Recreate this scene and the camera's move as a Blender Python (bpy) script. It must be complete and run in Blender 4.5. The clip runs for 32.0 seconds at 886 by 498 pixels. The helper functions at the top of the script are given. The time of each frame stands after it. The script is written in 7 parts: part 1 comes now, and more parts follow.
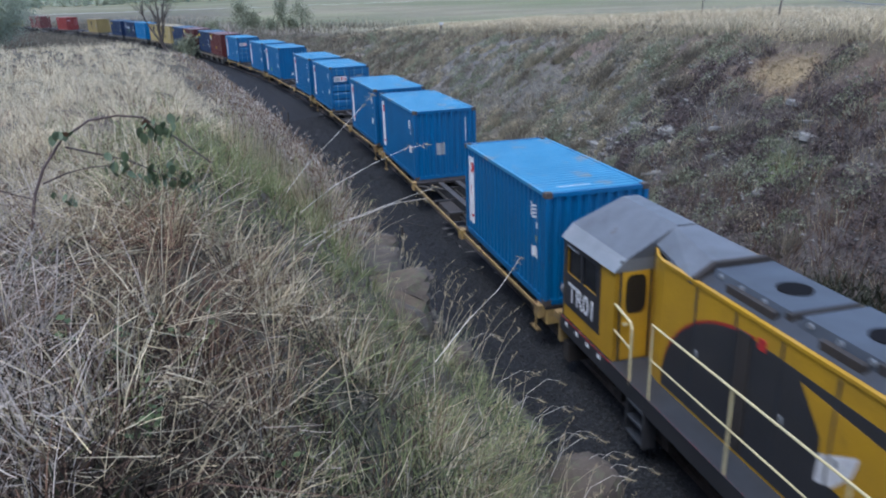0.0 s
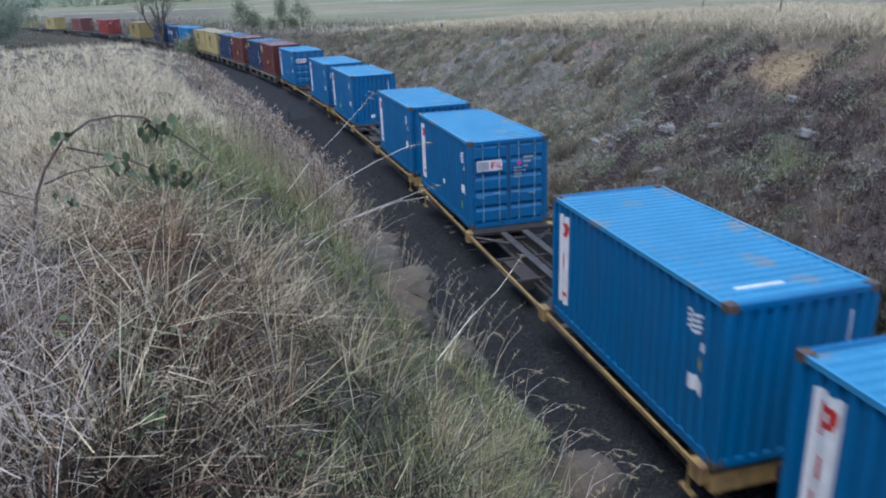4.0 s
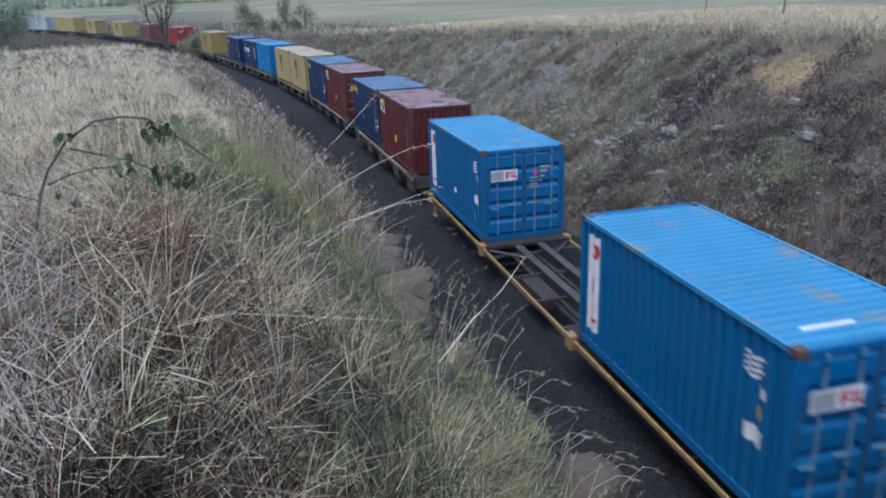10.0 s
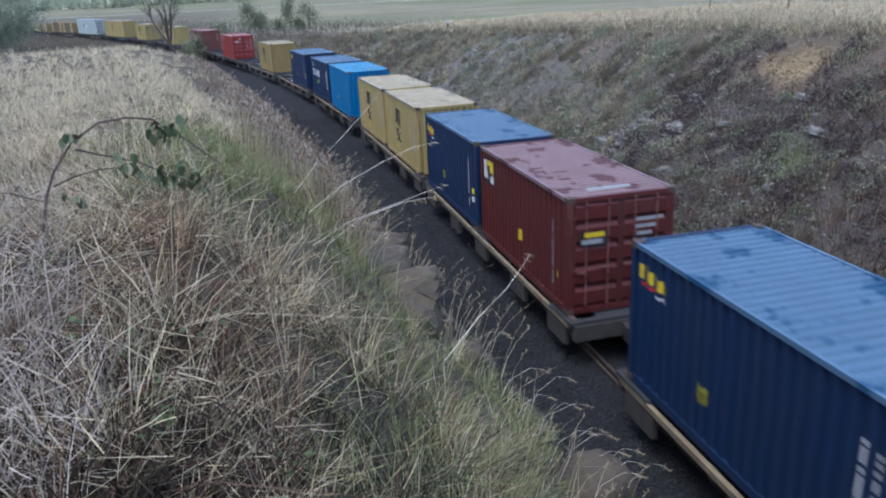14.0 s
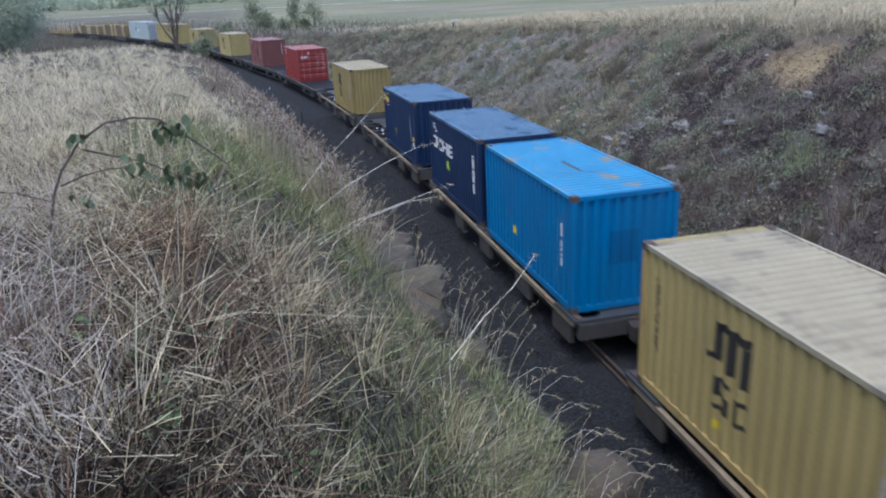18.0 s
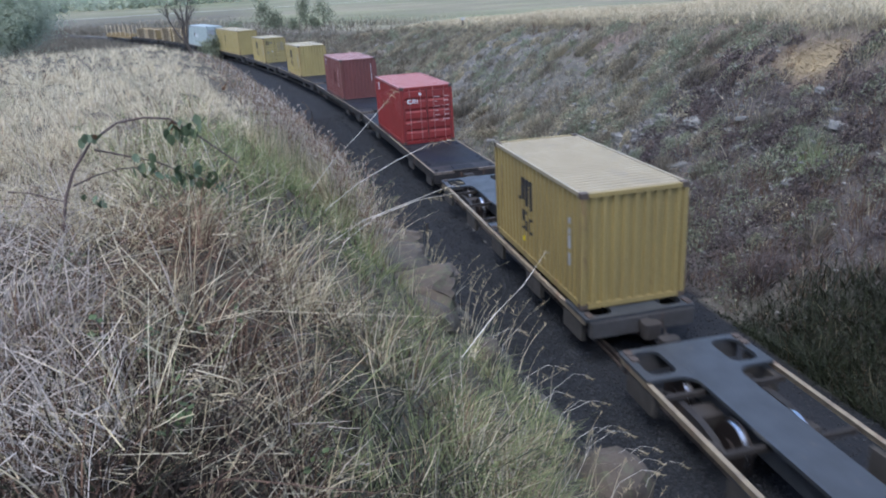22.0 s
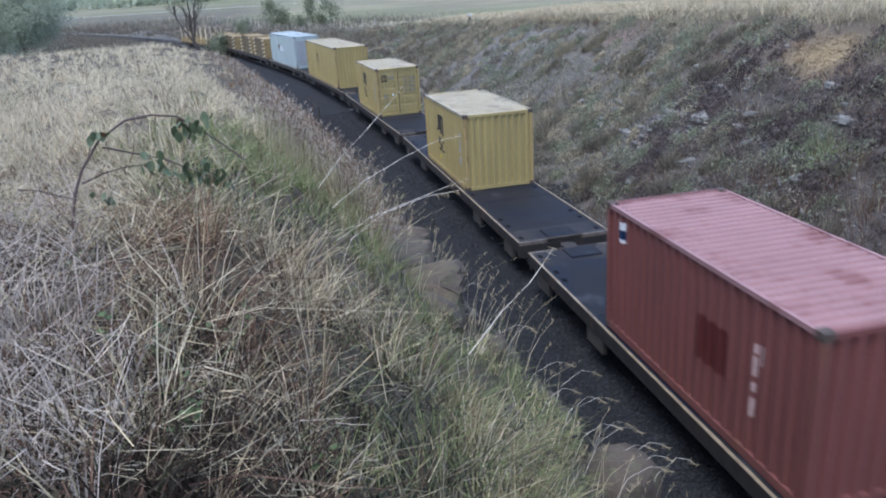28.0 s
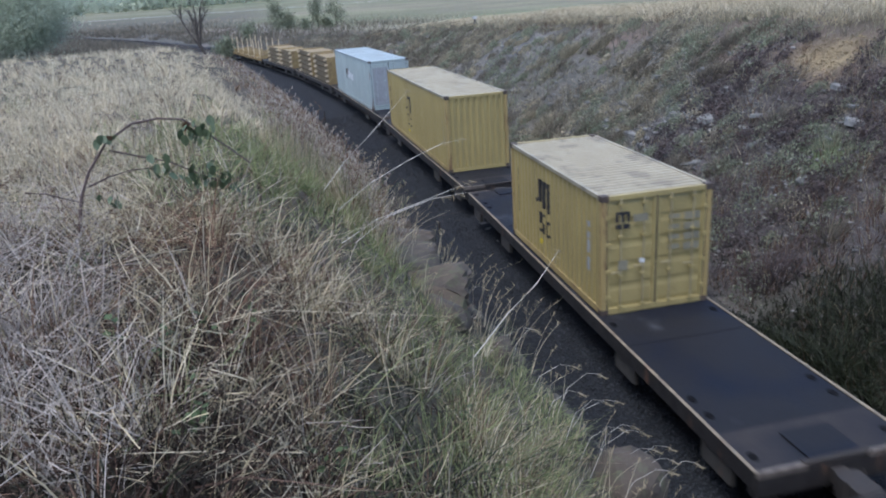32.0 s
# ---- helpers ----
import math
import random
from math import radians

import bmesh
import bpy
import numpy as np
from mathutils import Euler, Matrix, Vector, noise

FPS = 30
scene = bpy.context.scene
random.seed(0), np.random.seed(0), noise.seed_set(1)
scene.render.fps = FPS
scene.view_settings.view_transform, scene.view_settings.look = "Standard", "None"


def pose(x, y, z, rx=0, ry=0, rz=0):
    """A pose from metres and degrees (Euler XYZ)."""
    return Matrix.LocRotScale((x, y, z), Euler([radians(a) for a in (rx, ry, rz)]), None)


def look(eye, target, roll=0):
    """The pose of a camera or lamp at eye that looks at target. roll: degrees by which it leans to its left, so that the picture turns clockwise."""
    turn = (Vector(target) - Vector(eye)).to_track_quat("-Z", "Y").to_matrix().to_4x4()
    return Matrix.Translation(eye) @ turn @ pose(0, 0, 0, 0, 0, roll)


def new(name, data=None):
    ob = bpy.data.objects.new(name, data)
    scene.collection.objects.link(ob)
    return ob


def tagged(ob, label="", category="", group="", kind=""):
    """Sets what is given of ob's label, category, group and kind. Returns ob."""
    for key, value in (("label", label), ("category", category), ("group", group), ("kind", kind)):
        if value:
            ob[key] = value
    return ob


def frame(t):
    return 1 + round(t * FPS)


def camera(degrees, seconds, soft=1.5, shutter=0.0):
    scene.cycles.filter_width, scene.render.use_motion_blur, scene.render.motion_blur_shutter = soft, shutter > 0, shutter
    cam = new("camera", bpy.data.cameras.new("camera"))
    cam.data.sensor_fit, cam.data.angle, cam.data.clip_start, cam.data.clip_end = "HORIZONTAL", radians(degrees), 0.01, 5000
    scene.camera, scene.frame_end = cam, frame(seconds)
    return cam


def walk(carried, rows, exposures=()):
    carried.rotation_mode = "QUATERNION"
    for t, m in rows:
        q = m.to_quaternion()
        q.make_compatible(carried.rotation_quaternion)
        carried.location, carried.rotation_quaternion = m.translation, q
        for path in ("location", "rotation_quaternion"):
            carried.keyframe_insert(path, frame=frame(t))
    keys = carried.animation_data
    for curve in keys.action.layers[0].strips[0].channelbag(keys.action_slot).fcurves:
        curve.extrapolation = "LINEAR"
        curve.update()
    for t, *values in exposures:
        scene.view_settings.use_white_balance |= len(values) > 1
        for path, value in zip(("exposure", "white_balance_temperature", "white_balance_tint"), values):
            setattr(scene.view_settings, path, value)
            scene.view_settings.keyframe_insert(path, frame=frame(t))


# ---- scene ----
cam = camera(61.78, 32.0, 2.0, 0.5)
EYE = (0.0, -6.951, 7.847)
ROWS = [
    (0, 70.478, 1.746, 75.994), (0.5, 70.481, 1.829, 76.028), (1, 70.478, 1.815, 76.030), (1.5, 70.334, 1.984, 76.055),
    (2, 70.379, 1.929, 76.064), (2.5, 70.379, 1.888, 76.018), (3, 70.352, 1.850, 76.099), (3.5, 70.325, 2.027, 76.035),
    (5.5, 70.476, 1.988, 75.969), (6, 70.480, 1.814, 75.992), (6.5, 70.494, 1.949, 76.031), (7, 70.594, 2.000, 75.941),
    (7.5, 70.554, 1.863, 76.017), (8, 70.543, 1.806, 76.041), (8.5, 70.534, 1.864, 76.089), (9, 70.546, 2.012, 76.046),
    (9.5, 70.497, 2.055, 76.135), (10, 70.496, 1.960, 76.228), (10.5, 70.456, 1.913, 76.096), (11, 70.651, 2.085, 76.159),
    (11.5, 70.631, 1.979, 76.225), (12, 70.650, 2.156, 76.285), (12.5, 70.712, 2.172, 76.355), (13, 70.708, 2.167, 76.285),
    (13.5, 70.961, 2.197, 76.351), (14, 70.364, 2.503, 76.462), (14.5, 70.484, 2.498, 76.533), (16.5, 70.342, 2.557, 76.767),
    (17, 70.374, 2.398, 76.820), (17.5, 70.400, 2.908, 76.747), (18, 70.331, 2.692, 76.860), (18.5, 70.349, 2.762, 76.940),
    (19, 70.110, 2.842, 77.118), (19.5, 69.921, 3.037, 77.147), (20, 69.950, 3.143, 77.396), (20.5, 69.916, 3.085, 77.533),
    (21, 70.006, 3.093, 77.596), (21.5, 70.189, 3.285, 77.523), (22, 70.215, 3.162, 77.531), (22.5, 70.274, 3.125, 77.753),
    (23, 70.245, 3.233, 77.675), (23.5, 70.248, 3.324, 77.581), (24, 70.295, 3.244, 77.766), (24.5, 70.160, 3.234, 77.803),
    (25, 70.153, 3.358, 77.760), (25.5, 69.893, 3.330, 77.741), (27.5, 70.053, 3.667, 77.960), (28, 69.982, 3.452, 78.028),
    (28.5, 70.040, 3.604, 77.961), (29, 70.128, 3.656, 78.013), (29.5, 70.100, 3.415, 78.034), (30, 70.073, 3.657, 78.148),
    (30.5, 70.136, 3.510, 78.205), (31, 70.199, 3.704, 78.153), (31.5, 70.266, 3.657, 78.226), (32, 70.203, 3.646, 78.393),
]
walk(cam, [(t, pose(*EYE, rx, ry, rz)) for t, rx, ry, rz in ROWS], exposures=[(0.0, 0.84, 5750, 10), (19.0, 0.84, 5750, 10), (22.5, 1.03, 5750, 10), (29.6, 1.03, 5750, 10), (31.2, 0.82, 5750, 10), (32.0, 0.80, 5750, 10)])

# ---- light: a flat grey evening sky with a weak, wide sun ----
world = bpy.data.worlds.new("world")
scene.world = world
world.use_nodes = True
wn = world.node_tree.nodes
sky = wn.new("ShaderNodeTexSky")
sky.sky_type = "NISHITA"
sky.sun_disc = False
sky.sun_elevation = radians(68)
sky.sun_rotation = radians(131)
sky.air_density, sky.dust_density, sky.ozone_density = 1.0, 3.0, 1.5
hue = wn.new("ShaderNodeHueSaturation")
hue.inputs["Saturation"].default_value = 1.0
world.node_tree.links.new(sky.outputs[0], hue.inputs["Color"])
world.node_tree.links.new(hue.outputs[0], wn["Background"].inputs["Color"])
wn["Background"].inputs["Strength"].default_value = 0.165
sun = new("sun", bpy.data.lights.new("sun", "SUN"))
sun.data.energy, sun.data.angle, sun.data.color = 1.15, radians(30), (1.0, 0.97, 0.94)
sun.matrix_basis = look((15, -13, 50), (0, 0, 0))

# ---- the line of the track: bends, dips and lateral offsets ----
BEND_AT = (-300.0, -180.0, -130.0, -90.0, -60.0, -40.0, -20.0, 0.0, 20.0, 60.0)
BEND = (0.00262, 0.00275, 0.00281, 0.00317, 0.0033, 0.003, 0.00142, 0.00046, 0.00017, 0.0)
GRID_S = np.arange(320.0, -460.0, -1.0)
_k = np.interp(GRID_S, BEND_AT, BEND)
_k[GRID_S < -330] = 0.0
_i0 = int(np.where(GRID_S == 0)[0][0])
_phi = np.cumsum(_k) - np.cumsum(_k)[_i0]
_x = -(np.cumsum(np.cos(_phi)) - np.cumsum(np.cos(_phi))[_i0])
_y = -(np.cumsum(np.sin(_phi)) - np.cumsum(np.sin(_phi))[_i0])


def track_z(s):
    return np.interp(s, (-300, -200, -140, -90, -40, 0), (0.86, 0.35, -0.16, -0.47, -0.30, 0.0))


def track(s, off=0.0):
    """x, y, z and heading (radians) of the track at s, off metres to its far side."""
    x, y, p = (np.interp(-s, -GRID_S, a) for a in (_x, _y, _phi))
    return x - off * np.sin(p), y + off * np.cos(p), track_z(s), p


def along(x, y):
    """s and lateral offset of points."""
    x, y = np.ravel(np.asarray(x, float)), np.ravel(np.asarray(y, float))
    s, l = np.empty(len(x)), np.empty(len(x))
    gx, gy, gp, gs = _x[::2], _y[::2], _phi[::2], GRID_S[::2]
    for i in range(0, len(x), 8000):
        sl = slice(i, i + 8000)
        j = np.argmin((x[sl, None] - gx) ** 2 + (y[sl, None] - gy) ** 2, axis=1)
        dx, dy = x[sl] - gx[j], y[sl] - gy[j]
        s[sl] = gs[j] + dx * np.cos(gp[j]) + dy * np.sin(gp[j])
        l[sl] = -dx * np.sin(gp[j]) + dy * np.cos(gp[j])
    return s, l


def ease(t):
    t = np.clip(t, 0, 1)
    return t * t * (3 - 2 * t)


_rng = np.random.default_rng(4)
_waves = [(f, *_rng.uniform(0, 6.28, 3), f ** -1.1) for f in np.geomspace(0.12, 6.0, 26)]


def rough(x, y, low=0.0, high=9.0):
    """A cheap sum of waves, about -1 to 1."""
    z = np.zeros(np.shape(x))
    tot = 0.0
    for f, a, b, c, amp in _waves:
        if low <= f <= high:
            z += amp * np.sin(f * (x * np.cos(a) + y * np.sin(a)) + b) * np.cos(0.7 * f * (x * np.sin(a + 1) - y * np.cos(a + 1)) + c)
            tot += amp * amp
    return z / (2 * math.sqrt(tot) + 1e-9) * 1.6


def lip(s):
    """Offset and height of the camera-side bank's lip, offset of its foot, height of the field above."""
    at = (-130, -95, -75, -57, -45, -39.5, -30, -20.5, -16.7, -12.6, -8.5, 5)
    off = np.interp(s, at, (-10.4, -10.5, -10.3, -9.5, -8.3, -7.4, -6.2, -5.2, -4.6, -3.95, -3.25, -3.0))
    high = np.interp(s, at, (0.4, 0.9, 2.8, 3.8, 3.2, 2.4, 1.8, 1.6, 1.4, 1.3, 1.2, 1.4))
    foot = np.interp(s, (-60, -40, -25, -17, -13, -9, -7), (-3.9, -3.8, -3.8, -3.6, -3.15, -2.6, -2.3))
    top = np.interp(s, (-140, -95, -75, -62, -52, -30, -10, 0, 8), (0.5, 1.1, 3.3, 4.5, 4.95, 5.45, 6.15, 6.75, 6.9))
    return off, high, foot, top


def crest(s):
    """Offset and height of the far bank's crest."""
    off = np.interp(s, (-120, -90, -60, -20, 40), (12, 14, 14, 13.5, 13.5))
    return off, np.interp(s, (-220, -150, -120, -100, -75, -60, -30, -15, 40), (0.6, 0.5, 0.9, 1.9, 3.7, 4.6, 5.75, 5.95, 6.0))


def ground(x, y, detail=True):
    """Height of the ground at points, and masks: ballast, straw, green field, rocky."""
    x, y = np.asarray(x, float), np.asarray(y, float)
    shape = x.shape
    x, y = x.ravel(), y.ravel()
    s, l = along(x, y)
    tz = track_z(s)
    n1, n2 = rough(x, y, 0, 1.0), rough(x, y, 0.8, 9)
    # far side
    co, cz = crest(s)
    t = (l - 3.1) / (co - 3.1)
    wob = 0.35 * n1 + 0.22 * n2
    bank = tz - 0.2 + (cz - tz + 0.2) * (0.75 * np.clip(t, 0, 1) + 0.25 * ease(t)) + wob * ease(t * 3) * (1 - ease((t - 0.9) * 4))
    away = np.maximum(0, l - co)
    flat = np.interp(s, (-160, -100, -40, 40), (1.2, 1.6, 2.6, 3.0))
    bank = np.where(l > co, cz + 0.25 * ease(away / 3) - (cz - flat) * ease(away / 150) + 0.15 * n1 + 2.5 * ease((away - 150) / 500), bank)
    # camera side
    lo, lz, lf, top = lip(s)
    lf = lf + 0.25 * n1
    lo = np.minimum(lo + 0.3 * n1, lf - 0.35)
    face = tz - 0.12 + (lz - tz + 0.12) * ease((lf - l) / (lf - lo)) ** 0.8
    wide = np.interp(s, (-60, -30, -8, 0), (3.5, 4.6, 4.4, 4.2))
    up = np.clip((lo - l) / wide, 0, 1)
    hill = lz + (top - lz) * (0.7 * up + 0.3 * ease(up)) + 0.10 * n1 * ease(up * 2) + 0.03 * n2
    hill = np.where(l < lo - 35, hill - (top - 1.0) * ease((-l - 45) / 150), hill)
    left = np.where(l > lo, face + 0.12 * n2 * ease((lf - l) / 0.5), hill)
    bed = tz - 0.10 * ease((np.abs(l) - 1.7) / 0.5) + 0.015 * n2
    z = np.where(l > 3.1, bank, np.where(l < lf, left, bed))
    far = np.hypot(x, y)
    z = z + ease((far - 500) / 1500) * 16 * (0.6 + 0.4 * np.sin(x * 0.0021 + 1) * np.cos(y * 0.0017))
    ballast = ((l < 3.2 + 0.3 * n2) & (l > lf - 0.1)) * 1.0
    straw = np.where(l < 0, ease((lo - l + 0.4) / 1.0), ease((l - co + 1.2 + n1) / 1.2) * (1 - ease((l - co - 9 - 3 * n1) / 4)))
    green = np.where(l > 0, ease((l - co - 9 - 3 * n1) / 4), ease((-l - 60) / 20) * ease((-s - 70) / 30)) * (0.6 + 0.4 * np.clip(n1 + 0.5, 0, 1))
    green = green * (1 - (0.8 - 0.35 * ease((l - 60) / 60)) * ease((-s - 130) / 30) * ease((-4 - y) / 22) * ease((x + 420) / 30))
    rocky = np.where((l < 0) & (l > lo) & (l < lf), ease((s + 24) / 6), np.where((l > 3.1) & (l < co), np.clip(0.5 + 0.9 * n1, 0, 1) * ease((-s - 18) / 10) * (1 - ease((t - 0.75) * 6)), 0))
    return z.reshape(shape), np.stack([ballast, straw, green, rocky], -1)


def bank_cover(x, y, s, q):
    """Masks on the far bank: ochre soil, green patch, dark heath, bare red-brown soil; q is the share of the way up."""
    n = rough(x * 1.3, y * 1.3, 0.3, 4)
    ochre = np.clip(1.5 * np.exp(-(((x + 22.8) / 2.0) ** 2 + ((y - 11.0) / 1.1) ** 2)) - 0.34 + 0.6 * n, 0, 1)
    ochre = np.where(np.hypot(x + 22.8, y - 11) < 4.5, ochre, 0)
    green = np.clip(1.5 * np.exp(-(((x + 17.8) / 1.8) ** 2 + ((y - 7.4) / 0.9) ** 2)) - 0.45 + 0.7 * n, 0, 1) * (np.hypot(x + 17.5, y - 7.4) < 6)
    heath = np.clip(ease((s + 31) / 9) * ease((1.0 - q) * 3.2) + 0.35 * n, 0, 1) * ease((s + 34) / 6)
    bare = np.clip(ease((q - 0.6) * 6) * ease((0.97 - q) * 14) * ease((s + 44) / 8) * (0.5 + 0.9 * n), 0, 1)
    return np.stack([ochre, green, heath, bare], -1)


def ground_z(x, y):
    return ground(np.atleast_1d(np.asarray(x, float)), np.atleast_1d(np.asarray(y, float)))[0]


# ---- materials ----
def rgb(c):
    return (*c, 1.0)


def material(name, base, other=None, rough_=0.6, metal=0.0, scale=3.0, bump=0.15, fine=40.0, island=0.0, stretch=(1, 1, 1), stain=None, stain_amount=0.0, spec=0.5, random_=0.0, contrast=0.25, stain_edge=None, stain_scale=2.2):
    """Two colours mixed by noise at two scales, with bump, roughness variation and stains that have a shape of their own."""
    m = bpy.data.materials.new(name)
    m.use_nodes = True
    nt = m.node_tree
    n, link = nt.nodes, nt.links.new
    p = n["Principled BSDF"]
    p.inputs["Metallic"].default_value = metal
    p.inputs["Specular IOR Level"].default_value = spec
    tc = n.new("ShaderNodeTexCoord")
    mp = n.new("ShaderNodeMapping")
    mp.inputs["Scale"].default_value = stretch
    link(tc.outputs["Object"], mp.inputs["Vector"])
    a = n.new("ShaderNodeTexNoise")
    a.inputs["Scale"].default_value, a.inputs["Detail"].default_value = scale, 5
    link(mp.outputs[0], a.inputs["Vector"])
    ramp = n.new("ShaderNodeValToRGB")
    ramp.color_ramp.elements[0].position, ramp.color_ramp.elements[1].position = 0.5 - contrast, 0.5 + contrast
    other = other or tuple(v * 0.75 for v in base)
    ramp.color_ramp.elements[0].color, ramp.color_ramp.elements[1].color = rgb(base), rgb(other)
    link(a.outputs["Fac"], ramp.inputs[0])
    col = ramp.outputs[0]
    b = n.new("ShaderNodeTexNoise")
    b.inputs["Scale"].default_value, b.inputs["Detail"].default_value = fine, 3
    link(tc.outputs["Object"], b.inputs["Vector"])
    hs = n.new("ShaderNodeHueSaturation")
    mr = n.new("ShaderNodeMapRange")
    mr.inputs["To Min"].default_value, mr.inputs["To Max"].default_value = 0.72, 1.28
    link(b.outputs["Fac"], mr.inputs["Value"])
    link(mr.outputs[0], hs.inputs["Value"])
    link(col, hs.inputs["Color"])
    col = hs.outputs[0]
    if island or random_:
        src = n.new("ShaderNodeNewGeometry").outputs["Random Per Island"] if island else n.new("ShaderNodeObjectInfo").outputs["Random"]
        h2 = n.new("ShaderNodeHueSaturation")
        r2 = n.new("ShaderNodeMapRange")
        amt = island or random_
        r2.inputs["To Min"].default_value, r2.inputs["To Max"].default_value = 1 - amt, 1 + amt
        link(src, r2.inputs["Value"])
        link(r2.outputs[0], h2.inputs["Value"])
        link(col, h2.inputs["Color"])
        col = h2.outputs[0]
    if stain:
        st = n.new("ShaderNodeTexNoise")
        st.inputs["Scale"].default_value, st.inputs["Detail"].default_value = stain_scale, 3 if stain_scale < 1 else 8
        st.inputs["Roughness"].default_value = 0.7 if stain_scale > 1 else 0.55
        ms = n.new("ShaderNodeMapping")
        ms.inputs["Scale"].default_value = (1.6, 1.6, 0.35)
        link(tc.outputs["Object"], ms.inputs["Vector"])
        link(ms.outputs[0], st.inputs["Vector"])
        sr = n.new("ShaderNodeValToRGB")
        sr.color_ramp.elements[0].position, sr.color_ramp.elements[1].position = 0.70 - stain_amount, 0.78 - stain_amount * 0.8
        if stain_edge:
            sr.color_ramp.elements[0].position, sr.color_ramp.elements[1].position = stain_edge
        link(st.outputs["Fac"], sr.inputs[0])
        mx = n.new("ShaderNodeMix")
        mx.data_type = "RGBA"
        link(sr.outputs[0], mx.inputs["Factor"])
        link(col, mx.inputs["A"])
        mx.inputs["B"].default_value = rgb(stain)
        col = mx.outputs["Result"]
    link(col, p.inputs["Base Color"])
    rr = n.new("ShaderNodeMapRange")
    rr.inputs["To Min"].default_value, rr.inputs["To Max"].default_value = max(0.05, rough_ - 0.15), min(1.0, rough_ + 0.15)
    link(a.outputs["Fac"], rr.inputs["Value"])
    link(rr.outputs[0], p.inputs["Roughness"])
    bm = n.new("ShaderNodeBump")
    bm.inputs["Strength"].default_value, bm.inputs["Distance"].default_value = bump, 0.02
    link(b.outputs["Fac"], bm.inputs["Height"])
    link(bm.outputs[0], p.inputs["Normal"])
    return m


def let_through(m, share):
    """Thin leaves let part of the light through."""
    nt = m.node_tree
    n = nt.nodes
    p = n["Principled BSDF"]
    out = n["Material Output"]
    t = n.new("ShaderNodeBsdfTranslucent")
    mx = n.new("ShaderNodeMixShader")
    mx.inputs["Fac"].default_value = share
    nt.links.new(p.inputs["Base Color"].links[0].from_socket, t.inputs["Color"])
    nt.links.new(p.outputs[0], mx.inputs[1])
    nt.links.new(t.outputs[0], mx.inputs[2])
    nt.links.new(mx.outputs[0], out.inputs["Surface"])


RUST = (0.13, 0.07, 0.042)


def paint(name, c, fade=0.25, stain=0.06):
    c = tuple(0.86 * v for v in c)
    return material(name, c, tuple(v * (1 - fade) + 0.006 for v in c), 0.5, 0, 1.2, 0.05, 30, stain=RUST, stain_amount=stain, spec=0.4, stretch=(1, 1, 0.4))


def sky_dewy(name, c, dew, patch, edge):
    """Roof paint paled in its colour for sky light from above and dew, with dirty or drier patches."""
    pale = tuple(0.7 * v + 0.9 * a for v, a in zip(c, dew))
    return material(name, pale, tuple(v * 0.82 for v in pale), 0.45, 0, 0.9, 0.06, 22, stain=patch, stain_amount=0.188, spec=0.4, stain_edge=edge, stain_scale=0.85)


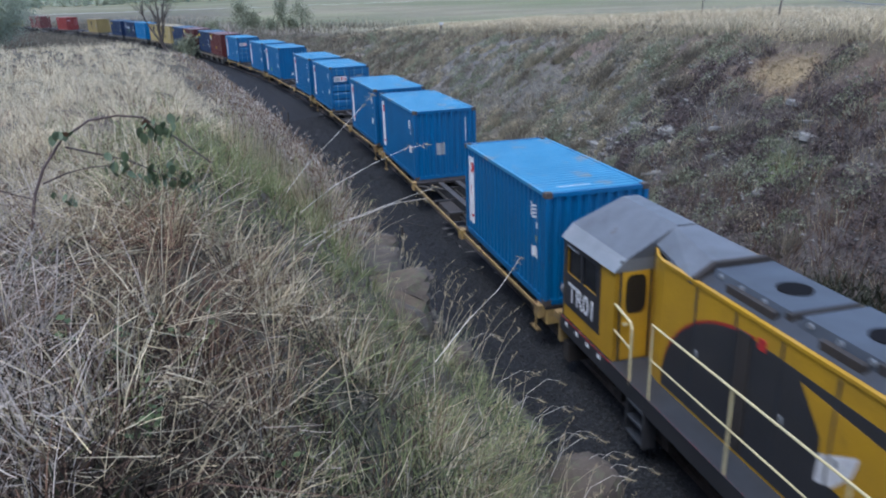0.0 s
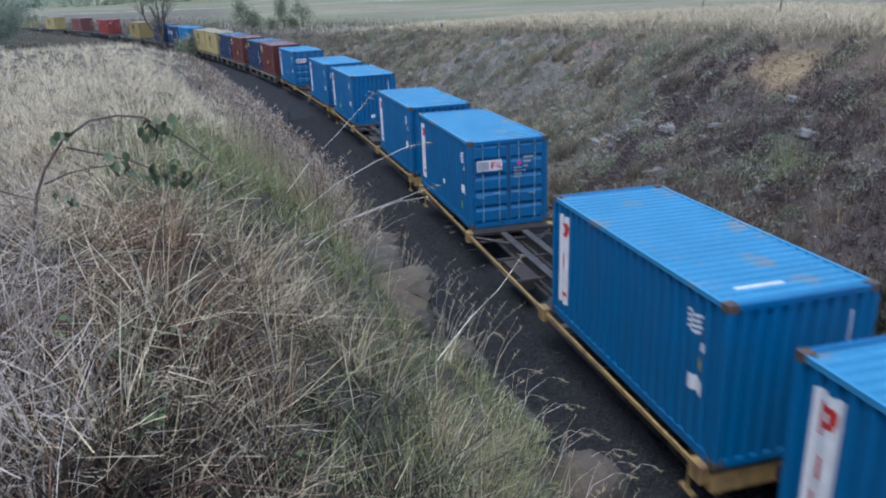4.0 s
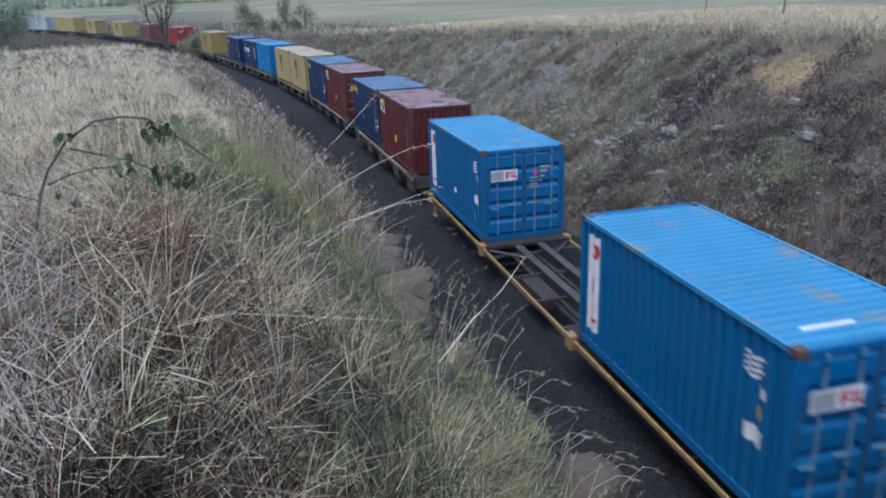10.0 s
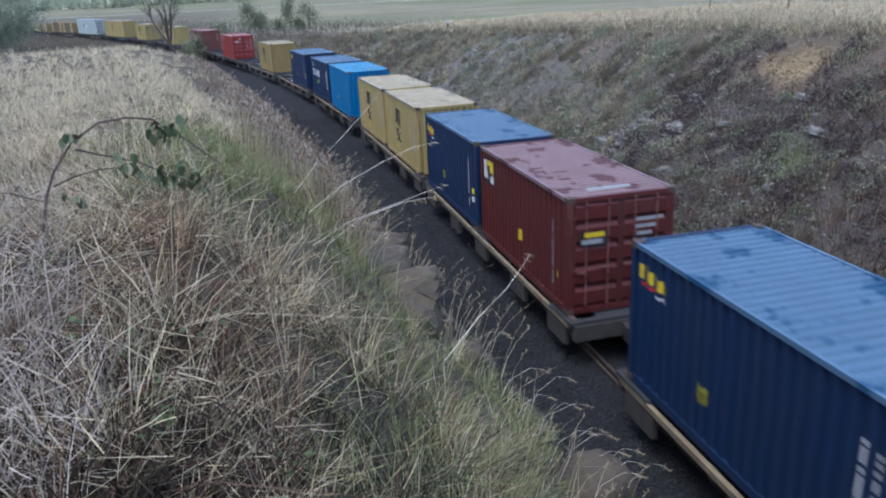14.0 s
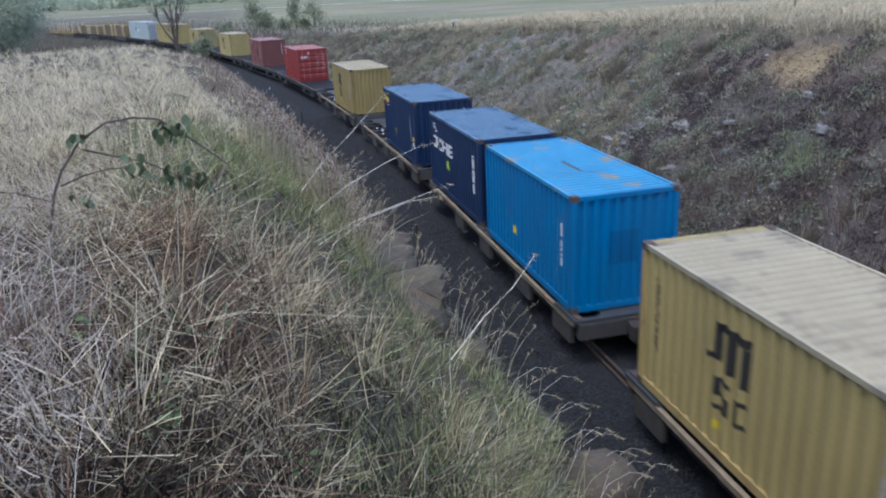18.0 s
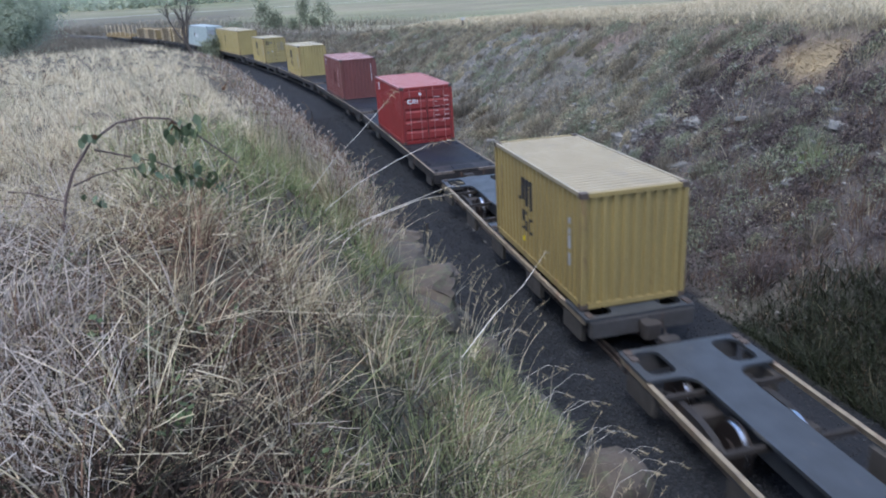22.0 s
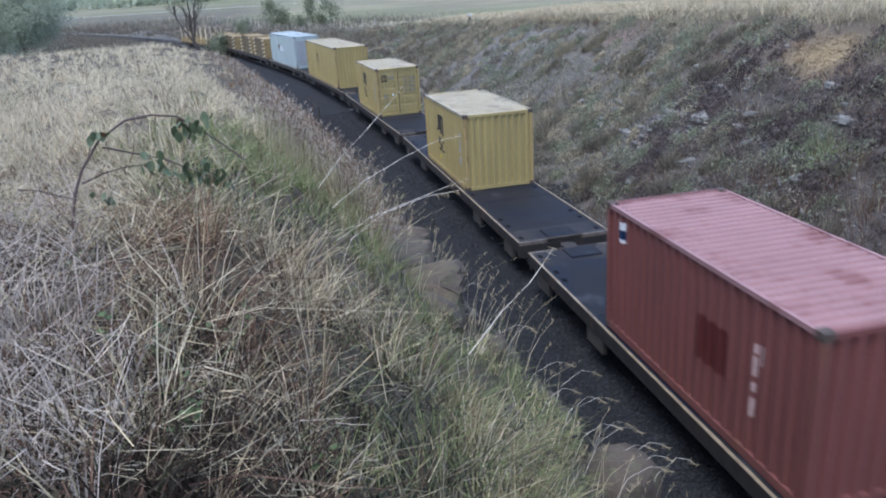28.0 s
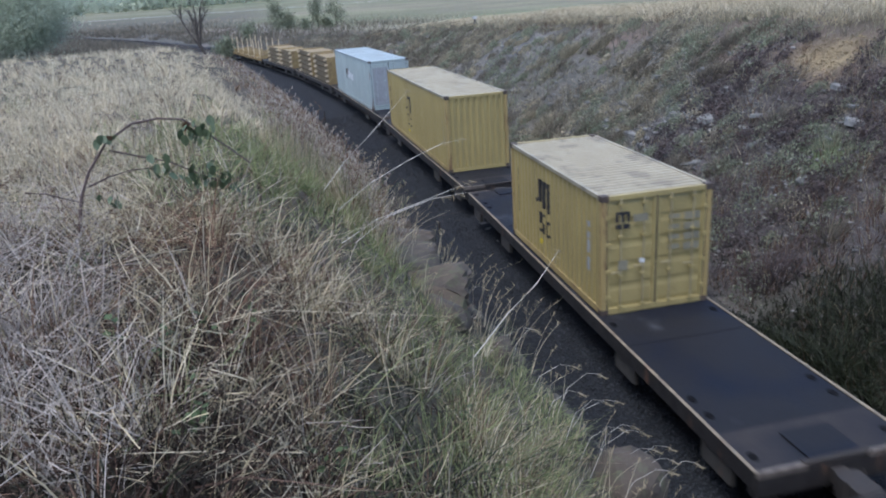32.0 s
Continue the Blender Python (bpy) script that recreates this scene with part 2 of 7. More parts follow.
M = {
    "blue": paint("blue_container_paint", (0.002, 0.118, 0.30)),
    "sky": paint("light_blue_container_paint", (0.002, 0.165, 0.40), stain=0.08),
    "navy": paint("navy_container_paint", (0.006, 0.026, 0.084)),
    "maroon": paint("maroon_container_paint", (0.10, 0.019, 0.018)),
    "dusty": paint("dusty_red_container_paint", (0.185, 0.070, 0.064)),
    "red": paint("red_container_paint", (0.255, 0.030, 0.028)),
    "yellow": paint("pale_yellow_container_paint", (0.405, 0.33, 0.138)),
    "ochre": paint("ochre_container_paint", (0.31, 0.24, 0.092)),
    "white": paint("pale_grey_container_paint", (0.42, 0.50, 0.50)),
    "casting": material("rusty_corner_steel", (0.10, 0.07, 0.055), (0.05, 0.045, 0.04), 0.7, 0.2, 12, 0.3),
    "print": material("white_print", (0.62, 0.64, 0.66), (0.5, 0.52, 0.54), 0.6, 0, 5, 0.02),
    "red_print": material("red_print", (0.45, 0.03, 0.03), None, 0.6, 0, 5, 0.02),
    "black_print": material("black_print", (0.012, 0.012, 0.014), (0.03, 0.03, 0.03), 0.6, 0, 5, 0.02),
    "yellow_print": material("yellow_print", (0.62, 0.48, 0.02), None, 0.6, 0, 5, 0.02),
    "olive_print": material("olive_yellow_sticker", (0.33, 0.33, 0.03), (0.06, 0.06, 0.02), 0.6, 0, 7, 0.02),
    "lime_print": material("lime_sticker", (0.35, 0.60, 0.03), None, 0.6, 0, 5, 0.02),
    "pink_print": material("pink_sticker", (0.75, 0.03, 0.25), None, 0.6, 0, 5, 0.02),
    "pink_grey_print": material("faded_pinkish_print", (0.45, 0.34, 0.34), None, 0.6, 0, 5, 0.02),
    "grey_print": material("grey_print", (0.30, 0.32, 0.34), None, 0.6, 0, 5, 0.02),
    "rail_yellow": material("worn_yellow_steel", (0.32, 0.225, 0.075), (0.16, 0.11, 0.06), 0.65, 0.1, 5, 0.25, stain=RUST, stain_amount=0.14),
    "sill": material("brown_steel", (0.024, 0.021, 0.02), (0.014, 0.013, 0.013), 0.7, 0.1, 4, 0.25, stain=RUST, stain_amount=0.1),
    "grey_steel": material("grey_wagon_steel", (0.065, 0.064, 0.064), (0.04, 0.038, 0.037), 0.6, 0.1, 3, 0.2, stain=RUST, stain_amount=0.1),
    "deck": material("stained_deck_plate", (0.003, 0.006, 0.016), (0.013, 0.0135, 0.0165), 0.6, 0.0, 0.45, 0.3, 25, stain=(0.05, 0.053, 0.062), spec=0.2, contrast=0.10, stain_edge=(0.61, 0.75), stain_scale=0.6),
    "spine": material("slate_painted_spine", (0.048, 0.054, 0.062), (0.034, 0.038, 0.043), 0.45, 0.1, 2, 0.15, stain=(0.1, 0.08, 0.06), stain_amount=0.08),
    "under": material("greasy_black_steel", (0.022, 0.02, 0.019), (0.04, 0.034, 0.03), 0.75, 0.1, 6, 0.3),
    # near-black colour that stands in for the shade inside holes
    "socket": material("hole_shade_black", (0.004, 0.004, 0.005), (0.007, 0.007, 0.008), 0.9, 0, 6, 0.1, spec=0.1),
    "end_plate": material("brown_end_plate", (0.036, 0.031, 0.028), (0.010, 0.012, 0.018), 0.6, 0.0, 0.8, 0.25, 25, spec=0.2, contrast=0.2),
    "bright_edge": material("scuffed_steel_edge", (0.22, 0.19, 0.16), (0.08, 0.065, 0.055), 0.55, 0.2, 5, 0.2, stain=RUST, stain_amount=0.12),
    "wear": material("rubbed_brown_edge", (0.27, 0.225, 0.15), (0.12, 0.095, 0.07), 0.6, 0.1, 4, 0.2, stain=RUST, stain_amount=0.12),
    # weed colour darkened to carry the shade of ditch and grass roots
    "ditch": material("shade_dark_weed", (0.009, 0.013, 0.006), (0.022, 0.026, 0.011), 0.6, 0, 5, 0, island=0.35, spec=0.25),
    # thatch colour darkened to stand in for shaded gaps in the grass
    "thatch": material("shade_dark_thatch", (0.032, 0.024, 0.019), (0.016, 0.0135, 0.011), 0.9, 0, 3, 0, island=0.4, spec=0.1),
    "purple_heath": material("dark_heath", (0.10, 0.082, 0.08), (0.06, 0.05, 0.052), 0.9, 0, 0.6, 0, island=0.4, spec=0.1),
    "dull_print": material("dull_worn_print", (0.24, 0.22, 0.15), (0.16, 0.15, 0.11), 0.7, 0, 5, 0.02),
    "ochre_soil": material("ochre_soil_lump", (0.27, 0.21, 0.118), (0.17, 0.13, 0.078), 0.95, 0, 3, 0.3, 20, island=0.4),
    "wheel": material("dark_wheel_steel", (0.024, 0.021, 0.02), (0.04, 0.03, 0.026), 0.55, 0.6, 8, 0.1),
    "tread": material("polished_tread", (0.75, 0.75, 0.76), None, 0.22, 1.0, 8, 0.05),
    "skirt": material("pale_grey_box_panel", (0.062, 0.057, 0.051), (0.038, 0.035, 0.031), 0.7, 0, 3, 0.2, stain=RUST, stain_amount=0.08),
    "loco_yellow": material("locomotive_yellow", (0.43, 0.25, 0.015), (0.35, 0.205, 0.02), 0.35, 0, 1.5, 0.03, stain=(0.12, 0.08, 0.03), stain_amount=0.05),
    "loco_dark": material("locomotive_charcoal", (0.024, 0.026, 0.03), (0.035, 0.036, 0.04), 0.4, 0, 2, 0.05),
    "loco_grey": material("locomotive_roof_grey", (0.115, 0.13, 0.15), (0.08, 0.09, 0.103), 0.5, 0, 2, 0.1, stain=(0.08, 0.07, 0.065), stain_amount=0.08),
    "loco_hood": material("sooty_hood_grey", (0.035, 0.041, 0.051), (0.025, 0.028, 0.034), 0.5, 0, 1.5, 0.12),
    "loco_hatch": material("blue_grey_hatch", (0.052, 0.062, 0.078), (0.038, 0.044, 0.054), 0.45, 0, 1.2, 0.1),
    "loco_silver": material("silver_grey_roof_edge", (0.22, 0.24, 0.26), (0.17, 0.185, 0.20), 0.4, 0.1, 2, 0.05),
    "loco_red": material("red_sill_stripe", (0.33, 0.03, 0.025), None, 0.4, 0, 2, 0.05),
    "cream_rail": material("cream_handrail", (0.55, 0.50, 0.30), None, 0.4, 0, 4, 0.03),
    "glass": material("dark_cab_glass", (0.012, 0.014, 0.016), None, 0.12, 0, 1, 0.0, spec=0.8),
    "rack": material("flatrack_yellow", (0.30, 0.225, 0.095), (0.17, 0.12, 0.06), 0.6, 0, 3, 0.15, stain=RUST, stain_amount=0.1),
    "rack_side": material("brown_rack_side", (0.15, 0.115, 0.06), (0.085, 0.065, 0.04), 0.7, 0, 3, 0.15, stain=RUST, stain_amount=0.1),
    "rack_end": material("cream_rack_edge", (0.62, 0.52, 0.36), (0.5, 0.4, 0.25), 0.7, 0, 3, 0.1),
    "rail": material("rail_steel", (0.10, 0.08, 0.07), (0.06, 0.05, 0.045), 0.55, 0.5, 8, 0.1),
    "sleeper": material("concrete_sleeper", (0.16, 0.15, 0.14), (0.09, 0.085, 0.08), 0.9, 0, 6, 0.3, random_=0.2),
    "stone": material("ballast_stone", (0.005, 0.006, 0.008), (0.026, 0.029, 0.034), 0.85, 0, 4, 0.3, island=0.45),
    "rock": material("pale_grey_rock", (0.175, 0.175, 0.165), (0.10, 0.10, 0.098), 0.9, 0, 2.2, 0.5, 14, stain=(0.10, 0.10, 0.06), stain_amount=0.14, random_=0.25),
    "sandstone": material("brown_sandstone", (0.098, 0.078, 0.058), (0.045, 0.037, 0.031), 0.9, 0, 1.8, 0.5, 12, stain=(0.08, 0.085, 0.05), stain_amount=0.16, random_=0.2),
    "rubble": material("broken_grey_stone", (0.175, 0.172, 0.162), (0.105, 0.103, 0.098), 0.9, 0, 2.2, 0.3, 14, island=0.4),
    "weed": material("dark_green_weed", (0.04, 0.062, 0.024), (0.07, 0.09, 0.038), 0.6, 0, 5, 0, island=0.35, spec=0.25),
    "straw": material("dry_straw", (0.49, 0.42, 0.275), (0.32, 0.27, 0.172), 0.75, 0, 0.7, 0, island=0.5, spec=0.2),
    "mauve": material("mauve_bleached_stalks", (0.54, 0.485, 0.42), (0.34, 0.295, 0.26), 0.75, 0, 0.7, 0, island=0.5, spec=0.2),
    "bracken": material("rusty_bracken", (0.20, 0.125, 0.082), (0.105, 0.068, 0.05), 0.85, 0, 1.2, 0, island=0.4, spec=0.1),
    "bank_straw": material("dull_bank_grass", (0.42, 0.375, 0.268), (0.28, 0.25, 0.178), 0.8, 0, 0.5, 0, island=0.35, spec=0.15),
    "pale": material("bleached_straw", (0.66, 0.59, 0.43), (0.52, 0.455, 0.325), 0.75, 0, 0.7, 0, island=0.3, spec=0.2),
    "green": material("green_grass", (0.135, 0.172, 0.062), (0.27, 0.285, 0.15), 0.7, 0, 0.9, 0, island=0.4, spec=0.2),
    "dead": material("dead_brown_stems", (0.145, 0.09, 0.06), (0.08, 0.055, 0.044), 0.8, 0, 0.9, 0, island=0.4, spec=0.15),
    "heath": material("grey_heath", (0.21, 0.188, 0.148), (0.14, 0.124, 0.098), 0.85, 0, 0.25, 0, island=0.45, spec=0.1),
    "bark": material("dark_bark", (0.075, 0.062, 0.055), (0.035, 0.03, 0.025), 0.9, 0, 6, 0.4),
    # leaf is greyed towards a hazy look
    "leaf": material("dull_green_leaf", (0.185, 0.21, 0.14), (0.26, 0.275, 0.195), 0.6, 0, 0.6, 0, island=0.4, spec=0.25),
    # far leaves are much paler than real ones, to paint in distance haze
    "farleaf": material("haze_paled_foliage", (0.40, 0.455, 0.355), (0.47, 0.51, 0.41), 0.8, 0, 0.05, 0, island=0.15, spec=0.1),
    "bramble": material("bramble_leaf", (0.05, 0.075, 0.035), (0.08, 0.105, 0.055), 0.45, 0, 8, 0.1, island=0.3),
    "white_stalk": material("sun_bleached_stalk", (0.78, 0.75, 0.68), (0.62, 0.58, 0.5), 0.7, 0, 9, 0.05),
    "bramble_red": material("reddish_bramble_leaf", (0.15, 0.055, 0.035), (0.09, 0.06, 0.03), 0.5, 0, 8, 0.1, island=0.3),
    "cane": material("purple_brown_cane", (0.075, 0.045, 0.04), (0.05, 0.035, 0.03), 0.6, 0, 9, 0.1),
    "post": material("weathered_post", (0.15, 0.13, 0.115), (0.08, 0.07, 0.06), 0.9, 0, 8, 0.3),
    "marker": material("white_marker_paint", (0.6, 0.6, 0.58), (0.4, 0.4, 0.38), 0.7, 0, 8, 0.1),
    "wire": material("fence_wire", (0.35, 0.35, 0.35), None, 0.5, 0.7, 8, 0),
}


for key in ("straw", "mauve", "bank_straw", "pale", "green", "dead", "heath", "leaf", "farleaf"):
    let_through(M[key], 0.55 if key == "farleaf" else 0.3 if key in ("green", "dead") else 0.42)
POSTS = {}
for key, c in (("blue", (0.002, 0.118, 0.30)), ("sky", (0.002, 0.165, 0.40)), ("navy", (0.006, 0.026, 0.084)), ("maroon", (0.10, 0.019, 0.018)), ("dusty", (0.185, 0.070, 0.064)), ("red", (0.255, 0.030, 0.028)), ("yellow", (0.43, 0.325, 0.135)), ("ochre", (0.31, 0.24, 0.092)), ("white", (0.42, 0.50, 0.50))):
    POSTS[key] = paint(key + "_rusting_post_paint", c, 0.3, 0.17 if key == "yellow" else 0.10 if key in ("blue", "sky", "navy", "red") else 0.17)
TAN, DUST = (0.20, 0.185, 0.15), (0.21, 0.185, 0.135)
# roof tones lighter than the sides: skylight on top and dew, both in colour
ROOFS = {k: sky_dewy(k + "_sky_dewy_roof", c, dew, patch, edge) for k, c, dew, patch, edge in (
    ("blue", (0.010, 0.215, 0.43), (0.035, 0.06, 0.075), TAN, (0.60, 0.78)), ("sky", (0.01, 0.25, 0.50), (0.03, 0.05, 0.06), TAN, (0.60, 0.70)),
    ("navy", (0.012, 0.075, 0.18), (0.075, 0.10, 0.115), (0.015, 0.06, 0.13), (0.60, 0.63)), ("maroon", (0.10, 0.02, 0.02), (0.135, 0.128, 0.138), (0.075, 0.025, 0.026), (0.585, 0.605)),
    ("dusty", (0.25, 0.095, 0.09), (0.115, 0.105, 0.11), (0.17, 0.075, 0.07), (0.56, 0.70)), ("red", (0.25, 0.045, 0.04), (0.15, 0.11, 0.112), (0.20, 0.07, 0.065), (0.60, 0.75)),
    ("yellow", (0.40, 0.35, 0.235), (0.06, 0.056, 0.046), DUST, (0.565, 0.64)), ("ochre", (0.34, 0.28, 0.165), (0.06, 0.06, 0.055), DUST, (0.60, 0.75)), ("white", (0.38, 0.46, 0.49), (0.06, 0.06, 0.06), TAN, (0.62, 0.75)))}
BARS = {k: material(k + "_painted_bar", c, None, 0.5, 0.05, 8, 0.1) for k, c in (("blue", (0.16, 0.27, 0.36)), ("yellow", (0.36, 0.31, 0.18)), ("red", (0.36, 0.17, 0.16)), ("maroon", (0.19, 0.10, 0.095)), ("white", (0.36, 0.40, 0.41)))}


def ground_material():
    m = bpy.data.materials.new("ground")
    m.use_nodes = True
    nt = m.node_tree
    n, link = nt.nodes, nt.links.new
    p = n["Principled BSDF"]
    p.inputs["Roughness"].default_value = 0.95
    p.inputs["Specular IOR Level"].default_value = 0.35
    at = n.new("ShaderNodeVertexColor")
    at.layer_name = "zone"
    sep = n.new("ShaderNodeSeparateColor")
    link(at.outputs["Color"], sep.inputs[0])
    tc = n.new("ShaderNodeTexCoord")

    def noise_(scale, detail=6, r=0.6):
        t = n.new("ShaderNodeTexNoise")
        t.inputs["Scale"].default_value, t.inputs["Detail"].default_value, t.inputs["Roughness"].default_value = scale, detail, r
        link(tc.outputs["Object"], t.inputs["Vector"])
        return t.outputs["Fac"]

    def ramp(fac, *stops):
        r = n.new("ShaderNodeValToRGB")
        e = r.color_ramp.elements
        while len(e) < len(stops):
            e.new(0.5)
        for el, (pos_, c) in zip(e, stops):
            el.position, el.color = pos_, rgb(c)
        link(fac, r.inputs[0])
        return r.outputs[0]

    def mix(f, a, b):
        x = n.new("ShaderNodeMix")
        x.data_type = "RGBA"
        link(f, x.inputs["Factor"])
        link(a, x.inputs["A"])
        link(b, x.inputs["B"])
        return x.outputs["Result"]

    big, mid, tiny = noise_(0.12), noise_(1.1), noise_(14, 4)
    soil = mix(mid, ramp(big, (0.35, (0.085, 0.08, 0.07)), (0.5, (0.07, 0.075, 0.05)), (0.62, (0.11, 0.09, 0.072))), ramp(tiny, (0.35, (0.04, 0.036, 0.032)), (0.65, (0.12, 0.105, 0.092))))
    ball = mix(mid, ramp(tiny, (0.3, (0.006, 0.007, 0.0092)), (0.7, (0.014, 0.016, 0.0205))), ramp(tiny, (0.3, (0.0075, 0.0085, 0.0105)), (0.7, (0.012, 0.0135, 0.0165))))
    straw = mix(mid, ramp(tiny, (0.3, (0.045, 0.038, 0.028)), (0.7, (0.10, 0.085, 0.062))), ramp(big, (0.4, (0.05, 0.052, 0.03)), (0.6, (0.09, 0.073, 0.053))))
    field = mix(ramp(noise_(0.009, 3), (0.42, (0, 0, 0)), (0.58, (1, 1, 1))), ramp(mid, (0.3, (0.112, 0.132, 0.066)), (0.7, (0.152, 0.166, 0.088))), ramp(noise_(0.3), (0.3, (0.225, 0.202, 0.142)), (0.7, (0.165, 0.165, 0.10))))
    lay = n.new("ShaderNodeMapping")
    lay.inputs["Scale"].default_value, lay.inputs["Rotation"].default_value = (0.8, 1.6, 6.0), (0.25, 0.2, 0)
    link(tc.outputs["Object"], lay.inputs["Vector"])
    strata = n.new("ShaderNodeTexNoise")
    strata.inputs["Scale"].default_value, strata.inputs["Detail"].default_value = 1.6, 5
    link(lay.outputs[0], strata.inputs["Vector"])
    c = mix(at.outputs["Alpha"], soil, mix(tiny, ramp(strata.outputs["Fac"], (0.42, (0.05, 0.052, 0.055)), (0.60, (0.20, 0.195, 0.18))), ramp(mid, (0.4, (0.07, 0.07, 0.07)), (0.6, (0.14, 0.135, 0.12)))))
    cov = n.new("ShaderNodeVertexColor")
    cov.layer_name = "cover"
    sc = n.new("ShaderNodeSeparateColor")
    link(cov.outputs["Color"], sc.inputs[0])
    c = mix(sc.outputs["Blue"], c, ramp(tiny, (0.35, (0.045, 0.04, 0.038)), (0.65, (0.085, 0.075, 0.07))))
    c = mix(cov.outputs["Alpha"], c, ramp(mid, (0.35, (0.085, 0.055, 0.042)), (0.65, (0.165, 0.115, 0.088))))
    c = mix(sc.outputs["Green"], c, ramp(tiny, (0.35, (0.045, 0.06, 0.025)), (0.65, (0.10, 0.12, 0.055))))
    c = mix(sc.outputs["Red"], c, ramp(mid, (0.35, (0.14, 0.108, 0.066)), (0.65, (0.25, 0.196, 0.112))))
    c = mix(sep.outputs["Blue"], c, field)
    c = mix(sep.outputs["Green"], c, straw)
    c = mix(sep.outputs["Red"], c, ball)
    link(c, p.inputs["Base Color"])
    b = n.new("ShaderNodeBump")
    b.inputs["Strength"].default_value, b.inputs["Distance"].default_value = 0.7, 0.06
    link(tiny, b.inputs["Height"])
    link(b.outputs[0], p.inputs["Normal"])
    return m


# ---- mesh helpers ----
def mesh_np(name, verts, faces, mat):
    """One mesh from arrays: verts (n, 3), faces (m, k)."""
    me = bpy.data.meshes.new(name)
    k = faces.shape[1]
    me.vertices.add(len(verts))
    me.vertices.foreach_set("co", np.ascontiguousarray(verts, np.float32).ravel())
    me.loops.add(faces.size)
    me.loops.foreach_set("vertex_index", np.ascontiguousarray(faces, np.int32).ravel())
    me.polygons.add(len(faces))
    me.polygons.foreach_set("loop_start", np.arange(0, faces.size, k, dtype=np.int32))
    me.update(calc_edges=True)
    if mat:
        me.materials.append(mat)
    return me


class Build:
    """Gathers boxes, prisms and tubes into one mesh."""

    def __init__(self):
        self.v, self.f = [], []

    def poly(self, pts, faces):
        o = len(self.v)
        self.v += [tuple(p) for p in pts]
        self.f += [tuple(i + o for i in q) for q in faces]
        return self

    def box(self, x0, x1, y0, y1, z0, z1, c=0.0):
        """A box, its upright edges cut by c."""
        if c <= 0:
            p = [(x, y, z) for z in (z0, z1) for x, y in ((x0, y0), (x1, y0), (x1, y1), (x0, y1))]
            return self.poly(p, [(3, 2, 1, 0), (4, 5, 6, 7), (0, 1, 5, 4), (1, 2, 6, 5), (2, 3, 7, 6), (3, 0, 4, 7)])
        ring = [(x0 + c, y0), (x1 - c, y0), (x1, y0 + c), (x1, y1 - c), (x1 - c, y1), (x0 + c, y1), (x0, y1 - c), (x0, y0 + c)]
        return self.prism(ring, z0, z1)

    def prism(self, ring, z0, z1, axis="z"):
        """A ring of 2D points drawn out along an axis."""
        n = len(ring)

        def put(a, b, h):
            return {"z": (a, b, h), "x": (h, a, b), "y": (a, h, b)}[axis]
        p = [put(a, b, z0) for a, b in ring] + [put(a, b, z1) for a, b in ring]
        return self.poly(p, [tuple(range(n - 1, -1, -1)), tuple(range(n, 2 * n))] + [(i, (i + 1) % n, n + (i + 1) % n, n + i) for i in range(n)])

    def disc(self, cx, cz, r, y0, y1, n=20, axis="y"):
        return self.prism([(cx + r * math.cos(6.2832 * i / n), cz + r * math.sin(6.2832 * i / n)) for i in range(n)], y0, y1, axis)

    def tube(self, pts, r, n=6, taper=1.0):
        pts = [Vector(p) for p in pts]
        rings = []
        for i, p in enumerate(pts):
            d = (pts[min(i + 1, len(pts) - 1)] - pts[max(i - 1, 0)]).normalized()
            a = d.orthogonal().normalized()
            b = d.cross(a)
            rr = r * (1 + (taper - 1) * i / max(1, len(pts) - 1))
            rings.append([p + rr * (math.cos(6.2832 * k / n) * a + math.sin(6.2832 * k / n) * b) for k in range(n)])
        for i in range(1, len(rings)):       # keep the rings from twisting
            best = min(range(n), key=lambda k: (rings[i][k] - rings[i - 1][0]).length)
            rings[i] = rings[i][best:] + rings[i][:best]
        fs = []
        for i in range(len(rings) - 1):
            fs += [(i * n + k, i * n + (k + 1) % n, (i + 1) * n + (k + 1) % n, (i + 1) * n + k) for k in range(n)]
        fs += [tuple(range(n - 1, -1, -1)), tuple(range((len(rings) - 1) * n, len(rings) * n))]
        return self.poly([q for ring in rings for q in ring], fs)

    def mesh(self, name, mat):
        me = bpy.data.meshes.new(name)
        me.from_pydata(self.v, [], self.f)
        me.materials.append(mat)
        me.update()
        return me


def part(name, build, mat, parent, label="", at=None):
    me = build if isinstance(build, bpy.types.Mesh) else build.mesh(name, mat)
    ob = new(name, me)
    ob.parent = parent
    if at is not None:
        ob.matrix_basis = at
    if label:
        ob["label"] = label
    return ob


def thing(name, label, category, group="", kind="", at=None):
    ob = new(name)
    ob.empty_display_size = 0.3
    if at is not None:
        ob.matrix_basis = at
    return tagged(ob, label, category, group, kind)


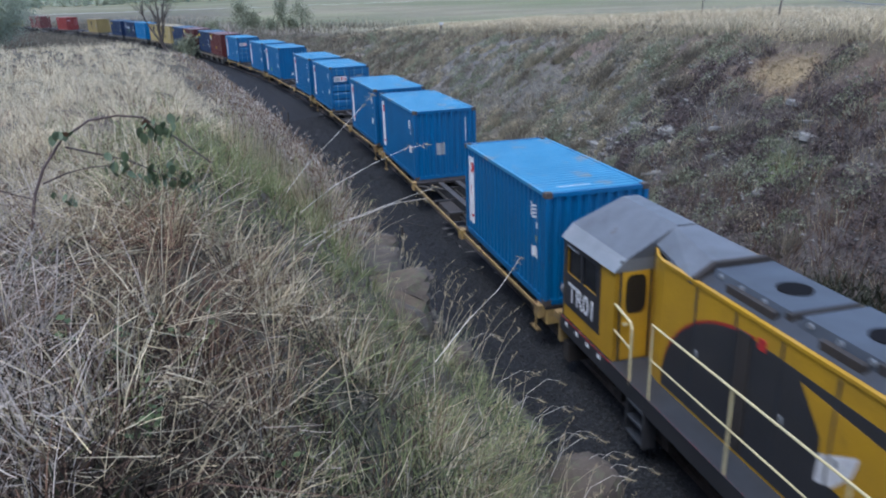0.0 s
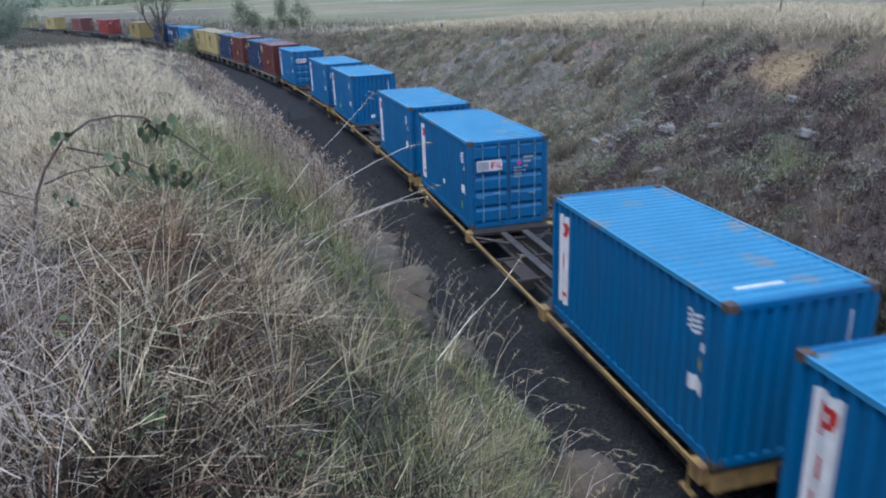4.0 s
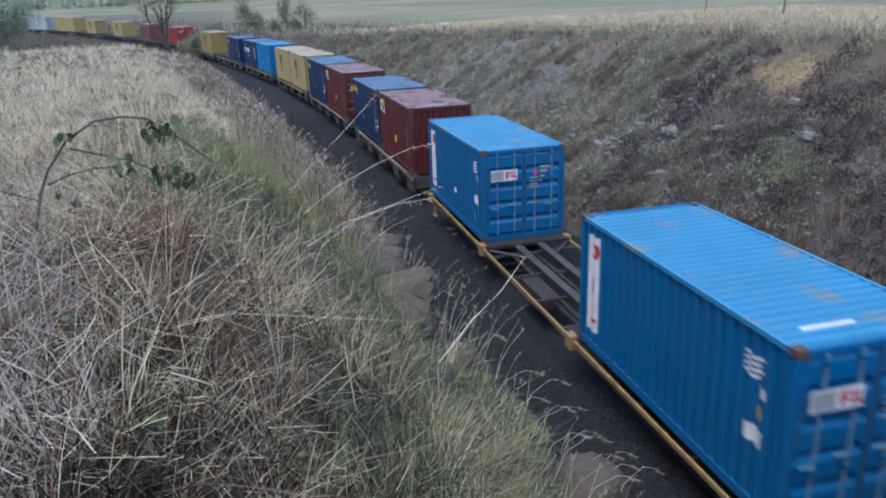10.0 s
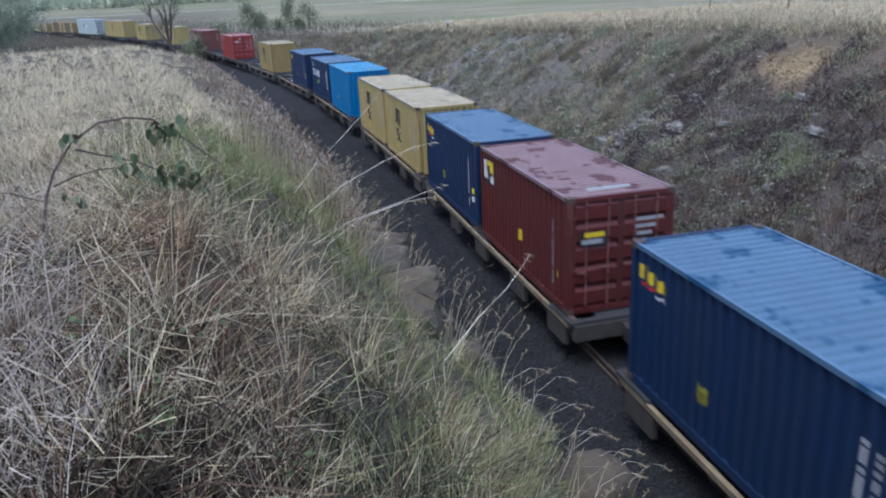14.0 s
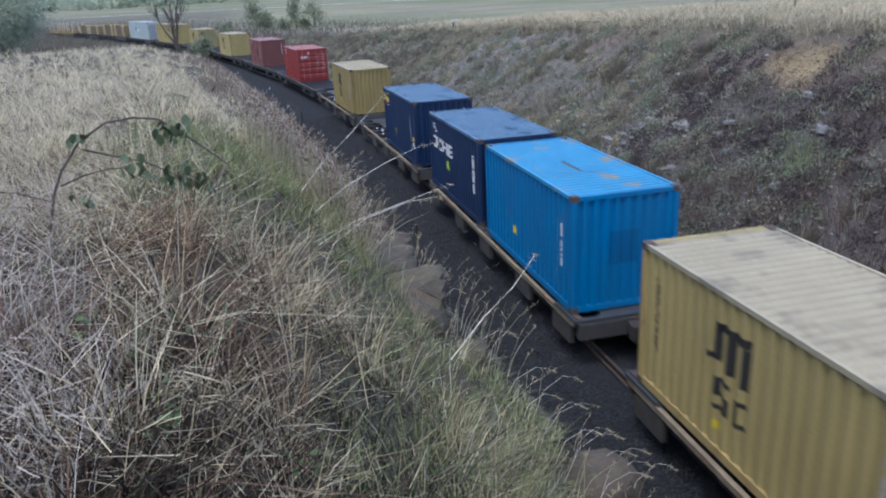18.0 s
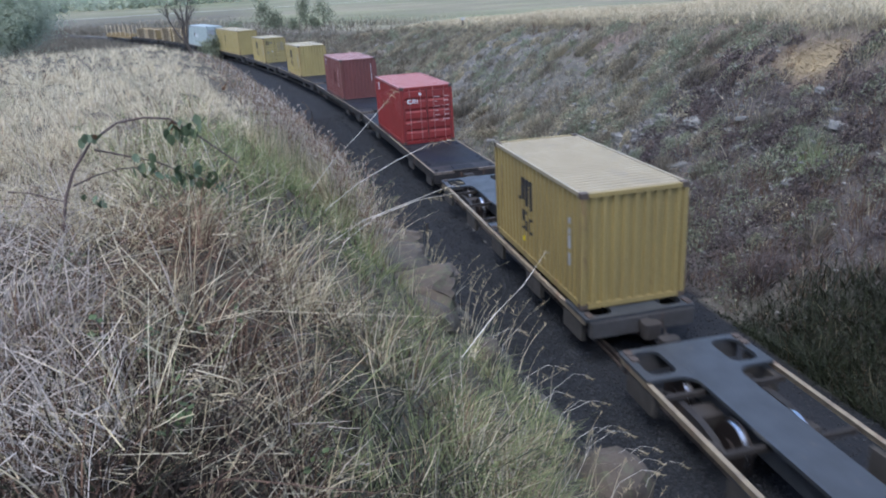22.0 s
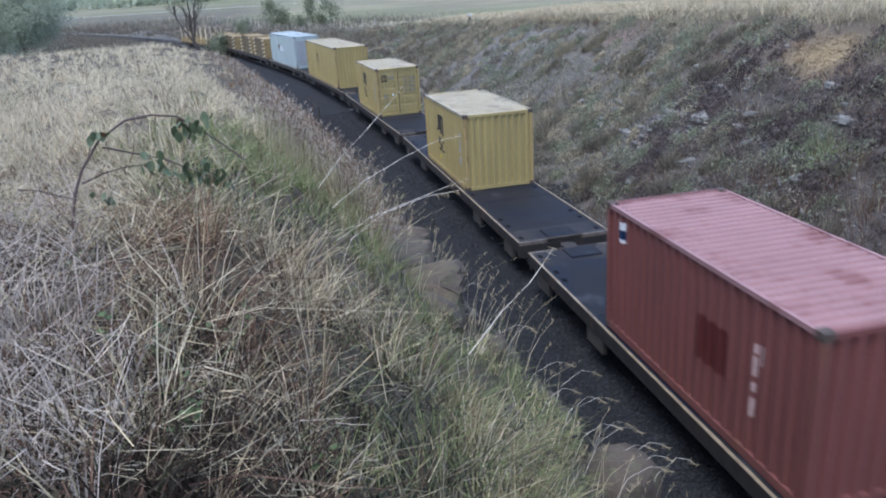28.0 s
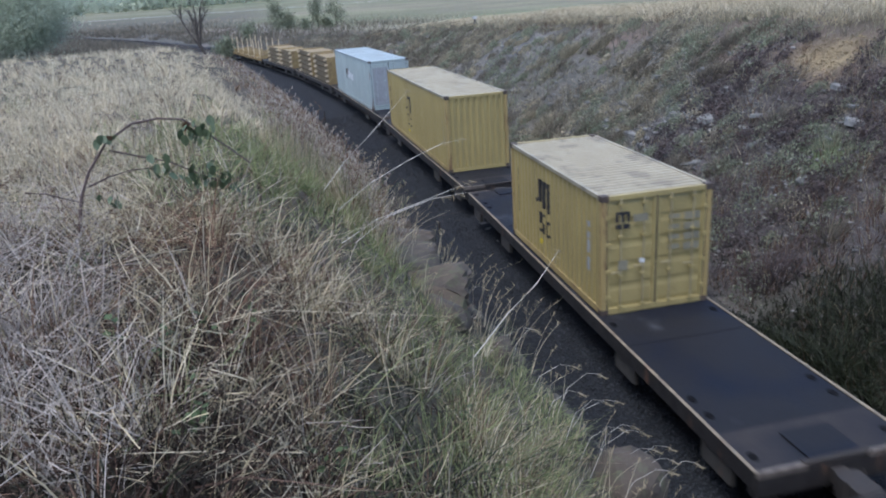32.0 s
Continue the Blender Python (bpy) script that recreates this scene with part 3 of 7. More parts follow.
# ---- the ground ----
def ground_sheet():
    def steps(*runs):
        out = []
        for a, b, d in runs:
            out += list(np.arange(a, b, d))
        return out
    out_ = [3.0 * 1.32 ** i for i in range(1, 26)]
    xs = [-330 - 6 * v for v in reversed(out_)] + steps((-330, -130, 3), (-130, -62, 1.0), (-62, 4, 0.3), (4, 60, 2), (60, 321, 10)) + [320 + 6 * v for v in out_]
    ys = [-82 - 6 * v for v in reversed(out_)] + steps((-82, -12, 1.0), (-12, 16, 0.25), (16, 60, 1.2)) + [60 + 6 * v for v in out_]
    xs = np.array([v for v in xs if abs(v) < 4200])
    ys = np.array([v for v in ys if abs(v) < 4200])
    X, Y = np.meshgrid(xs, ys, indexing="ij")
    Z, zone = ground(X, Y)
    idx = np.arange(X.size).reshape(X.shape)
    faces = np.stack([idx[:-1, :-1], idx[1:, :-1], idx[1:, 1:], idx[:-1, 1:]], -1).reshape(-1, 4)
    me = mesh_np("ground", np.stack([X, Y, Z], -1).reshape(-1, 3), faces, ground_material())
    col = me.color_attributes.new("zone", "FLOAT_COLOR", "POINT")
    col.data.foreach_set("color", zone.astype(np.float32).ravel())
    sl, ll = along(X.ravel(), Y.ravel())
    share = (ll - 3.2) / (crest(sl)[0] - 3.4)
    cover = bank_cover(X.ravel(), Y.ravel(), sl, share) * ((share > 0) & (share < 1.0))[:, None]
    col = me.color_attributes.new("cover", "FLOAT_COLOR", "POINT")
    col.data.foreach_set("color", cover.astype(np.float32).ravel())
    me.polygons.foreach_set("use_smooth", np.ones(len(faces), bool))
    return tagged(new("ground", me), "grassy railway cutting with dark ballast and open fields beyond", "ground", kind="structure")


ground_sheet()


def rail_line():
    line = np.arange(-330.0, 120.0, 3.0)
    prof = [(-0.07, 0.04), (0.07, 0.04), (0.07, 0.06), (0.015, 0.08), (0.015, 0.15), (0.036, 0.165), (0.036, 0.2), (-0.036, 0.2), (-0.036, 0.165), (-0.015, 0.15), (-0.015, 0.08), (-0.07, 0.06)]
    for side in (-0.5335, 0.5335):
        b = Build()
        k = len(prof)
        pts = []
        for s in line:
            for o, h in prof:
                x, y, z, p = track(s, side + o)
                pts.append((x, y, z + h))
        b.poly(pts, [(i * k + j, i * k + (j + 1) % k, (i + 1) * k + (j + 1) % k, (i + 1) * k + j) for i in range(len(line) - 1) for j in range(k)])
        tagged(new("rail", b.mesh("rail", M["rail"])), "worn brown steel rail on the ballast", "rail", "rails of the track", "structure")


rail_line()


def side_profile(pitch, depth):
    def f(u):
        q = (u / pitch) % 1.0
        return 0.0 if q < 0.36 else -depth * (q - 0.36) / 0.14 if q < 0.5 else -depth if q < 0.86 else -depth * (1 - q) / 0.14
    return f


def breaks(u0, u1, pitch):
    out = [u0]
    k = math.floor(u0 / pitch)
    while k * pitch < u1:
        out += [v for v in (k * pitch, (k + 0.36) * pitch, (k + 0.5) * pitch, (k + 0.86) * pitch) if u0 + 1e-4 < v < u1 - 1e-4]
        k += 1
    return out + [u1]


SIDE_P, END_P, ROOF_P = 0.275, 0.24, 0.21
SIDE_F, END_F, ROOF_F = side_profile(SIDE_P, 0.055), side_profile(END_P, 0.058), side_profile(ROOF_P, 0.05)
HALF = 1.219


def decal(name, parent, face, u0, u1, z0, z1, mat, L, H, door=False):
    """A painted patch that follows the sheet of the near side, the forward end or the roof."""
    b = Build()
    if face == "side":
        us = breaks(u0, u1, SIDE_P)
        row = [(u, -(HALF - 0.012) - SIDE_F(u) - 0.003) for u in us]
        p = [(u, y, z) for z in (z0, z1) for u, y in row]
    elif face == "end":
        us = [u0, u1] if door else breaks(u0, u1, END_P)
        row = [(L / 2 - 0.012 + (0.0 if door else END_F(u)) + (0.012 if door else 0.003), u) for u in us]
        p = [(x, y, z) for z in (z0, z1) for x, y in row]
    else:
        us = breaks(u0, u1, ROOF_P)
        row = [(u, H - 0.02 + ROOF_F(u) + 0.003) for u in us]
        p = [(u, y, z) for y in (z0, z1) for u, z in row]
    k = len(us)
    b.poly(p, [(i, i + 1, k + i + 1, k + i) for i in range(k - 1)])
    return part(name, b, mat, parent)


def container(colour, label, L=6.058, H=2.591, doors=False):
    """A corrugated steel container, forward end at +x, floor at z = 0."""
    m = M[colour]
    c = thing("shipping_container", label, "shipping container", "containers on the train")
    h = HALF
    for sx in (-1, 1):
        for sy in (-1, 1):
            x0, x1 = sorted((sx * L / 2, sx * (L / 2 - 0.13)))
            y0, y1 = sorted((sy * h, sy * (h - 0.13)))
            part("corner_post", Build().box(x0, x1, y0, y1, 0.118, H - 0.118, 0.02), POSTS[colour], c, "corner post with rust streaks")
            for z in (0, H - 0.118):
                xx = sorted((sx * (L / 2 + 0.003), sx * (L / 2 - 0.178)))
                yy = sorted((sy * (h + 0.003), sy * (h - 0.162)))
                part("corner_casting", Build().box(*xx, *yy, z, z + 0.118, 0.012), M["casting"], c)
    for sy in (-1, 1):
        y0, y1 = sorted((sy * h, sy * (h - 0.06)))
        part("top_rail", Build().box(-L / 2 + 0.18, L / 2 - 0.18, y0, y1, H - 0.09, H - 0.01), ROOFS[colour], c, "top rail paled in colour for sky light and dew")
        part("bottom_rail", Build().box(-L / 2 + 0.18, L / 2 - 0.18, y0, y1, 0.015, 0.16), POSTS[colour], c)
        us = breaks(-L / 2 + 0.13, L / 2 - 0.13, SIDE_P)
        ring = [(u, sy * (h - 0.012 + SIDE_F(u))) for u in us] + [(us[-1], sy * (h - 0.075)), (us[0], sy * (h - 0.075))]
        part("side_panel", Build().prism(ring, 0.16, H - 0.09), m, c)
    us = breaks(-L / 2 + 0.14, L / 2 - 0.14, ROOF_P)
    ring = [(u, H - 0.02 + ROOF_F(u)) for u in us] + [(us[-1], H - 0.075), (us[0], H - 0.075)]
    part("roof_panel", Build().prism(ring, -h + 0.06, h - 0.06, "y"), ROOFS[colour], c, "ribbed roof paled in colour for sky light and dew")
    part("floor", Build().box(-L / 2 + 0.14, L / 2 - 0.14, -h + 0.07, h - 0.07, 0.05, 0.13), M["under"], c)
    for sx in (-1, 1):
        xa, xb = sorted((sx * (L / 2 - 0.003), sx * (L / 2 - 0.1)))
        part("end_header", Build().box(xa, xb, -h + 0.165, h - 0.165, H - 0.11, H - 0.012), m, c)
        part("end_sill", Build().box(xa, xb, -h + 0.165, h - 0.165, 0.012, 0.13), m, c)
        if doors and sx > 0:
            proud = 0.052 if colour in ("yellow", "ochre") else 0.016
            part("door_gasket", Build().box(L / 2 - 0.06, L / 2 - 0.006, -0.012, 0.012, 0.135, H - 0.115), M["under"], c, "black rubber door gasket")
            for sy in (-1, 1):
                part("door_gasket", Build().box(L / 2 - 0.06, L / 2 - 0.008, *sorted((sy * (h - 0.134), sy * (h - 0.112))), 0.135, H - 0.115), M["under"], c, "black rubber door gasket")
                y0, y1 = sorted((sy * 0.012, sy * (h - 0.135)))
                d = part("door", Build().box(L / 2 - 0.10, L / 2 - 0.066, y0, y1, 0.135, H - 0.115), m, c)
                for ya, yb in ((y0, y0 + 0.06), (y1 - 0.06, y1)):
                    part("door_stile", Build().box(L / 2 - 0.067, L / 2 - 0.014, ya, yb, 0.135, H - 0.115, 0.008), m, d)
                zs = np.linspace(0.135, H - 0.115, 6)
                for z0, z1 in zip(zs[:-1], zs[1:]):
                    part("door_panel", Build().prism([(L / 2 - 0.067, z0 + 0.03), (L / 2 - proud, z0 + 0.10), (L / 2 - proud, z1 - 0.10), (L / 2 - 0.067, z1 - 0.02)], y0 + 0.06, y1 - 0.06, "y"), m, d)
                for k in range(4):
                    part("hinge", Build().box(L / 2 - 0.03, L / 2 + 0.008, *sorted((sy * (h - 0.20), sy * (h - 0.09))), 0.35 + 0.58 * k, 0.43 + 0.58 * k), m, d)
                for yy in (sy * 0.30, sy * 0.80):
                    for z in (0.16, 0.85, 1.7, H - 0.2):
                        part("bar_guide", Build().box(L / 2 - 0.016, L / 2 + 0.032, yy - 0.045, yy + 0.045, z - 0.03, z + 0.03), m, d)
                    bar = part("locking_bar", Build().tube([(L / 2 + 0.012, yy, 0.1), (L / 2 + 0.012, yy, H - 0.08)], 0.017, 8), BARS[colour], d, "paler painted locking bar")
                    part("bar_handle", Build().box(L / 2 + 0.006, L / 2 + 0.03, yy - sy * 0.0 - 0.2, yy + 0.02, 0.93 if abs(yy) > 0.5 else 1.02, 0.96 if abs(yy) > 0.5 else 1.05), BARS[colour], d)
        else:
            us = breaks(-h + 0.13, h - 0.13, END_P)
            ring = [(sx * (L / 2 - 0.012 + END_F(u)), u) for u in us] + [(sx * (L / 2 - 0.09), us[-1]), (sx * (L / 2 - 0.09), us[0])]
            part("end_panel", Build().prism(ring, 0.13, H - 0.11), m, c)
    return c


def columns(c, L, H, x, rows, mat="print", w=0.055):
    """Upright lines of small lettering, as broken bars."""
    r = random.Random(int(100 * x) + len(rows))
    for k, (za, zb) in enumerate(rows):
        z = zb
        while z > za:
            h = r.choice((0.07, 0.14, 0.2, 0.3))
            decal("lettering", c, "side", x + k * 0.17, x + k * 0.17 + w, z - h, z, M[mat], L, H)
            z -= h + r.choice((0.03, 0.05, 0.1))


def make_container(kind, n):
    """Each kind of container with its markings."""
    L, H = 6.058, 2.591
    doors = False
    r = random.Random(n)
    if kind == "blue":
        doors = n in (4, 7, 8)
        c = container("blue", "blue corrugated steel container with white logo strip" + (" and closed doors" if doors else ""), doors=doors)
        decal("logo_strip", c, "side", -L / 2 + 0.36, -L / 2 + 0.78, 0.38, 2.3, M["print"], L, H)
        for z0, z1, u0, u1 in ((1.72, 2.16, 0.45, 0.53), (2.08, 2.16, 0.53, 0.68), (1.88, 1.96, 0.53, 0.68), (1.94, 2.10, 0.62, 0.70), (1.2, 1.5, 0.53, 0.61), (0.58, 0.96, 0.45, 0.53), (0.58, 0.66, 0.53, 0.68)):
            e = decal("logo_shape", c, "side", -L / 2 + u0, -L / 2 + u1, z0, z1, M["red_print"], L, H)
            e.location.y = -0.003
        for k in range(4):
            decal("lettering", c, "side", 2.05, 2.42 - 0.06 * (k % 2), 2.12 - 0.085 * k, 2.17 - 0.085 * k, M["print"], L, H)
        decal("lettering", c, "side", 2.40, 2.55, 1.66, 1.80, M["print"], L, H)
        if n % 2:
            decal("sticker", c, "side", 2.38, 2.50, 1.35, 1.5, M["yellow_print"], L, H)
        decal("label_sheet", c, "side", 2.15, 2.55, 0.95, 1.2, M["print"], L, H)
        if n in (4, 6, 8):
            decal("sticker", c, "side", 2.1 if n != 6 else -0.9, 2.25 if n != 6 else -0.7, 0.45, 0.68, M["lime_print"], L, H)
        if n in (4, 8):
            decal("label_sheet", c, "side", 0.1, 0.3, 0.75, 0.9, M["print"], L, H)
        if doors:
            decal("sign", c, "end", -0.98, -0.22, 1.72, 2.03, M["print"], L, H, True).location.x = 0.03
            for u0, u1, z0, z1 in ((-0.56, -0.5, 1.78, 1.97), (-0.5, -0.42, 1.92, 1.97), (-0.5, -0.42, 1.84, 1.88), (-0.39, -0.35, 1.78, 1.97), (-0.32, -0.28, 1.78, 1.97), (-0.28, -0.22, 1.78, 1.82)):
                decal("sign_shape", c, "end", u0, u1, z0, z1, M["red_print"], L, H, True).location.x = 0.034
            decal("sign_patch", c, "end", -0.96, -0.62, 1.75, 2.0, M["grey_print"], L, H, True).location.x = 0.034
            decal("sticker", c, "end", 0.26, 0.36, 1.83, 1.93, M["pink_print"], L, H, True).location.x = 0.03
            for k in range(4):
                decal("lettering", c, "end", 0.45, 0.75 - 0.08 * k, 2.0 - 0.13 * k, 2.06 - 0.13 * k, M["grey_print"], L, H, True)
                decal("lettering", c, "end", 0.15, 0.4, 1.72 - 0.09 * k, 1.76 - 0.09 * k, M["grey_print"], L, H, True)
        else:
            decal("lettering", c, "end", 0.78, 0.83, 1.35, 2.25, M["print"], L, H)
            if n in (2,):
                decal("faded_patch", c, "end", -0.35, -0.02, 0.9, 1.35, M["grey_print"], L, H)
            if n == 6:
                decal("label_sheet", c, "end", 0.42, 0.58, 1.0, 1.15, M["print"], L, H)
                decal("label_sheet", c, "end", -0.25, -0.02, 0.32, 0.48, M["print"], L, H)
        decal("lettering", c, "roof", 2.4, 2.5, -0.7, 0.1, M["print"], L, H)
    elif kind in ("maroon", "navy", "navy_logo", "sky"):
        doors = n == 11
        col = {"navy_logo": "navy"}.get(kind, kind)
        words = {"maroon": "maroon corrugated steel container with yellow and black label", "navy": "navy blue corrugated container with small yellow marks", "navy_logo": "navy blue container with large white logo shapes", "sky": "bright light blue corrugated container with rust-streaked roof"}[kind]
        c = container(col, words, doors=doors)
        if kind == "maroon":
            decal("logo_label", c, "side", -2.72, -1.82, 1.66, 2.36, M["black_print"], L, H)
            for u0, u1, z0, z1, mm in ((-2.42, -1.88, 2.16, 2.31, "yellow_print"), (-2.30, -1.88, 2.06, 2.16, "yellow_print"), (-2.14, -1.88, 1.99, 2.06, "yellow_print"), (-2.68, -2.58, 1.78, 2.28, "print"), (-2.58, -2.46, 1.96, 2.06, "print"), (-2.46, -2.38, 1.78, 2.02, "print"), (-2.32, -2.18, 1.74, 1.94, "print"), (-2.12, -2.02, 1.72, 1.92, "print"), (-1.97, -1.87, 1.72, 1.9, "print")):
                decal("logo_shape", c, "side", u0, u1, z0, z1, M[mm], L, H).location.y = -0.006
            decal("sticker", c, "side", -0.1, 0.16, 0.8, 1.08, M["yellow_print"], L, H)
            columns(c, L, H, 2.2, ((0.75, 1.95), (1.0, 1.85)), "grey_print")
            decal("sticker", c, "side", 2.42, 2.52, 0.7, 0.85, M["yellow_print"], L, H)
            if doors:
                decal("logo_label", c, "end", -0.95, -0.35, 1.55, 1.85, M["black_print"], L, H, True).location.x = 0.03
                decal("logo_shape", c, "end", -0.85, -0.4, 1.72, 1.83, M["yellow_print"], L, H, True).location.x = 0.034
                decal("logo_shape", c, "end", -0.92, -0.45, 1.58, 1.68, M["grey_print"], L, H, True).location.x = 0.034
                for k in range(4):
                    decal("lettering", c, "end", 0.3, 0.95 - 0.12 * k, 1.95 - 0.16 * k, 2.03 - 0.16 * k, M["grey_print"], L, H, True)
            decal("lettering", c, "roof", 2.3, 2.42, -0.5, 0.5, M["grey_print"], L, H)
        elif kind == "navy":
            for k in range(6):
                decal("logo_shape", c, "side", -2.74 + 0.145 * k, -2.635 + 0.145 * k, 2.02 - 0.012 * k, 2.27 - 0.025 * k, M["yellow_print"], L, H)
            decal("logo_shape", c, "side", -2.66, -2.2, 1.9, 1.96, M["red_print"], L, H)
            decal("logo_shape", c, "side", -2.2, -1.9, 1.84, 1.88, M["print"], L, H)
            decal("sticker", c, "side", -0.95, -0.68, 0.72, 0.99, M["olive_print"], L, H)
            decal("sticker", c, "side", 2.52, 2.66, 0.98, 1.14, M["yellow_print"], L, H)
            decal("sticker", c, "side", 2.52, 2.66, 0.74, 0.9, M["print"], L, H)
            columns(c, L, H, 2.2, ((0.8, 2.0), (1.1, 1.9)))
            decal("lettering", c, "end", 0.85, 0.9, 1.4, 2.2, M["print"], L, H)
        elif kind == "navy_logo":
            u = -2.6
            for w, bars in ((0.34, "ltb"), (0.36, "ltm"), (0.38, "lrtb"), (0.42, "lrm"), (0.38, "lrtb"), (0.32, "tmb")):
                for q, (a0, a1, z0, z1) in {"l": (0, 0.1, 1.42, 1.84), "r": (w - 0.1, w, 1.42, 1.84), "t": (0.02, w - 0.02, 1.75, 1.84), "m": (0.04, w, 1.58, 1.67), "b": (0.02, w - 0.02, 1.42, 1.51)}.items():
                    if q in bars:
                        decal("logo_shape", c, "side", u + a0, u + a1, z0, z1, M["print"], L, H)
                u += w + 0.08
            for u0, u1, z0, z1 in ((-2.45, -2.1, 2.1, 2.18), (-2.35, -2.27, 2.0, 2.34), (-2.5, -2.3, 2.22, 2.28), (-2.25, -2.05, 2.0, 2.06)):
                decal("logo_shape", c, "side", u0, u1, z0, z1, M["print"], L, H)
            decal("sticker", c, "side", -0.75, -0.45, 0.95, 1.22, M["lime_print"], L, H)
            columns(c, L, H, 2.3, ((0.9, 2.0), (1.2, 1.9)))
        else:
            columns(c, L, H, 2.15, ((0.7, 1.95), (0.95, 1.85)))
            decal("sticker", c, "side", -0.75, -0.5, 0.7, 0.9, M["yellow_print"], L, H)
            decal("sticker", c, "side", 2.35, 2.46, 0.62, 0.75, M["yellow_print"], L, H)
            decal("repaired_patch", c, "end", -0.35, 0.3, 1.0, 1.75, M["blue"], L, H)
            decal("scuff", c, "roof", -0.2, 0.9, -0.12, -0.04, M["casting"], L, H)
            decal("scuff", c, "roof", 1.0, 1.07, -0.5, 0.6, M["casting"], L, H)
    elif kind in ("yellow", "ochre", "yellow_tall"):
        doors = n == 22
        if kind == "yellow_tall":
            L, H = 12.192, 2.896
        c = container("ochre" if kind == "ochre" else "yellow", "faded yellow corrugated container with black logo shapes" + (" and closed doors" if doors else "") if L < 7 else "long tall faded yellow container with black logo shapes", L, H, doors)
        o = -0.85 if L < 7 else -1.5
        g = 1.3
        for u0, u1, z0, z1 in ((0, 0.12, 1.52, 2.1), (0.24, 0.36, 1.4, 1.98), (0.5, 0.62, 1.34, 1.95), (0.0, 0.62, 1.96, 2.1), (-0.12, 0.0, 1.46, 1.56),
                               (0.05, 0.32, 1.18, 1.26), (0.05, 0.13, 1.0, 1.18), (0.05, 0.32, 0.96, 1.02), (0.24, 0.32, 0.8, 0.98), (0.05, 0.32, 0.74, 0.82),
                               (0.42, 0.64, 1.06, 1.14), (0.42, 0.5, 0.78, 1.1), (0.42, 0.64, 0.72, 0.8)):
            decal("logo_shape", c, "side", o + u0 * g, o + u1 * g, z0, z1, M["black_print"], L, H)
        columns(c, L, H, -L / 2 + 0.42, ((1.0, 2.1), (0.75, 2.05)), "casting", 0.05)
        decal("sticker", c, "side", o + 0.1, o + 0.3, 0.42, 0.55, M["yellow_print"], L, H)
        columns(c, L, H, L / 2 - 0.75, ((1.0, 1.9),), "grey_print", 0.05)
        if doors:
            for k, (u0, u1) in enumerate(((-0.93, -0.87), (-0.8, -0.74), (-0.68, -0.62))):
                decal("logo_shape", c, "end", u0, u1, 2.02, 2.2, M["black_print"], L, H, True).location.x = 0.03
            decal("logo_shape", c, "end", -0.93, -0.62, 2.18, 2.24, M["black_print"], L, H, True).location.x = 0.03
            decal("logo_shape", c, "end", -0.93, -0.8, 1.88, 1.98, M["black_print"], L, H, True).location.x = 0.03
            decal("logo_shape", c, "end", -0.76, -0.62, 1.88, 1.98, M["black_print"], L, H, True).location.x = 0.03
            decal("sign_patch", c, "end", -0.55, -0.22, 2.0, 2.16, M["dull_print"], L, H, True).location.x = 0.03
            decal("sign_patch", c, "end", -0.87, -0.65, 0.98, 1.2, M["dull_print"], L, H, True).location.x = 0.03
            decal("sign_patch", c, "end", -0.4, -0.28, 1.1, 1.2, M["print"], L, H, True).location.x = 0.03
            for k in range(4):
                decal("lettering", c, "end", 0.25, 0.5, 1.95 - 0.22 * k, 2.05 - 0.22 * k, M["dull_print"], L, H, True)
                decal("lettering", c, "end", 0.6, 0.95, 1.9 - 0.22 * k, 2.06 - 0.22 * k, M["dull_print"], L, H, True)
    elif kind == "red":
        doors = True
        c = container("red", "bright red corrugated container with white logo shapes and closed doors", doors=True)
        for u0, u1, z0, z1 in ((0, 0.08, 2.0, 2.36), (0.08, 0.24, 2.3, 2.36), (0.08, 0.24, 2.0, 2.06), (0.32, 0.4, 2.0, 2.36), (0.4, 0.5, 2.1, 2.2), (0.52, 0.6, 2.0, 2.36), (0.72, 0.78, 2.0, 2.36)):
            decal("logo_shape", c, "side", -2.62 + u0 * 0.9, -2.62 + u1 * 0.9, z0, z1, M["print"], L, H)
        columns(c, L, H, 2.15, ((0.75, 2.0), (1.2, 1.9)), "pink_grey_print", 0.04)
        for u0, u1, z0, z1 in ((-0.92, -0.86, 1.85, 2.05), (-0.86, -0.74, 2.0, 2.05), (-0.86, -0.74, 1.85, 1.9), (-0.70, -0.66, 1.85, 1.95), (-0.67, -0.62, 1.93, 2.05), (-0.63, -0.57, 2.0, 2.05), (-0.58, -0.53, 1.85, 2.05), (-0.66, -0.58, 1.9, 1.93), (-0.48, -0.44, 1.85, 2.05)):
            decal("logo_shape", c, "end", u0, u1, z0, z1, M["print"], L, H, True).location.x = 0.03
        decal("label_sheet", c, "end", -0.38, -0.25, 2.2, 2.32, M["print"], L, H, True).location.x = 0.03
        for k in range(6):
            decal("lettering", c, "end", 0.36, 0.6 - 0.1 * (k % 2), 2.06 - 0.21 * k, 2.10 - 0.21 * k, M["pink_grey_print"], L, H, True)
            decal("lettering", c, "end", 0.84 - 0.06 * (k % 3), 1.03, 2.06 - 0.21 * k, 2.11 - 0.21 * k, M["pink_grey_print"], L, H, True)
    elif kind == "dusty":
        c = container("dusty", "dull faded red corrugated container with darker patch", doors=False)
        decal("logo_label", c, "side", -2.6, -2.25, 1.95, 2.35, M["print"], L, H)
        decal("logo_shape", c, "side", -2.55, -2.3, 2.02, 2.2, M["navy"], L, H).location.y = -0.003
        decal("dark_patch", c, "side", 0.3, 1.15, 0.95, 1.7, M["maroon"], L, H)
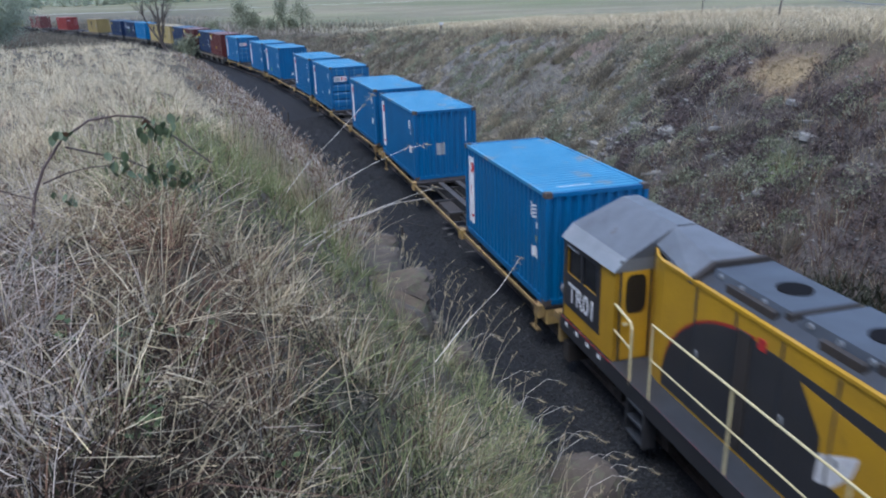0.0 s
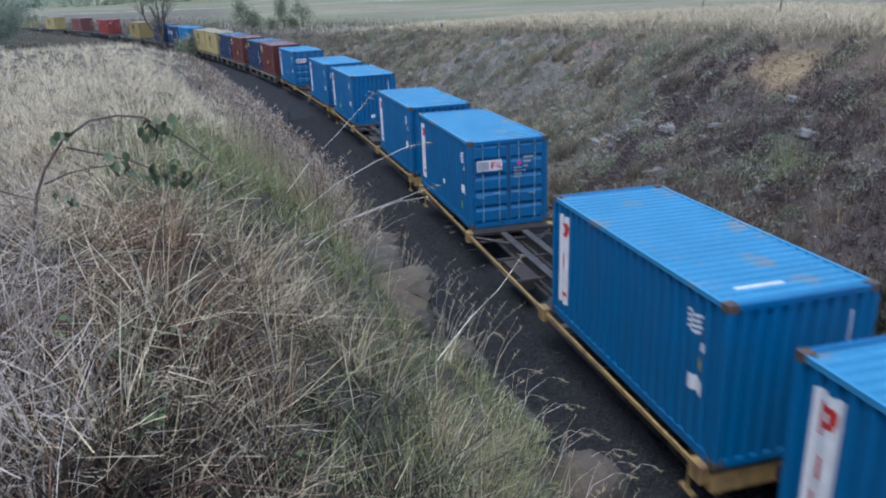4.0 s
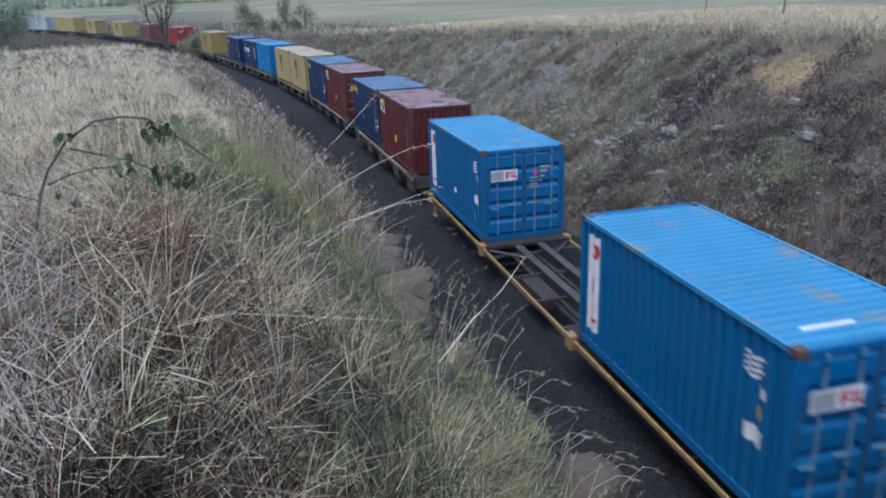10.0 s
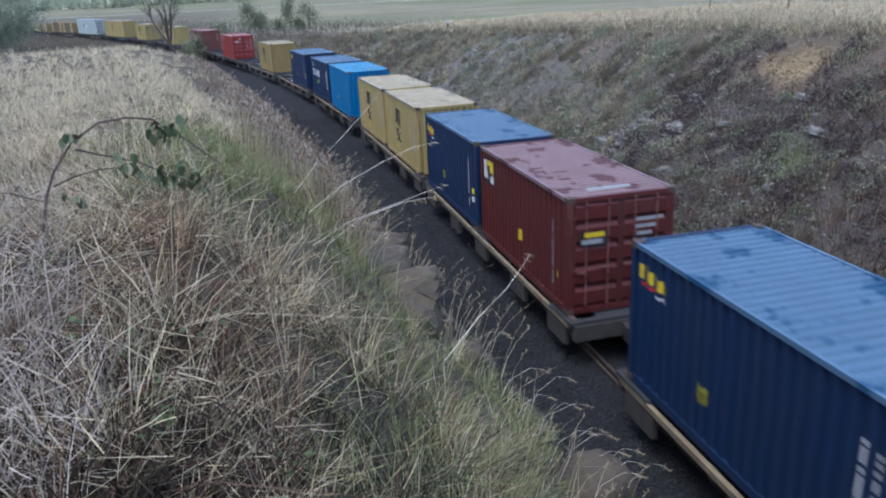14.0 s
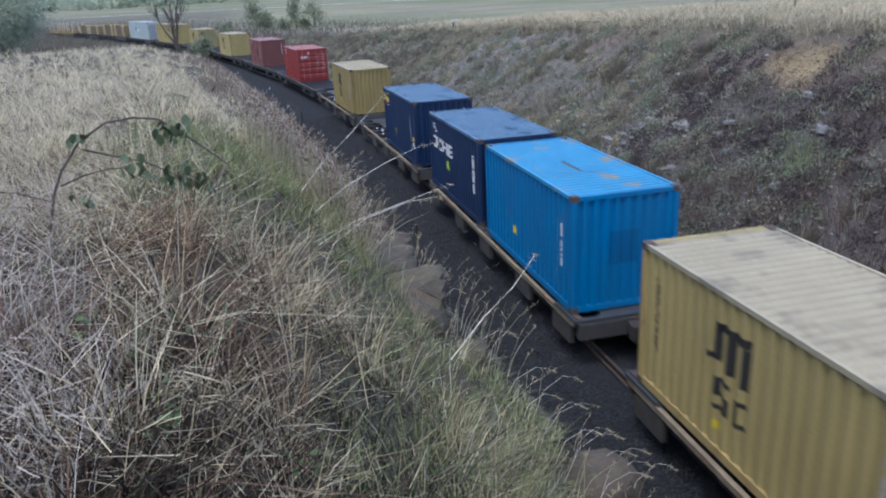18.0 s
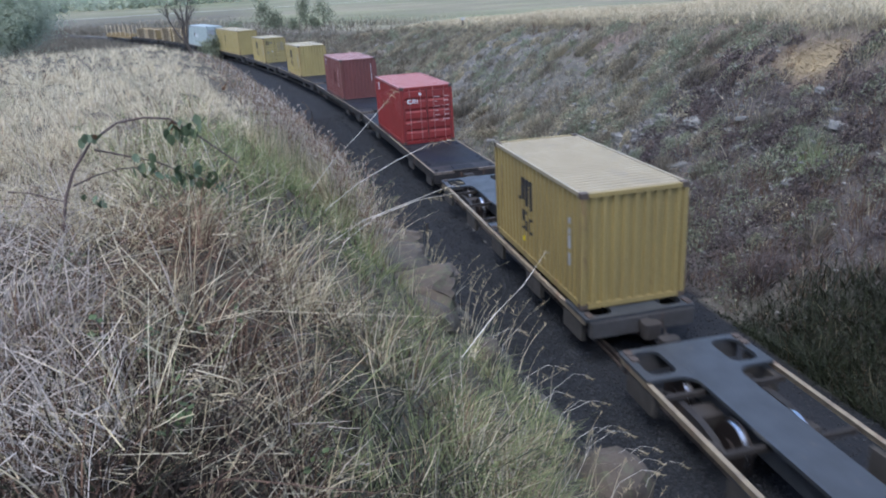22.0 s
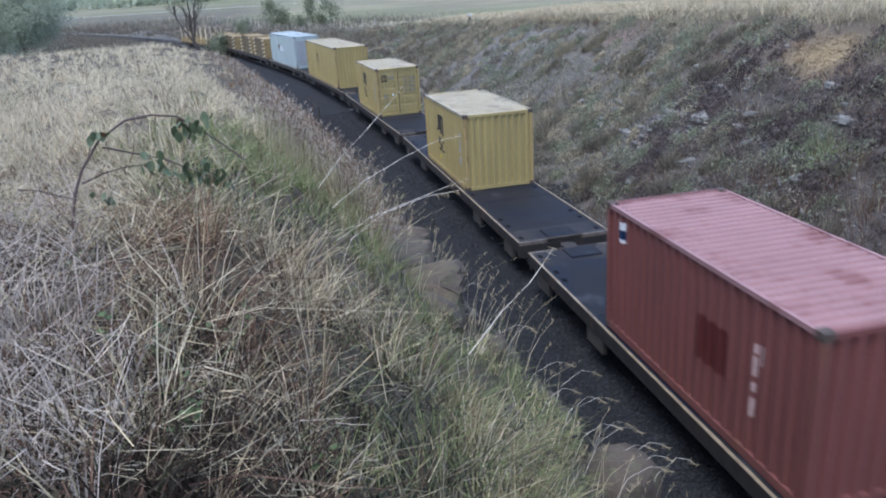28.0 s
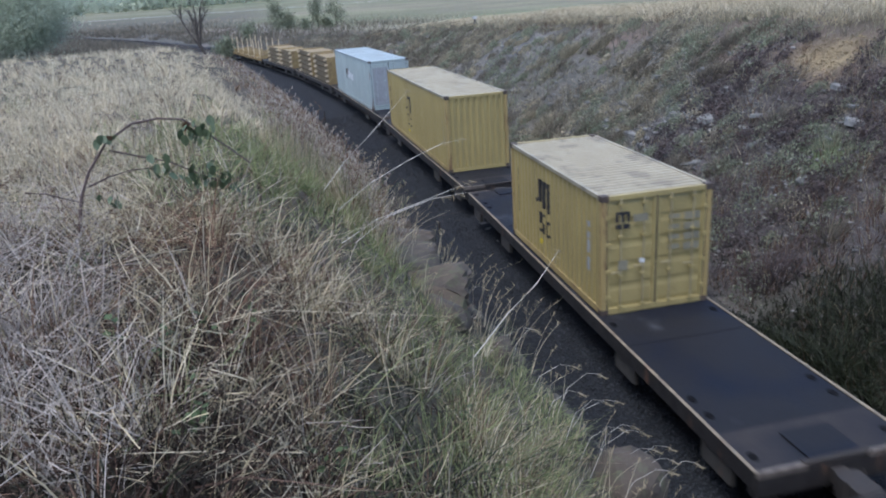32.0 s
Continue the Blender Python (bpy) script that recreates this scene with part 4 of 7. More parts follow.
        columns(c, L, H, 1.75, ((0.7, 1.85), (1.5, 1.9)), "pink_grey_print", 0.045)
        decal("lettering", c, "end", 0.82, 0.87, 1.1, 2.2, M["print"], L, H)
    else:
        L, H = 12.192, 2.896
        c = container("white", "long tall pale grey container with dark green logo shape", L, H, True)
        for u0, u1, z0, z1, mm in ((-1.9, -1.2, 1.55, 1.9, "casting"), (-1.9, -1.6, 1.2, 1.55, "casting"), (-1.1, -0.5, 1.3, 1.8, "print"), (-0.4, 0.1, 1.3, 1.75, "print"), (0.2, 0.6, 1.25, 1.7, "print")):
            decal("logo_shape", c, "side", u0, u1, z0, z1, M[mm], L, H)
        decal("dark_panel", c, "end", -1.0, -0.1, 0.3, 2.5, M["grey_print"], L, H, True).location.x = -0.01
        for k in range(4):
            decal("lettering", c, "end", 0.3, 0.8, 1.6 + 0.2 * k, 1.72 + 0.2 * k, M["print"], L, H, True).location.x = 0.03
    return c, L


# ---- wagons ----
def wheelset(bogie, x):
    w = part("wheelset", Build().tube([(0, -0.5, 0), (0, 0.5, 0)], 0.08, 8), M["under"], bogie, at=pose(x, 0, 0.62))
    for sy in (-1, 1):
        y = sy * 0.55
        b = Build().disc(0, 0, 0.42, y - 0.06, y + 0.06, 24).disc(0, 0, 0.455, y - sy * 0.06 - 0.012, y - sy * 0.06 + 0.012, 24).disc(0, 0, 0.14, y - 0.1, y + 0.1, 12)
        for k in range(3):
            a = 2.094 * k
            b.disc(0.27 * math.cos(a), 0.27 * math.sin(a), 0.04, y - 0.066, y + 0.066, 8)
        part("wheel", b, M["wheel"], w)
        ring = [(0.423 * math.cos(6.2832 * k / 24), 0.423 * math.sin(6.2832 * k / 24)) for k in range(24)]
        pts = [(px, y + dy, pz) for dy in (-0.045, 0.045) for px, pz in ring]
        part("tread_band", Build().poly(pts, [(k, (k + 1) % 24, 24 + (k + 1) % 24, 24 + k) for k in range(24)]), M["tread"], w, "polished running tread")
    return w


WHEELS = []


def bogie(parent, x):
    b = Build().box(x - 0.2, x + 0.2, -0.85, 0.85, 0.55, 0.8)
    g = part("bogie", b, M["under"], parent)
    for sy in (-1, 1):
        ring = [(x - 1.05, 0.62), (x - 0.75, 0.78), (x - 0.35, 0.85), (x + 0.35, 0.85), (x + 0.75, 0.78), (x + 1.05, 0.62), (x + 0.85, 0.5), (x + 0.35, 0.45), (x + 0.25, 0.36), (x - 0.25, 0.36), (x - 0.35, 0.45), (x - 0.85, 0.5)]
        part("side_frame", Build().prism(ring, sy * 0.82 - 0.06, sy * 0.82 + 0.06, "y"), M["sill"], g)
        for dx in (-0.85, 0.85):
            part("axle_box", Build().box(x + dx - 0.14, x + dx + 0.14, sy * 0.9 - 0.08, sy * 0.9 + 0.08, 0.5, 0.74, 0.03), M["under"], g)
    for dx in (-0.85, 0.85):
        WHEELS.append((wheelset(parent, x + dx), x + dx))
    return g


def coupler(parent, L):
    for sx in (-1, 1):
        part("coupler", Build().box(*sorted((sx * (L / 2 - 0.1), sx * (L / 2 + 0.42))), -0.11, 0.11, 0.78, 1.0, 0.03).box(*sorted((sx * (L / 2 + 0.18), sx * (L / 2 + 0.46))), -0.19, 0.19, 0.72, 1.04, 0.05), M["under"], parent)
        part("air_hose", Build().tube([(sx * (L / 2), 0.45, 0.9), (sx * (L / 2 + 0.2), 0.42, 0.65), (sx * (L / 2 + 0.4), 0.36, 0.6)], 0.025, 6), M["under"], parent)


def open_wagon(L):
    """A skeletal wagon with two beams, thin yellow side rails and end platforms."""
    w = thing("skeletal_wagon", "open-framed skeletal flat wagon with worn yellow side rails", "railway wagon", "wagons of the train")
    for sy in (-1, 1):
        o = sy * 0.33
        ring = [(o - 0.1, 0.7), (o + 0.1, 0.7), (o + 0.1, 0.75), (o + 0.02, 0.75), (o + 0.02, 1.07), (o + 0.1, 1.07), (o + 0.1, 1.12), (o - 0.1, 1.12), (o - 0.1, 1.07), (o - 0.02, 1.07), (o - 0.02, 0.75), (o - 0.1, 0.75)]
        part("centre_beam", Build().prism(ring, -L / 2 + 0.1, L / 2 - 0.1, "x"), M["grey_steel"], w)
        part("side_rail", Build().box(-L / 2 + 0.1, L / 2 - 0.1, sy * 1.27 - 0.026, sy * 1.27 + 0.026, 0.985, 1.06, 0.01), M["rail_yellow"], w, "worn yellow side rail")
    for x in np.linspace(-L / 2 + 2.0, L / 2 - 2.0, 10):
        part("cross_bar", Build().box(x - 0.03, x + 0.03, -1.24, 1.24, 0.94, 0.99), M["grey_steel"], w)
    inner = L / 2 - 6.35
    for sx in (-1, 1):
        for a, b_ in ((L / 2 - 0.62, L / 2 - 0.02), (inner - 0.18, inner + 0.45)):
            xa, xb = sorted((sx * a, sx * b_))
            part("bolster_plate", Build().box(xa, xb, -1.22, 1.22, 1.075, 1.15), M["sill"], w)
        part("headstock", Build().box(*sorted((sx * (L / 2 - 0.25), sx * (L / 2 - 0.02))), -1.2, 1.2, 0.72, 1.07, 0.03), M["rail_yellow"], w)
        for sy in (-1, 1):
            for xx in (L / 2 - 0.25, inner + 0.1):
                part("twistlock_bracket", Build().box(sx * xx - 0.15, sx * xx + 0.15, sy * 1.27 - 0.1, sy * 1.27 + 0.08, 0.86, 1.155, 0.03), M["rail_yellow"], w)
            part("diagonal_brace", Build().tube([(sx * (inner - 0.1), sy * 1.2, 1.04), (sx * (inner - 1.0), sy * 0.42, 1.04)], 0.035, 6), M["grey_steel"], w)
            part("step_hanger", Build().box(sx * (L / 2 - 0.55) - 0.02, sx * (L / 2 - 0.55) + 0.02, sy * 1.24 - 0.02, sy * 1.24 + 0.02, 0.45, 0.97).box(sx * (L / 2 - 0.55) - 0.18, sx * (L / 2 - 0.55) + 0.18, sy * 1.24 - 0.05, sy * 1.24 + 0.05, 0.42, 0.46), M["rail_yellow"], w)
    part("brake_gear", Build().box(-0.9, 0.6, -0.95, -0.5, 0.6, 0.92, 0.04).tube([(0.6, -0.6, 0.75), (L / 2 - 3.2, -0.5, 0.72)], 0.03, 6), M["under"], w)
    coupler(w, L)
    for x in (-L / 2 + 2.3, L / 2 - 2.3):
        bogie(w, x)
    return w


def ring_plate(b, x0, x1, y0, y1, z0, z1, t, r=0.17):
    """A plate with an oblong opening, its corners rounded."""
    hx0, hx1, hy0, hy1 = x0 + t, x1 - t, y0 + t * 0.6, y1 - t
    cx, cy = (hx0 + hx1) / 2, (hy0 + hy1) / 2
    hole, rim = [], []
    for qx, qy, a0 in ((hx1 - r, hy1 - r, 0), (hx0 + r, hy1 - r, 90), (hx0 + r, hy0 + r, 180), (hx1 - r, hy0 + r, 270)):
        for k in range(5):
            a = math.radians(a0 + 22.5 * k)
            hx, hy = qx + r * math.cos(a), qy + r * math.sin(a)
            hole.append((hx, hy))
            if k == 2:
                rim.append((x1 if a0 in (0, 270) else x0, y1 if a0 < 180 else y0))
            else:
                dx, dy = hx - cx, hy - cy
                g = min((x1 - cx) / abs(dx) if dx else 99, (y1 - cy) / abs(dy) if dy else 99)
                rim.append((cx + g * dx, cy + g * dy))
    n = len(hole)
    pts = [(x, y, z) for ring, z in ((hole, z0), (hole, z1), (rim, z0), (rim, z1)) for x, y in ring]
    f = []
    for i in range(n):
        j = (i + 1) % n
        f += [(n + i, n + j, 3 * n + j, 3 * n + i), (i, n + i, n + j, j)[::-1], (2 * n + i, 2 * n + j, 3 * n + j, 3 * n + i), (i, j, 2 * n + j, 2 * n + i)[::-1]]
    return b.poly(pts, f)


def fillet(x, y, sx, sy, r, z0, z1):
    """A hollow-sided corner web at (x, y), towards sx and sy."""
    ring = [(x, y)] + [(x + sx * r * (1 - math.sin(math.radians(a))), y + sy * r * (1 - math.cos(math.radians(a)))) for a in range(0, 91, 15)]
    if sx * sy > 0:
        ring = ring[::-1]
    return Build().prism(ring, z0, z1)


def spine_wagon(L):
    """A two-slot container wagon with a slate spine, bolsters with openings and boxed side sills."""
    w = thing("container_wagon", "grey two-slot container wagon with slate spine and open bays", "railway wagon", "wagons of the train")
    part("spine", Build().box(-L / 2 + 0.05, L / 2 - 0.05, -0.42, 0.42, 1.06, 1.13).box(-L / 2 + 0.3, L / 2 - 0.3, -0.3, 0.3, 0.62, 1.06), M["spine"], w, "slate grey spine plate")
    for sx in (-1, 1):
        for sy in (-1, 1):
            b = Build()
            xa, xb = sorted((sx * (L / 2 - 1.25), sx * (L / 2 - 0.05)))
            ya, yb = sorted((sy * 0.42, sy * 1.22))
            ring_plate(b, xa, xb, ya, yb, 1.06, 1.128, 0.16)
            part("end_bolster", b, M["spine"], w)
            part("corner_web", fillet(sx * (L / 2 - 1.25), sy * 0.42, -sx, sy, 0.32, 1.062, 1.127), M["spine"], w)
            b = Build().box(*sorted((sx * 0.1, sx * 0.75)), ya, yb, 1.06, 1.126)
            part("middle_bolster", b, M["spine"], w)
            for xx in (L / 2 - 0.2, 0.3, 6.35):
                part("twistlock", Build().box(sx * xx - 0.09, sx * xx + 0.09, sy * 1.14 - 0.07, sy * 1.14 + 0.07, 1.128, 1.158, 0.02), M["casting"], w)
        part("headstock", Build().box(*sorted((sx * (L / 2 - 0.2), sx * (L / 2))), -1.2, 1.2, 0.7, 1.05, 0.03), M["grey_steel"], w)
    for sy in (-1, 1):
        part("side_sill", Build().box(-L / 2 + 0.2, L / 2 - 0.2, sy * 1.25 - 0.03, sy * 1.25 + 0.03, 0.95, 1.06).box(-L / 2 + 0.2, L / 2 - 0.2, sy * 1.24 - 0.045, sy * 1.24 + 0.045, 1.045, 1.065), M["wear"], w, "rubbed brown side rail")
        for x in (-L / 2 + 0.9, -2.6, 0.2, L / 2 - 3.4, L / 2 - 0.9):
            part("side_box", Build().box(x - 0.5, x + 0.5, sy * 1.2 - 0.06, sy * 1.2 + 0.06, 0.48, 0.9, 0.02), M["skirt"], w, "pale grey side box")
        for k, x in enumerate(np.linspace(-L / 2 + 1.6, L / 2 - 1.6, 7)):
            part("side_bracket", Build().box(x - 0.03, x + 0.03, *sorted((sy * 0.3, sy * 1.2)), 0.9, 1.0), M["under"], w)
    part("brake_gear", Build().box(-1.4, -0.2, 0.4, 0.9, 0.55, 0.95, 0.04).tube([(-2.5, -0.6, 0.7), (2.5, -0.6, 0.72)], 0.03, 6), M["under"], w)
    coupler(w, L)
    for x in (-L / 2 + 1.9, L / 2 - 1.9):
        bogie(w, x)
    return w


def deck_wagon(L, yellow=False):
    """A flat wagon with a steel deck, lock holes and boxed sills."""
    if yellow:
        w = thing("stake_wagon", "yellow flat wagon with tall upright stakes", "railway wagon", "wagons of the train")
    else:
        w = thing("flat_wagon", "dark steel-decked flat wagon with worn edges", "railway wagon", "wagons of the train")
    plates = 4
    for k in range(plates):
        xa = -L / 2 + 0.03 + k * (L - 0.06) / plates
        xb = xa + (L - 0.06) / plates - 0.012
        part("deck_plate", Build().box(xa, xb, -1.3, 1.3, 1.08, 1.15 - 0.004 * (k % 2)), M["rail_yellow"] if yellow else M["deck"], w)
    for sy in (-1, 1):
        part("side_sill", Build().box(-L / 2, L / 2, sy * 1.3 - 0.03, sy * 1.3 + 0.03, 0.86, 1.155).box(-L / 2, L / 2, *sorted((sy * 1.3, sy * 1.2)), 0.84, 0.88), M["rail_yellow"] if yellow else M["sill"], w)
        part("wear_strip", Build().box(-L / 2, L / 2, sy * 1.305 - 0.03, sy * 1.305 + 0.03, 1.155, 1.168), M["wear"], w, "rubbed brown edge strip")
        for x in (-L / 2 + 0.35, -L / 2 + 1.5, -6.15, -3.1, -2.2, -0.2, 0.2, 2.2, 3.1, 6.15, L / 2 - 1.5, L / 2 - 0.35):
            # no hole is cut: a flat black disc paints its shade
            part("lock_hole", Build().prism([(x + 0.11 * math.cos(a), sy * 1.12 + 0.07 * math.sin(a)) for a in np.linspace(0, 5.6, 9)], 1.151, 1.157), M["socket"], w, "black disc for the shade inside a lock socket")
        for x in (-L / 2 + 1.0, -L / 2 + 4.2, L / 2 - 4.2, L / 2 - 1.0):
            part("side_box", Build().box(x - 0.42, x + 0.42, sy * 1.24 - 0.05, sy * 1.24 + 0.05, 0.5, 0.86, 0.02), M["skirt"], w, "pale grey side box")
    for sx in (-1, 1):
        part("headstock", Build().box(*sorted((sx * (L / 2 - 0.2), sx * (L / 2 + 0.03))), -1.3, 1.3, 0.72, 1.08, 0.03), M["sill"], w)
        part("end_flap", Build().box(*sorted((sx * (L / 2 - 0.75), sx * (L / 2 - 0.05))), -0.42, 0.42, 1.152, 1.185, 0.03), M["deck"], w)
        if not yellow:
            part("end_plate", Build().box(*sorted((sx * (L / 2 - 1.0), sx * (L / 2 - 0.025))), -1.27, 1.27, 1.13, 1.1515), M["end_plate"], w, "brown scuffed end plate")
            for sy in (-1, 1):
                part("end_edge", Build().box(*sorted((sx * (L / 2 - 0.03), sx * (L / 2 + 0.036))), *sorted((sy * 0.5, sy * 1.3)), 1.06, 1.158, 0.012), M["bright_edge"], w, "pale scuffed steel edge")
        part("end_hinge", Build().tube([(sx * (L / 2 - 0.02), -0.55, 1.14), (sx * (L / 2 - 0.02), 0.55, 1.14)], 0.05, 8), M["under"], w)
    part("centre_sill", Build().box(-L / 2 + 0.3, L / 2 - 0.3, -0.3, 0.3, 0.62, 1.08), M["under"], w)
    if yellow:
        for x in np.linspace(-L / 2 + 0.7, L / 2 - 0.7, 6):
            for sy in (-1, 1):
                part("stake", Build().box(x - 0.06, x + 0.06, sy * 1.22 - 0.05, sy * 1.22 + 0.05, 1.15, 3.2, 0.015), M["rack_end"], w, "cream upright stake")
            part("stake_bolster", Build().box(x - 0.25, x + 0.25, -1.25, 1.25, 1.15, 1.55), M["rack"], w)
    coupler(w, L)
    for x in (-L / 2 + 2.2, L / 2 - 2.2):
        bogie(w, x)
    return w


def rack_stack(n=5):
    """A stack of folded flatracks, 20 ft long."""
    w = thing("flatrack_stack", "stack of folded yellow flatracks with cream edges", "flatrack stack", "stacks of flatracks")
    r = random.Random(n * 7)
    for k in range(n):
        z = 0.42 * k
        dx = r.uniform(-0.05, 0.05)
        part("folded_flatrack", Build().box(-3.0 + dx, 3.0 + dx, -1.15, 1.15, z + 0.1, z + 0.30, 0.04).box(2.55 + dx, 3.02 + dx, -1.2, 1.2, z, z + 0.40).box(-3.02 + dx, -2.55 + dx, -1.2, 1.2, z, z + 0.40), M["rack"], w)
        part("side_beam", Build().box(-2.5 + dx, 2.5 + dx, -1.19, -1.15, z + 0.02, z + 0.38), M["rack_side"], w, "brown steel side beam")
        for x in (-2.5, 2.4):
            part("edge_pocket", Build().prism([(x - 0.62 + dx, z + 0.06), (x + 0.55 + dx, z + 0.20), (x + 0.62 + dx, z + 0.36), (x - 0.55 + dx, z + 0.24)], -1.26, -1.2, "y"), M["rack_end"], w, "cream edge pocket")
    return w


# ---- the locomotive ----
def locomotive():
    """Rear cab about x = 0, long hood running forward."""
    w = thing("locomotive", "yellow and charcoal diesel locomotive with grey roof and rear cab", "locomotive")
    Lo, cr, cf, dk = 16.0, -0.25, 1.97, 1.38
    part("underframe", Build().box(cr - 0.1, Lo, -1.24, 1.24, 1.05, dk - 0.03, 0.03), M["loco_dark"], w)
    for sy in (-1, 1):
        part("sill_stripe", Build().box(cr, Lo, sy * 1.225 - 0.012, sy * 1.245 + 0.012, 1.20, dk), M["loco_red"], w, "dark red sill stripe")
        for k in range(4):
            x = 0.0 + 0.5 * k
            part("reflective_mark", Build().box(x, x + 0.13, sy * 1.262 - 0.004, sy * 1.262 + 0.004, 1.25, 1.33), M["print"], w)
    part("walkway", Build().box(cf, Lo, -1.25, 1.25, dk - 0.03, dk), M["loco_hood"], w)
    for sy in (-1, 1):
        ya, yb = sorted((sy * 1.19, sy * 1.11))
        part("cab_side", Build().box(cr, cf, ya, yb, dk, 2.36).box(cr, -0.14, ya, yb, 2.36, 3.12).box(1.27, cf, ya, yb, 2.36, 3.12).box(-0.14, 1.27, ya, yb, 3.0, 3.12), M["loco_yellow"], w)
        yo = sorted((sy * 1.188, sy * 1.2))
        part("dark_panel", Build().box(cr + 0.03, 1.40, *yo, 1.66, 2.38).box(cr + 0.03, -0.12, *yo, 2.38, 3.06).box(1.24, 1.40, *yo, 2.38, 3.06).box(-0.12, 1.24, *yo, 2.98, 3.06), M["loco_dark"], w, "charcoal painted panel")
        fr = part("side_window", Build().box(-0.13, 1.26, *sorted((sy * 1.15, sy * 1.135)), 2.36, 3.0), M["glass"], w, "dark side window")
        part("window_frame", Build().box(0.53, 0.58, *sorted((sy * 1.19, sy * 1.13)), 2.36, 3.0), M["loco_dark"], fr)
        part("rain_strip", Build().box(-0.1, 0.45, *sorted((sy * 1.215, sy * 1.19)), 2.95, 2.99), M["loco_silver"], fr)
    part("cab_rear", Build().box(cr - 0.06, cr, -1.19, 1.19, dk, 2.3).box(cr - 0.06, cr, -1.19, -0.95, 2.3, 3.12).box(cr - 0.06, cr, 0.95, 1.19, 2.3, 3.12).box(cr - 0.06, cr, -0.12, 0.12, 2.3, 3.12), M["loco_dark"], w)
    part("rear_window", Build().box(cr - 0.04, cr - 0.02, -0.95, 0.95, 2.3, 3.12), M["glass"], w)
    for sy in (-1, 1):
        part("marker_light", Build().disc(sy * 1.0, 1.85, 0.15, cr - 0.3, cr - 0.06, 16, "x"), M["loco_silver"], w)
        part("rear_step", Build().box(cr - 0.45, cr - 0.1, *sorted((sy * 0.8, sy * 1.22)), 1.15, 1.3), M["rail_yellow"], w)
    # forward wall with a door each side, and the curved fairing into the hood
    for sy in (-1, 1):
        ring = [(sy * 1.19, dk), (sy * 1.19, 3.12), (sy * 1.02, 3.34), (sy * 0.45, 3.60), (sy * 0.45, dk)]
        part("cab_front", Build().prism(ring if sy > 0 else ring[::-1], cf - 0.07, cf, "x"), M["loco_yellow"], w)
        curve_ = [(cf, sy * 0.45), (cf + 0.12, sy * 0.5), (cf + 0.32, sy * 0.62), (cf + 0.6, sy * 0.74), (cf + 0.9, sy * 0.79)]
        inner = [(x, y - sy * 0.05) for x, y in reversed(curve_)]
        ring = curve_ + inner
        part("hood_fairing", Build().prism(ring if sy > 0 else ring[::-1], dk, 3.57), M["loco_yellow"], w)
        yc = sy * 0.8
        d = part("cab_door", Build().box(cf, cf + 0.03, yc - 0.27, yc + 0.27, dk + 0.04, 3.3, 0.01), M["loco_yellow"], w)
        part("door_frame", Build().box(cf, cf + 0.025, yc - 0.31, yc - 0.275, dk + 0.02, 3.33).box(cf, cf + 0.025, yc + 0.275, yc + 0.31, dk + 0.02, 3.33).box(cf, cf + 0.025, yc - 0.31, yc + 0.31, 3.305, 3.33), M["loco_dark"], w)
        ring = [(yc + 0.20 * math.copysign(abs(math.cos(a)) ** 0.5, math.cos(a)), 2.68 + 0.37 * math.copysign(abs(math.sin(a)) ** 0.5, math.sin(a))) for a in np.linspace(0, 6.28, 25)[:-1]]
        part("door_window", Build().prism(ring, cf + 0.028, cf + 0.036, "x"), M["glass"], d, "rounded dark window")
        part("door_handle", Build().box(cf + 0.03, cf + 0.07, yc - 0.24, yc - 0.15, 2.1, 2.14), M["cream_rail"], d)
    # peaked cab roof with silver edges
    def loft(name, a, b, mat, label=""):
        n = len(a)
        part(name, Build().poly(a + b, [tuple(range(n - 1, -1, -1)), tuple(range(n, 2 * n))] + [(i, (i + 1) % n, n + (i + 1) % n, n + i) for i in range(n)]), mat, w, label)
    low = [(cr - 0.08, -1.24, 3.08), (cf + 0.03, -1.24, 3.12), (cf + 0.03, 1.24, 3.12), (cr - 0.08, 1.24, 3.08)]
    mid = [(cr - 0.02, -1.03, 3.37), (cf + 0.08, -1.03, 3.37), (cf + 0.08, 1.03, 3.37), (cr - 0.02, 1.03, 3.37)]
    top = [(0.15, -0.17, 3.94), (cf + 0.2, -0.17, 3.94), (cf + 0.2, 0.17, 3.94), (0.15, 0.17, 3.94)]
    loft("roof_edge", low, mid, M["loco_silver"], "silver grey roof edge")
    loft("cab_roof", mid, top, M["loco_grey"], "grey faceted cab roof")
    a = [(cf + 0.02, -0.5, 3.56), (cf + 0.02, -0.5, 3.62), (cf + 0.02, -0.17, 3.93), (cf + 0.02, 0.17, 3.93), (cf + 0.02, 0.5, 3.62), (cf + 0.02, 0.5, 3.56)]
    b = [(cf + 1.7, -0.81, 3.5), (cf + 1.7, -0.81, 3.58), (cf + 1.7, -0.42, 3.80), (cf + 1.7, 0.42, 3.80), (cf + 1.7, 0.81, 3.58), (cf + 1.7, 0.81, 3.5)]
    loft("roof_ramp", a[::-1], b[::-1], M["loco_grey"], "dull grey roof ramp")
    # hood
    hx0, hx1, hw = cf + 0.9, Lo - 0.9, 0.79
    for sy in (-1, 1):
        part("hood_side", Build().box(hx0, hx1, *sorted((sy * hw, sy * (hw - 0.04))), dk, 3.54), M["loco_yellow"], w)
        part("gutter_rail", Build().box(hx0 - 0.1, hx1, *sorted((sy * (hw + 0.02), sy * (hw - 0.05))), 3.54, 3.59), M["loco_yellow"], w)
    part("hood_front", Build().box(hx1, hx1 + 0.06, -hw, hw, dk, 3.6), M["loco_yellow"], w)
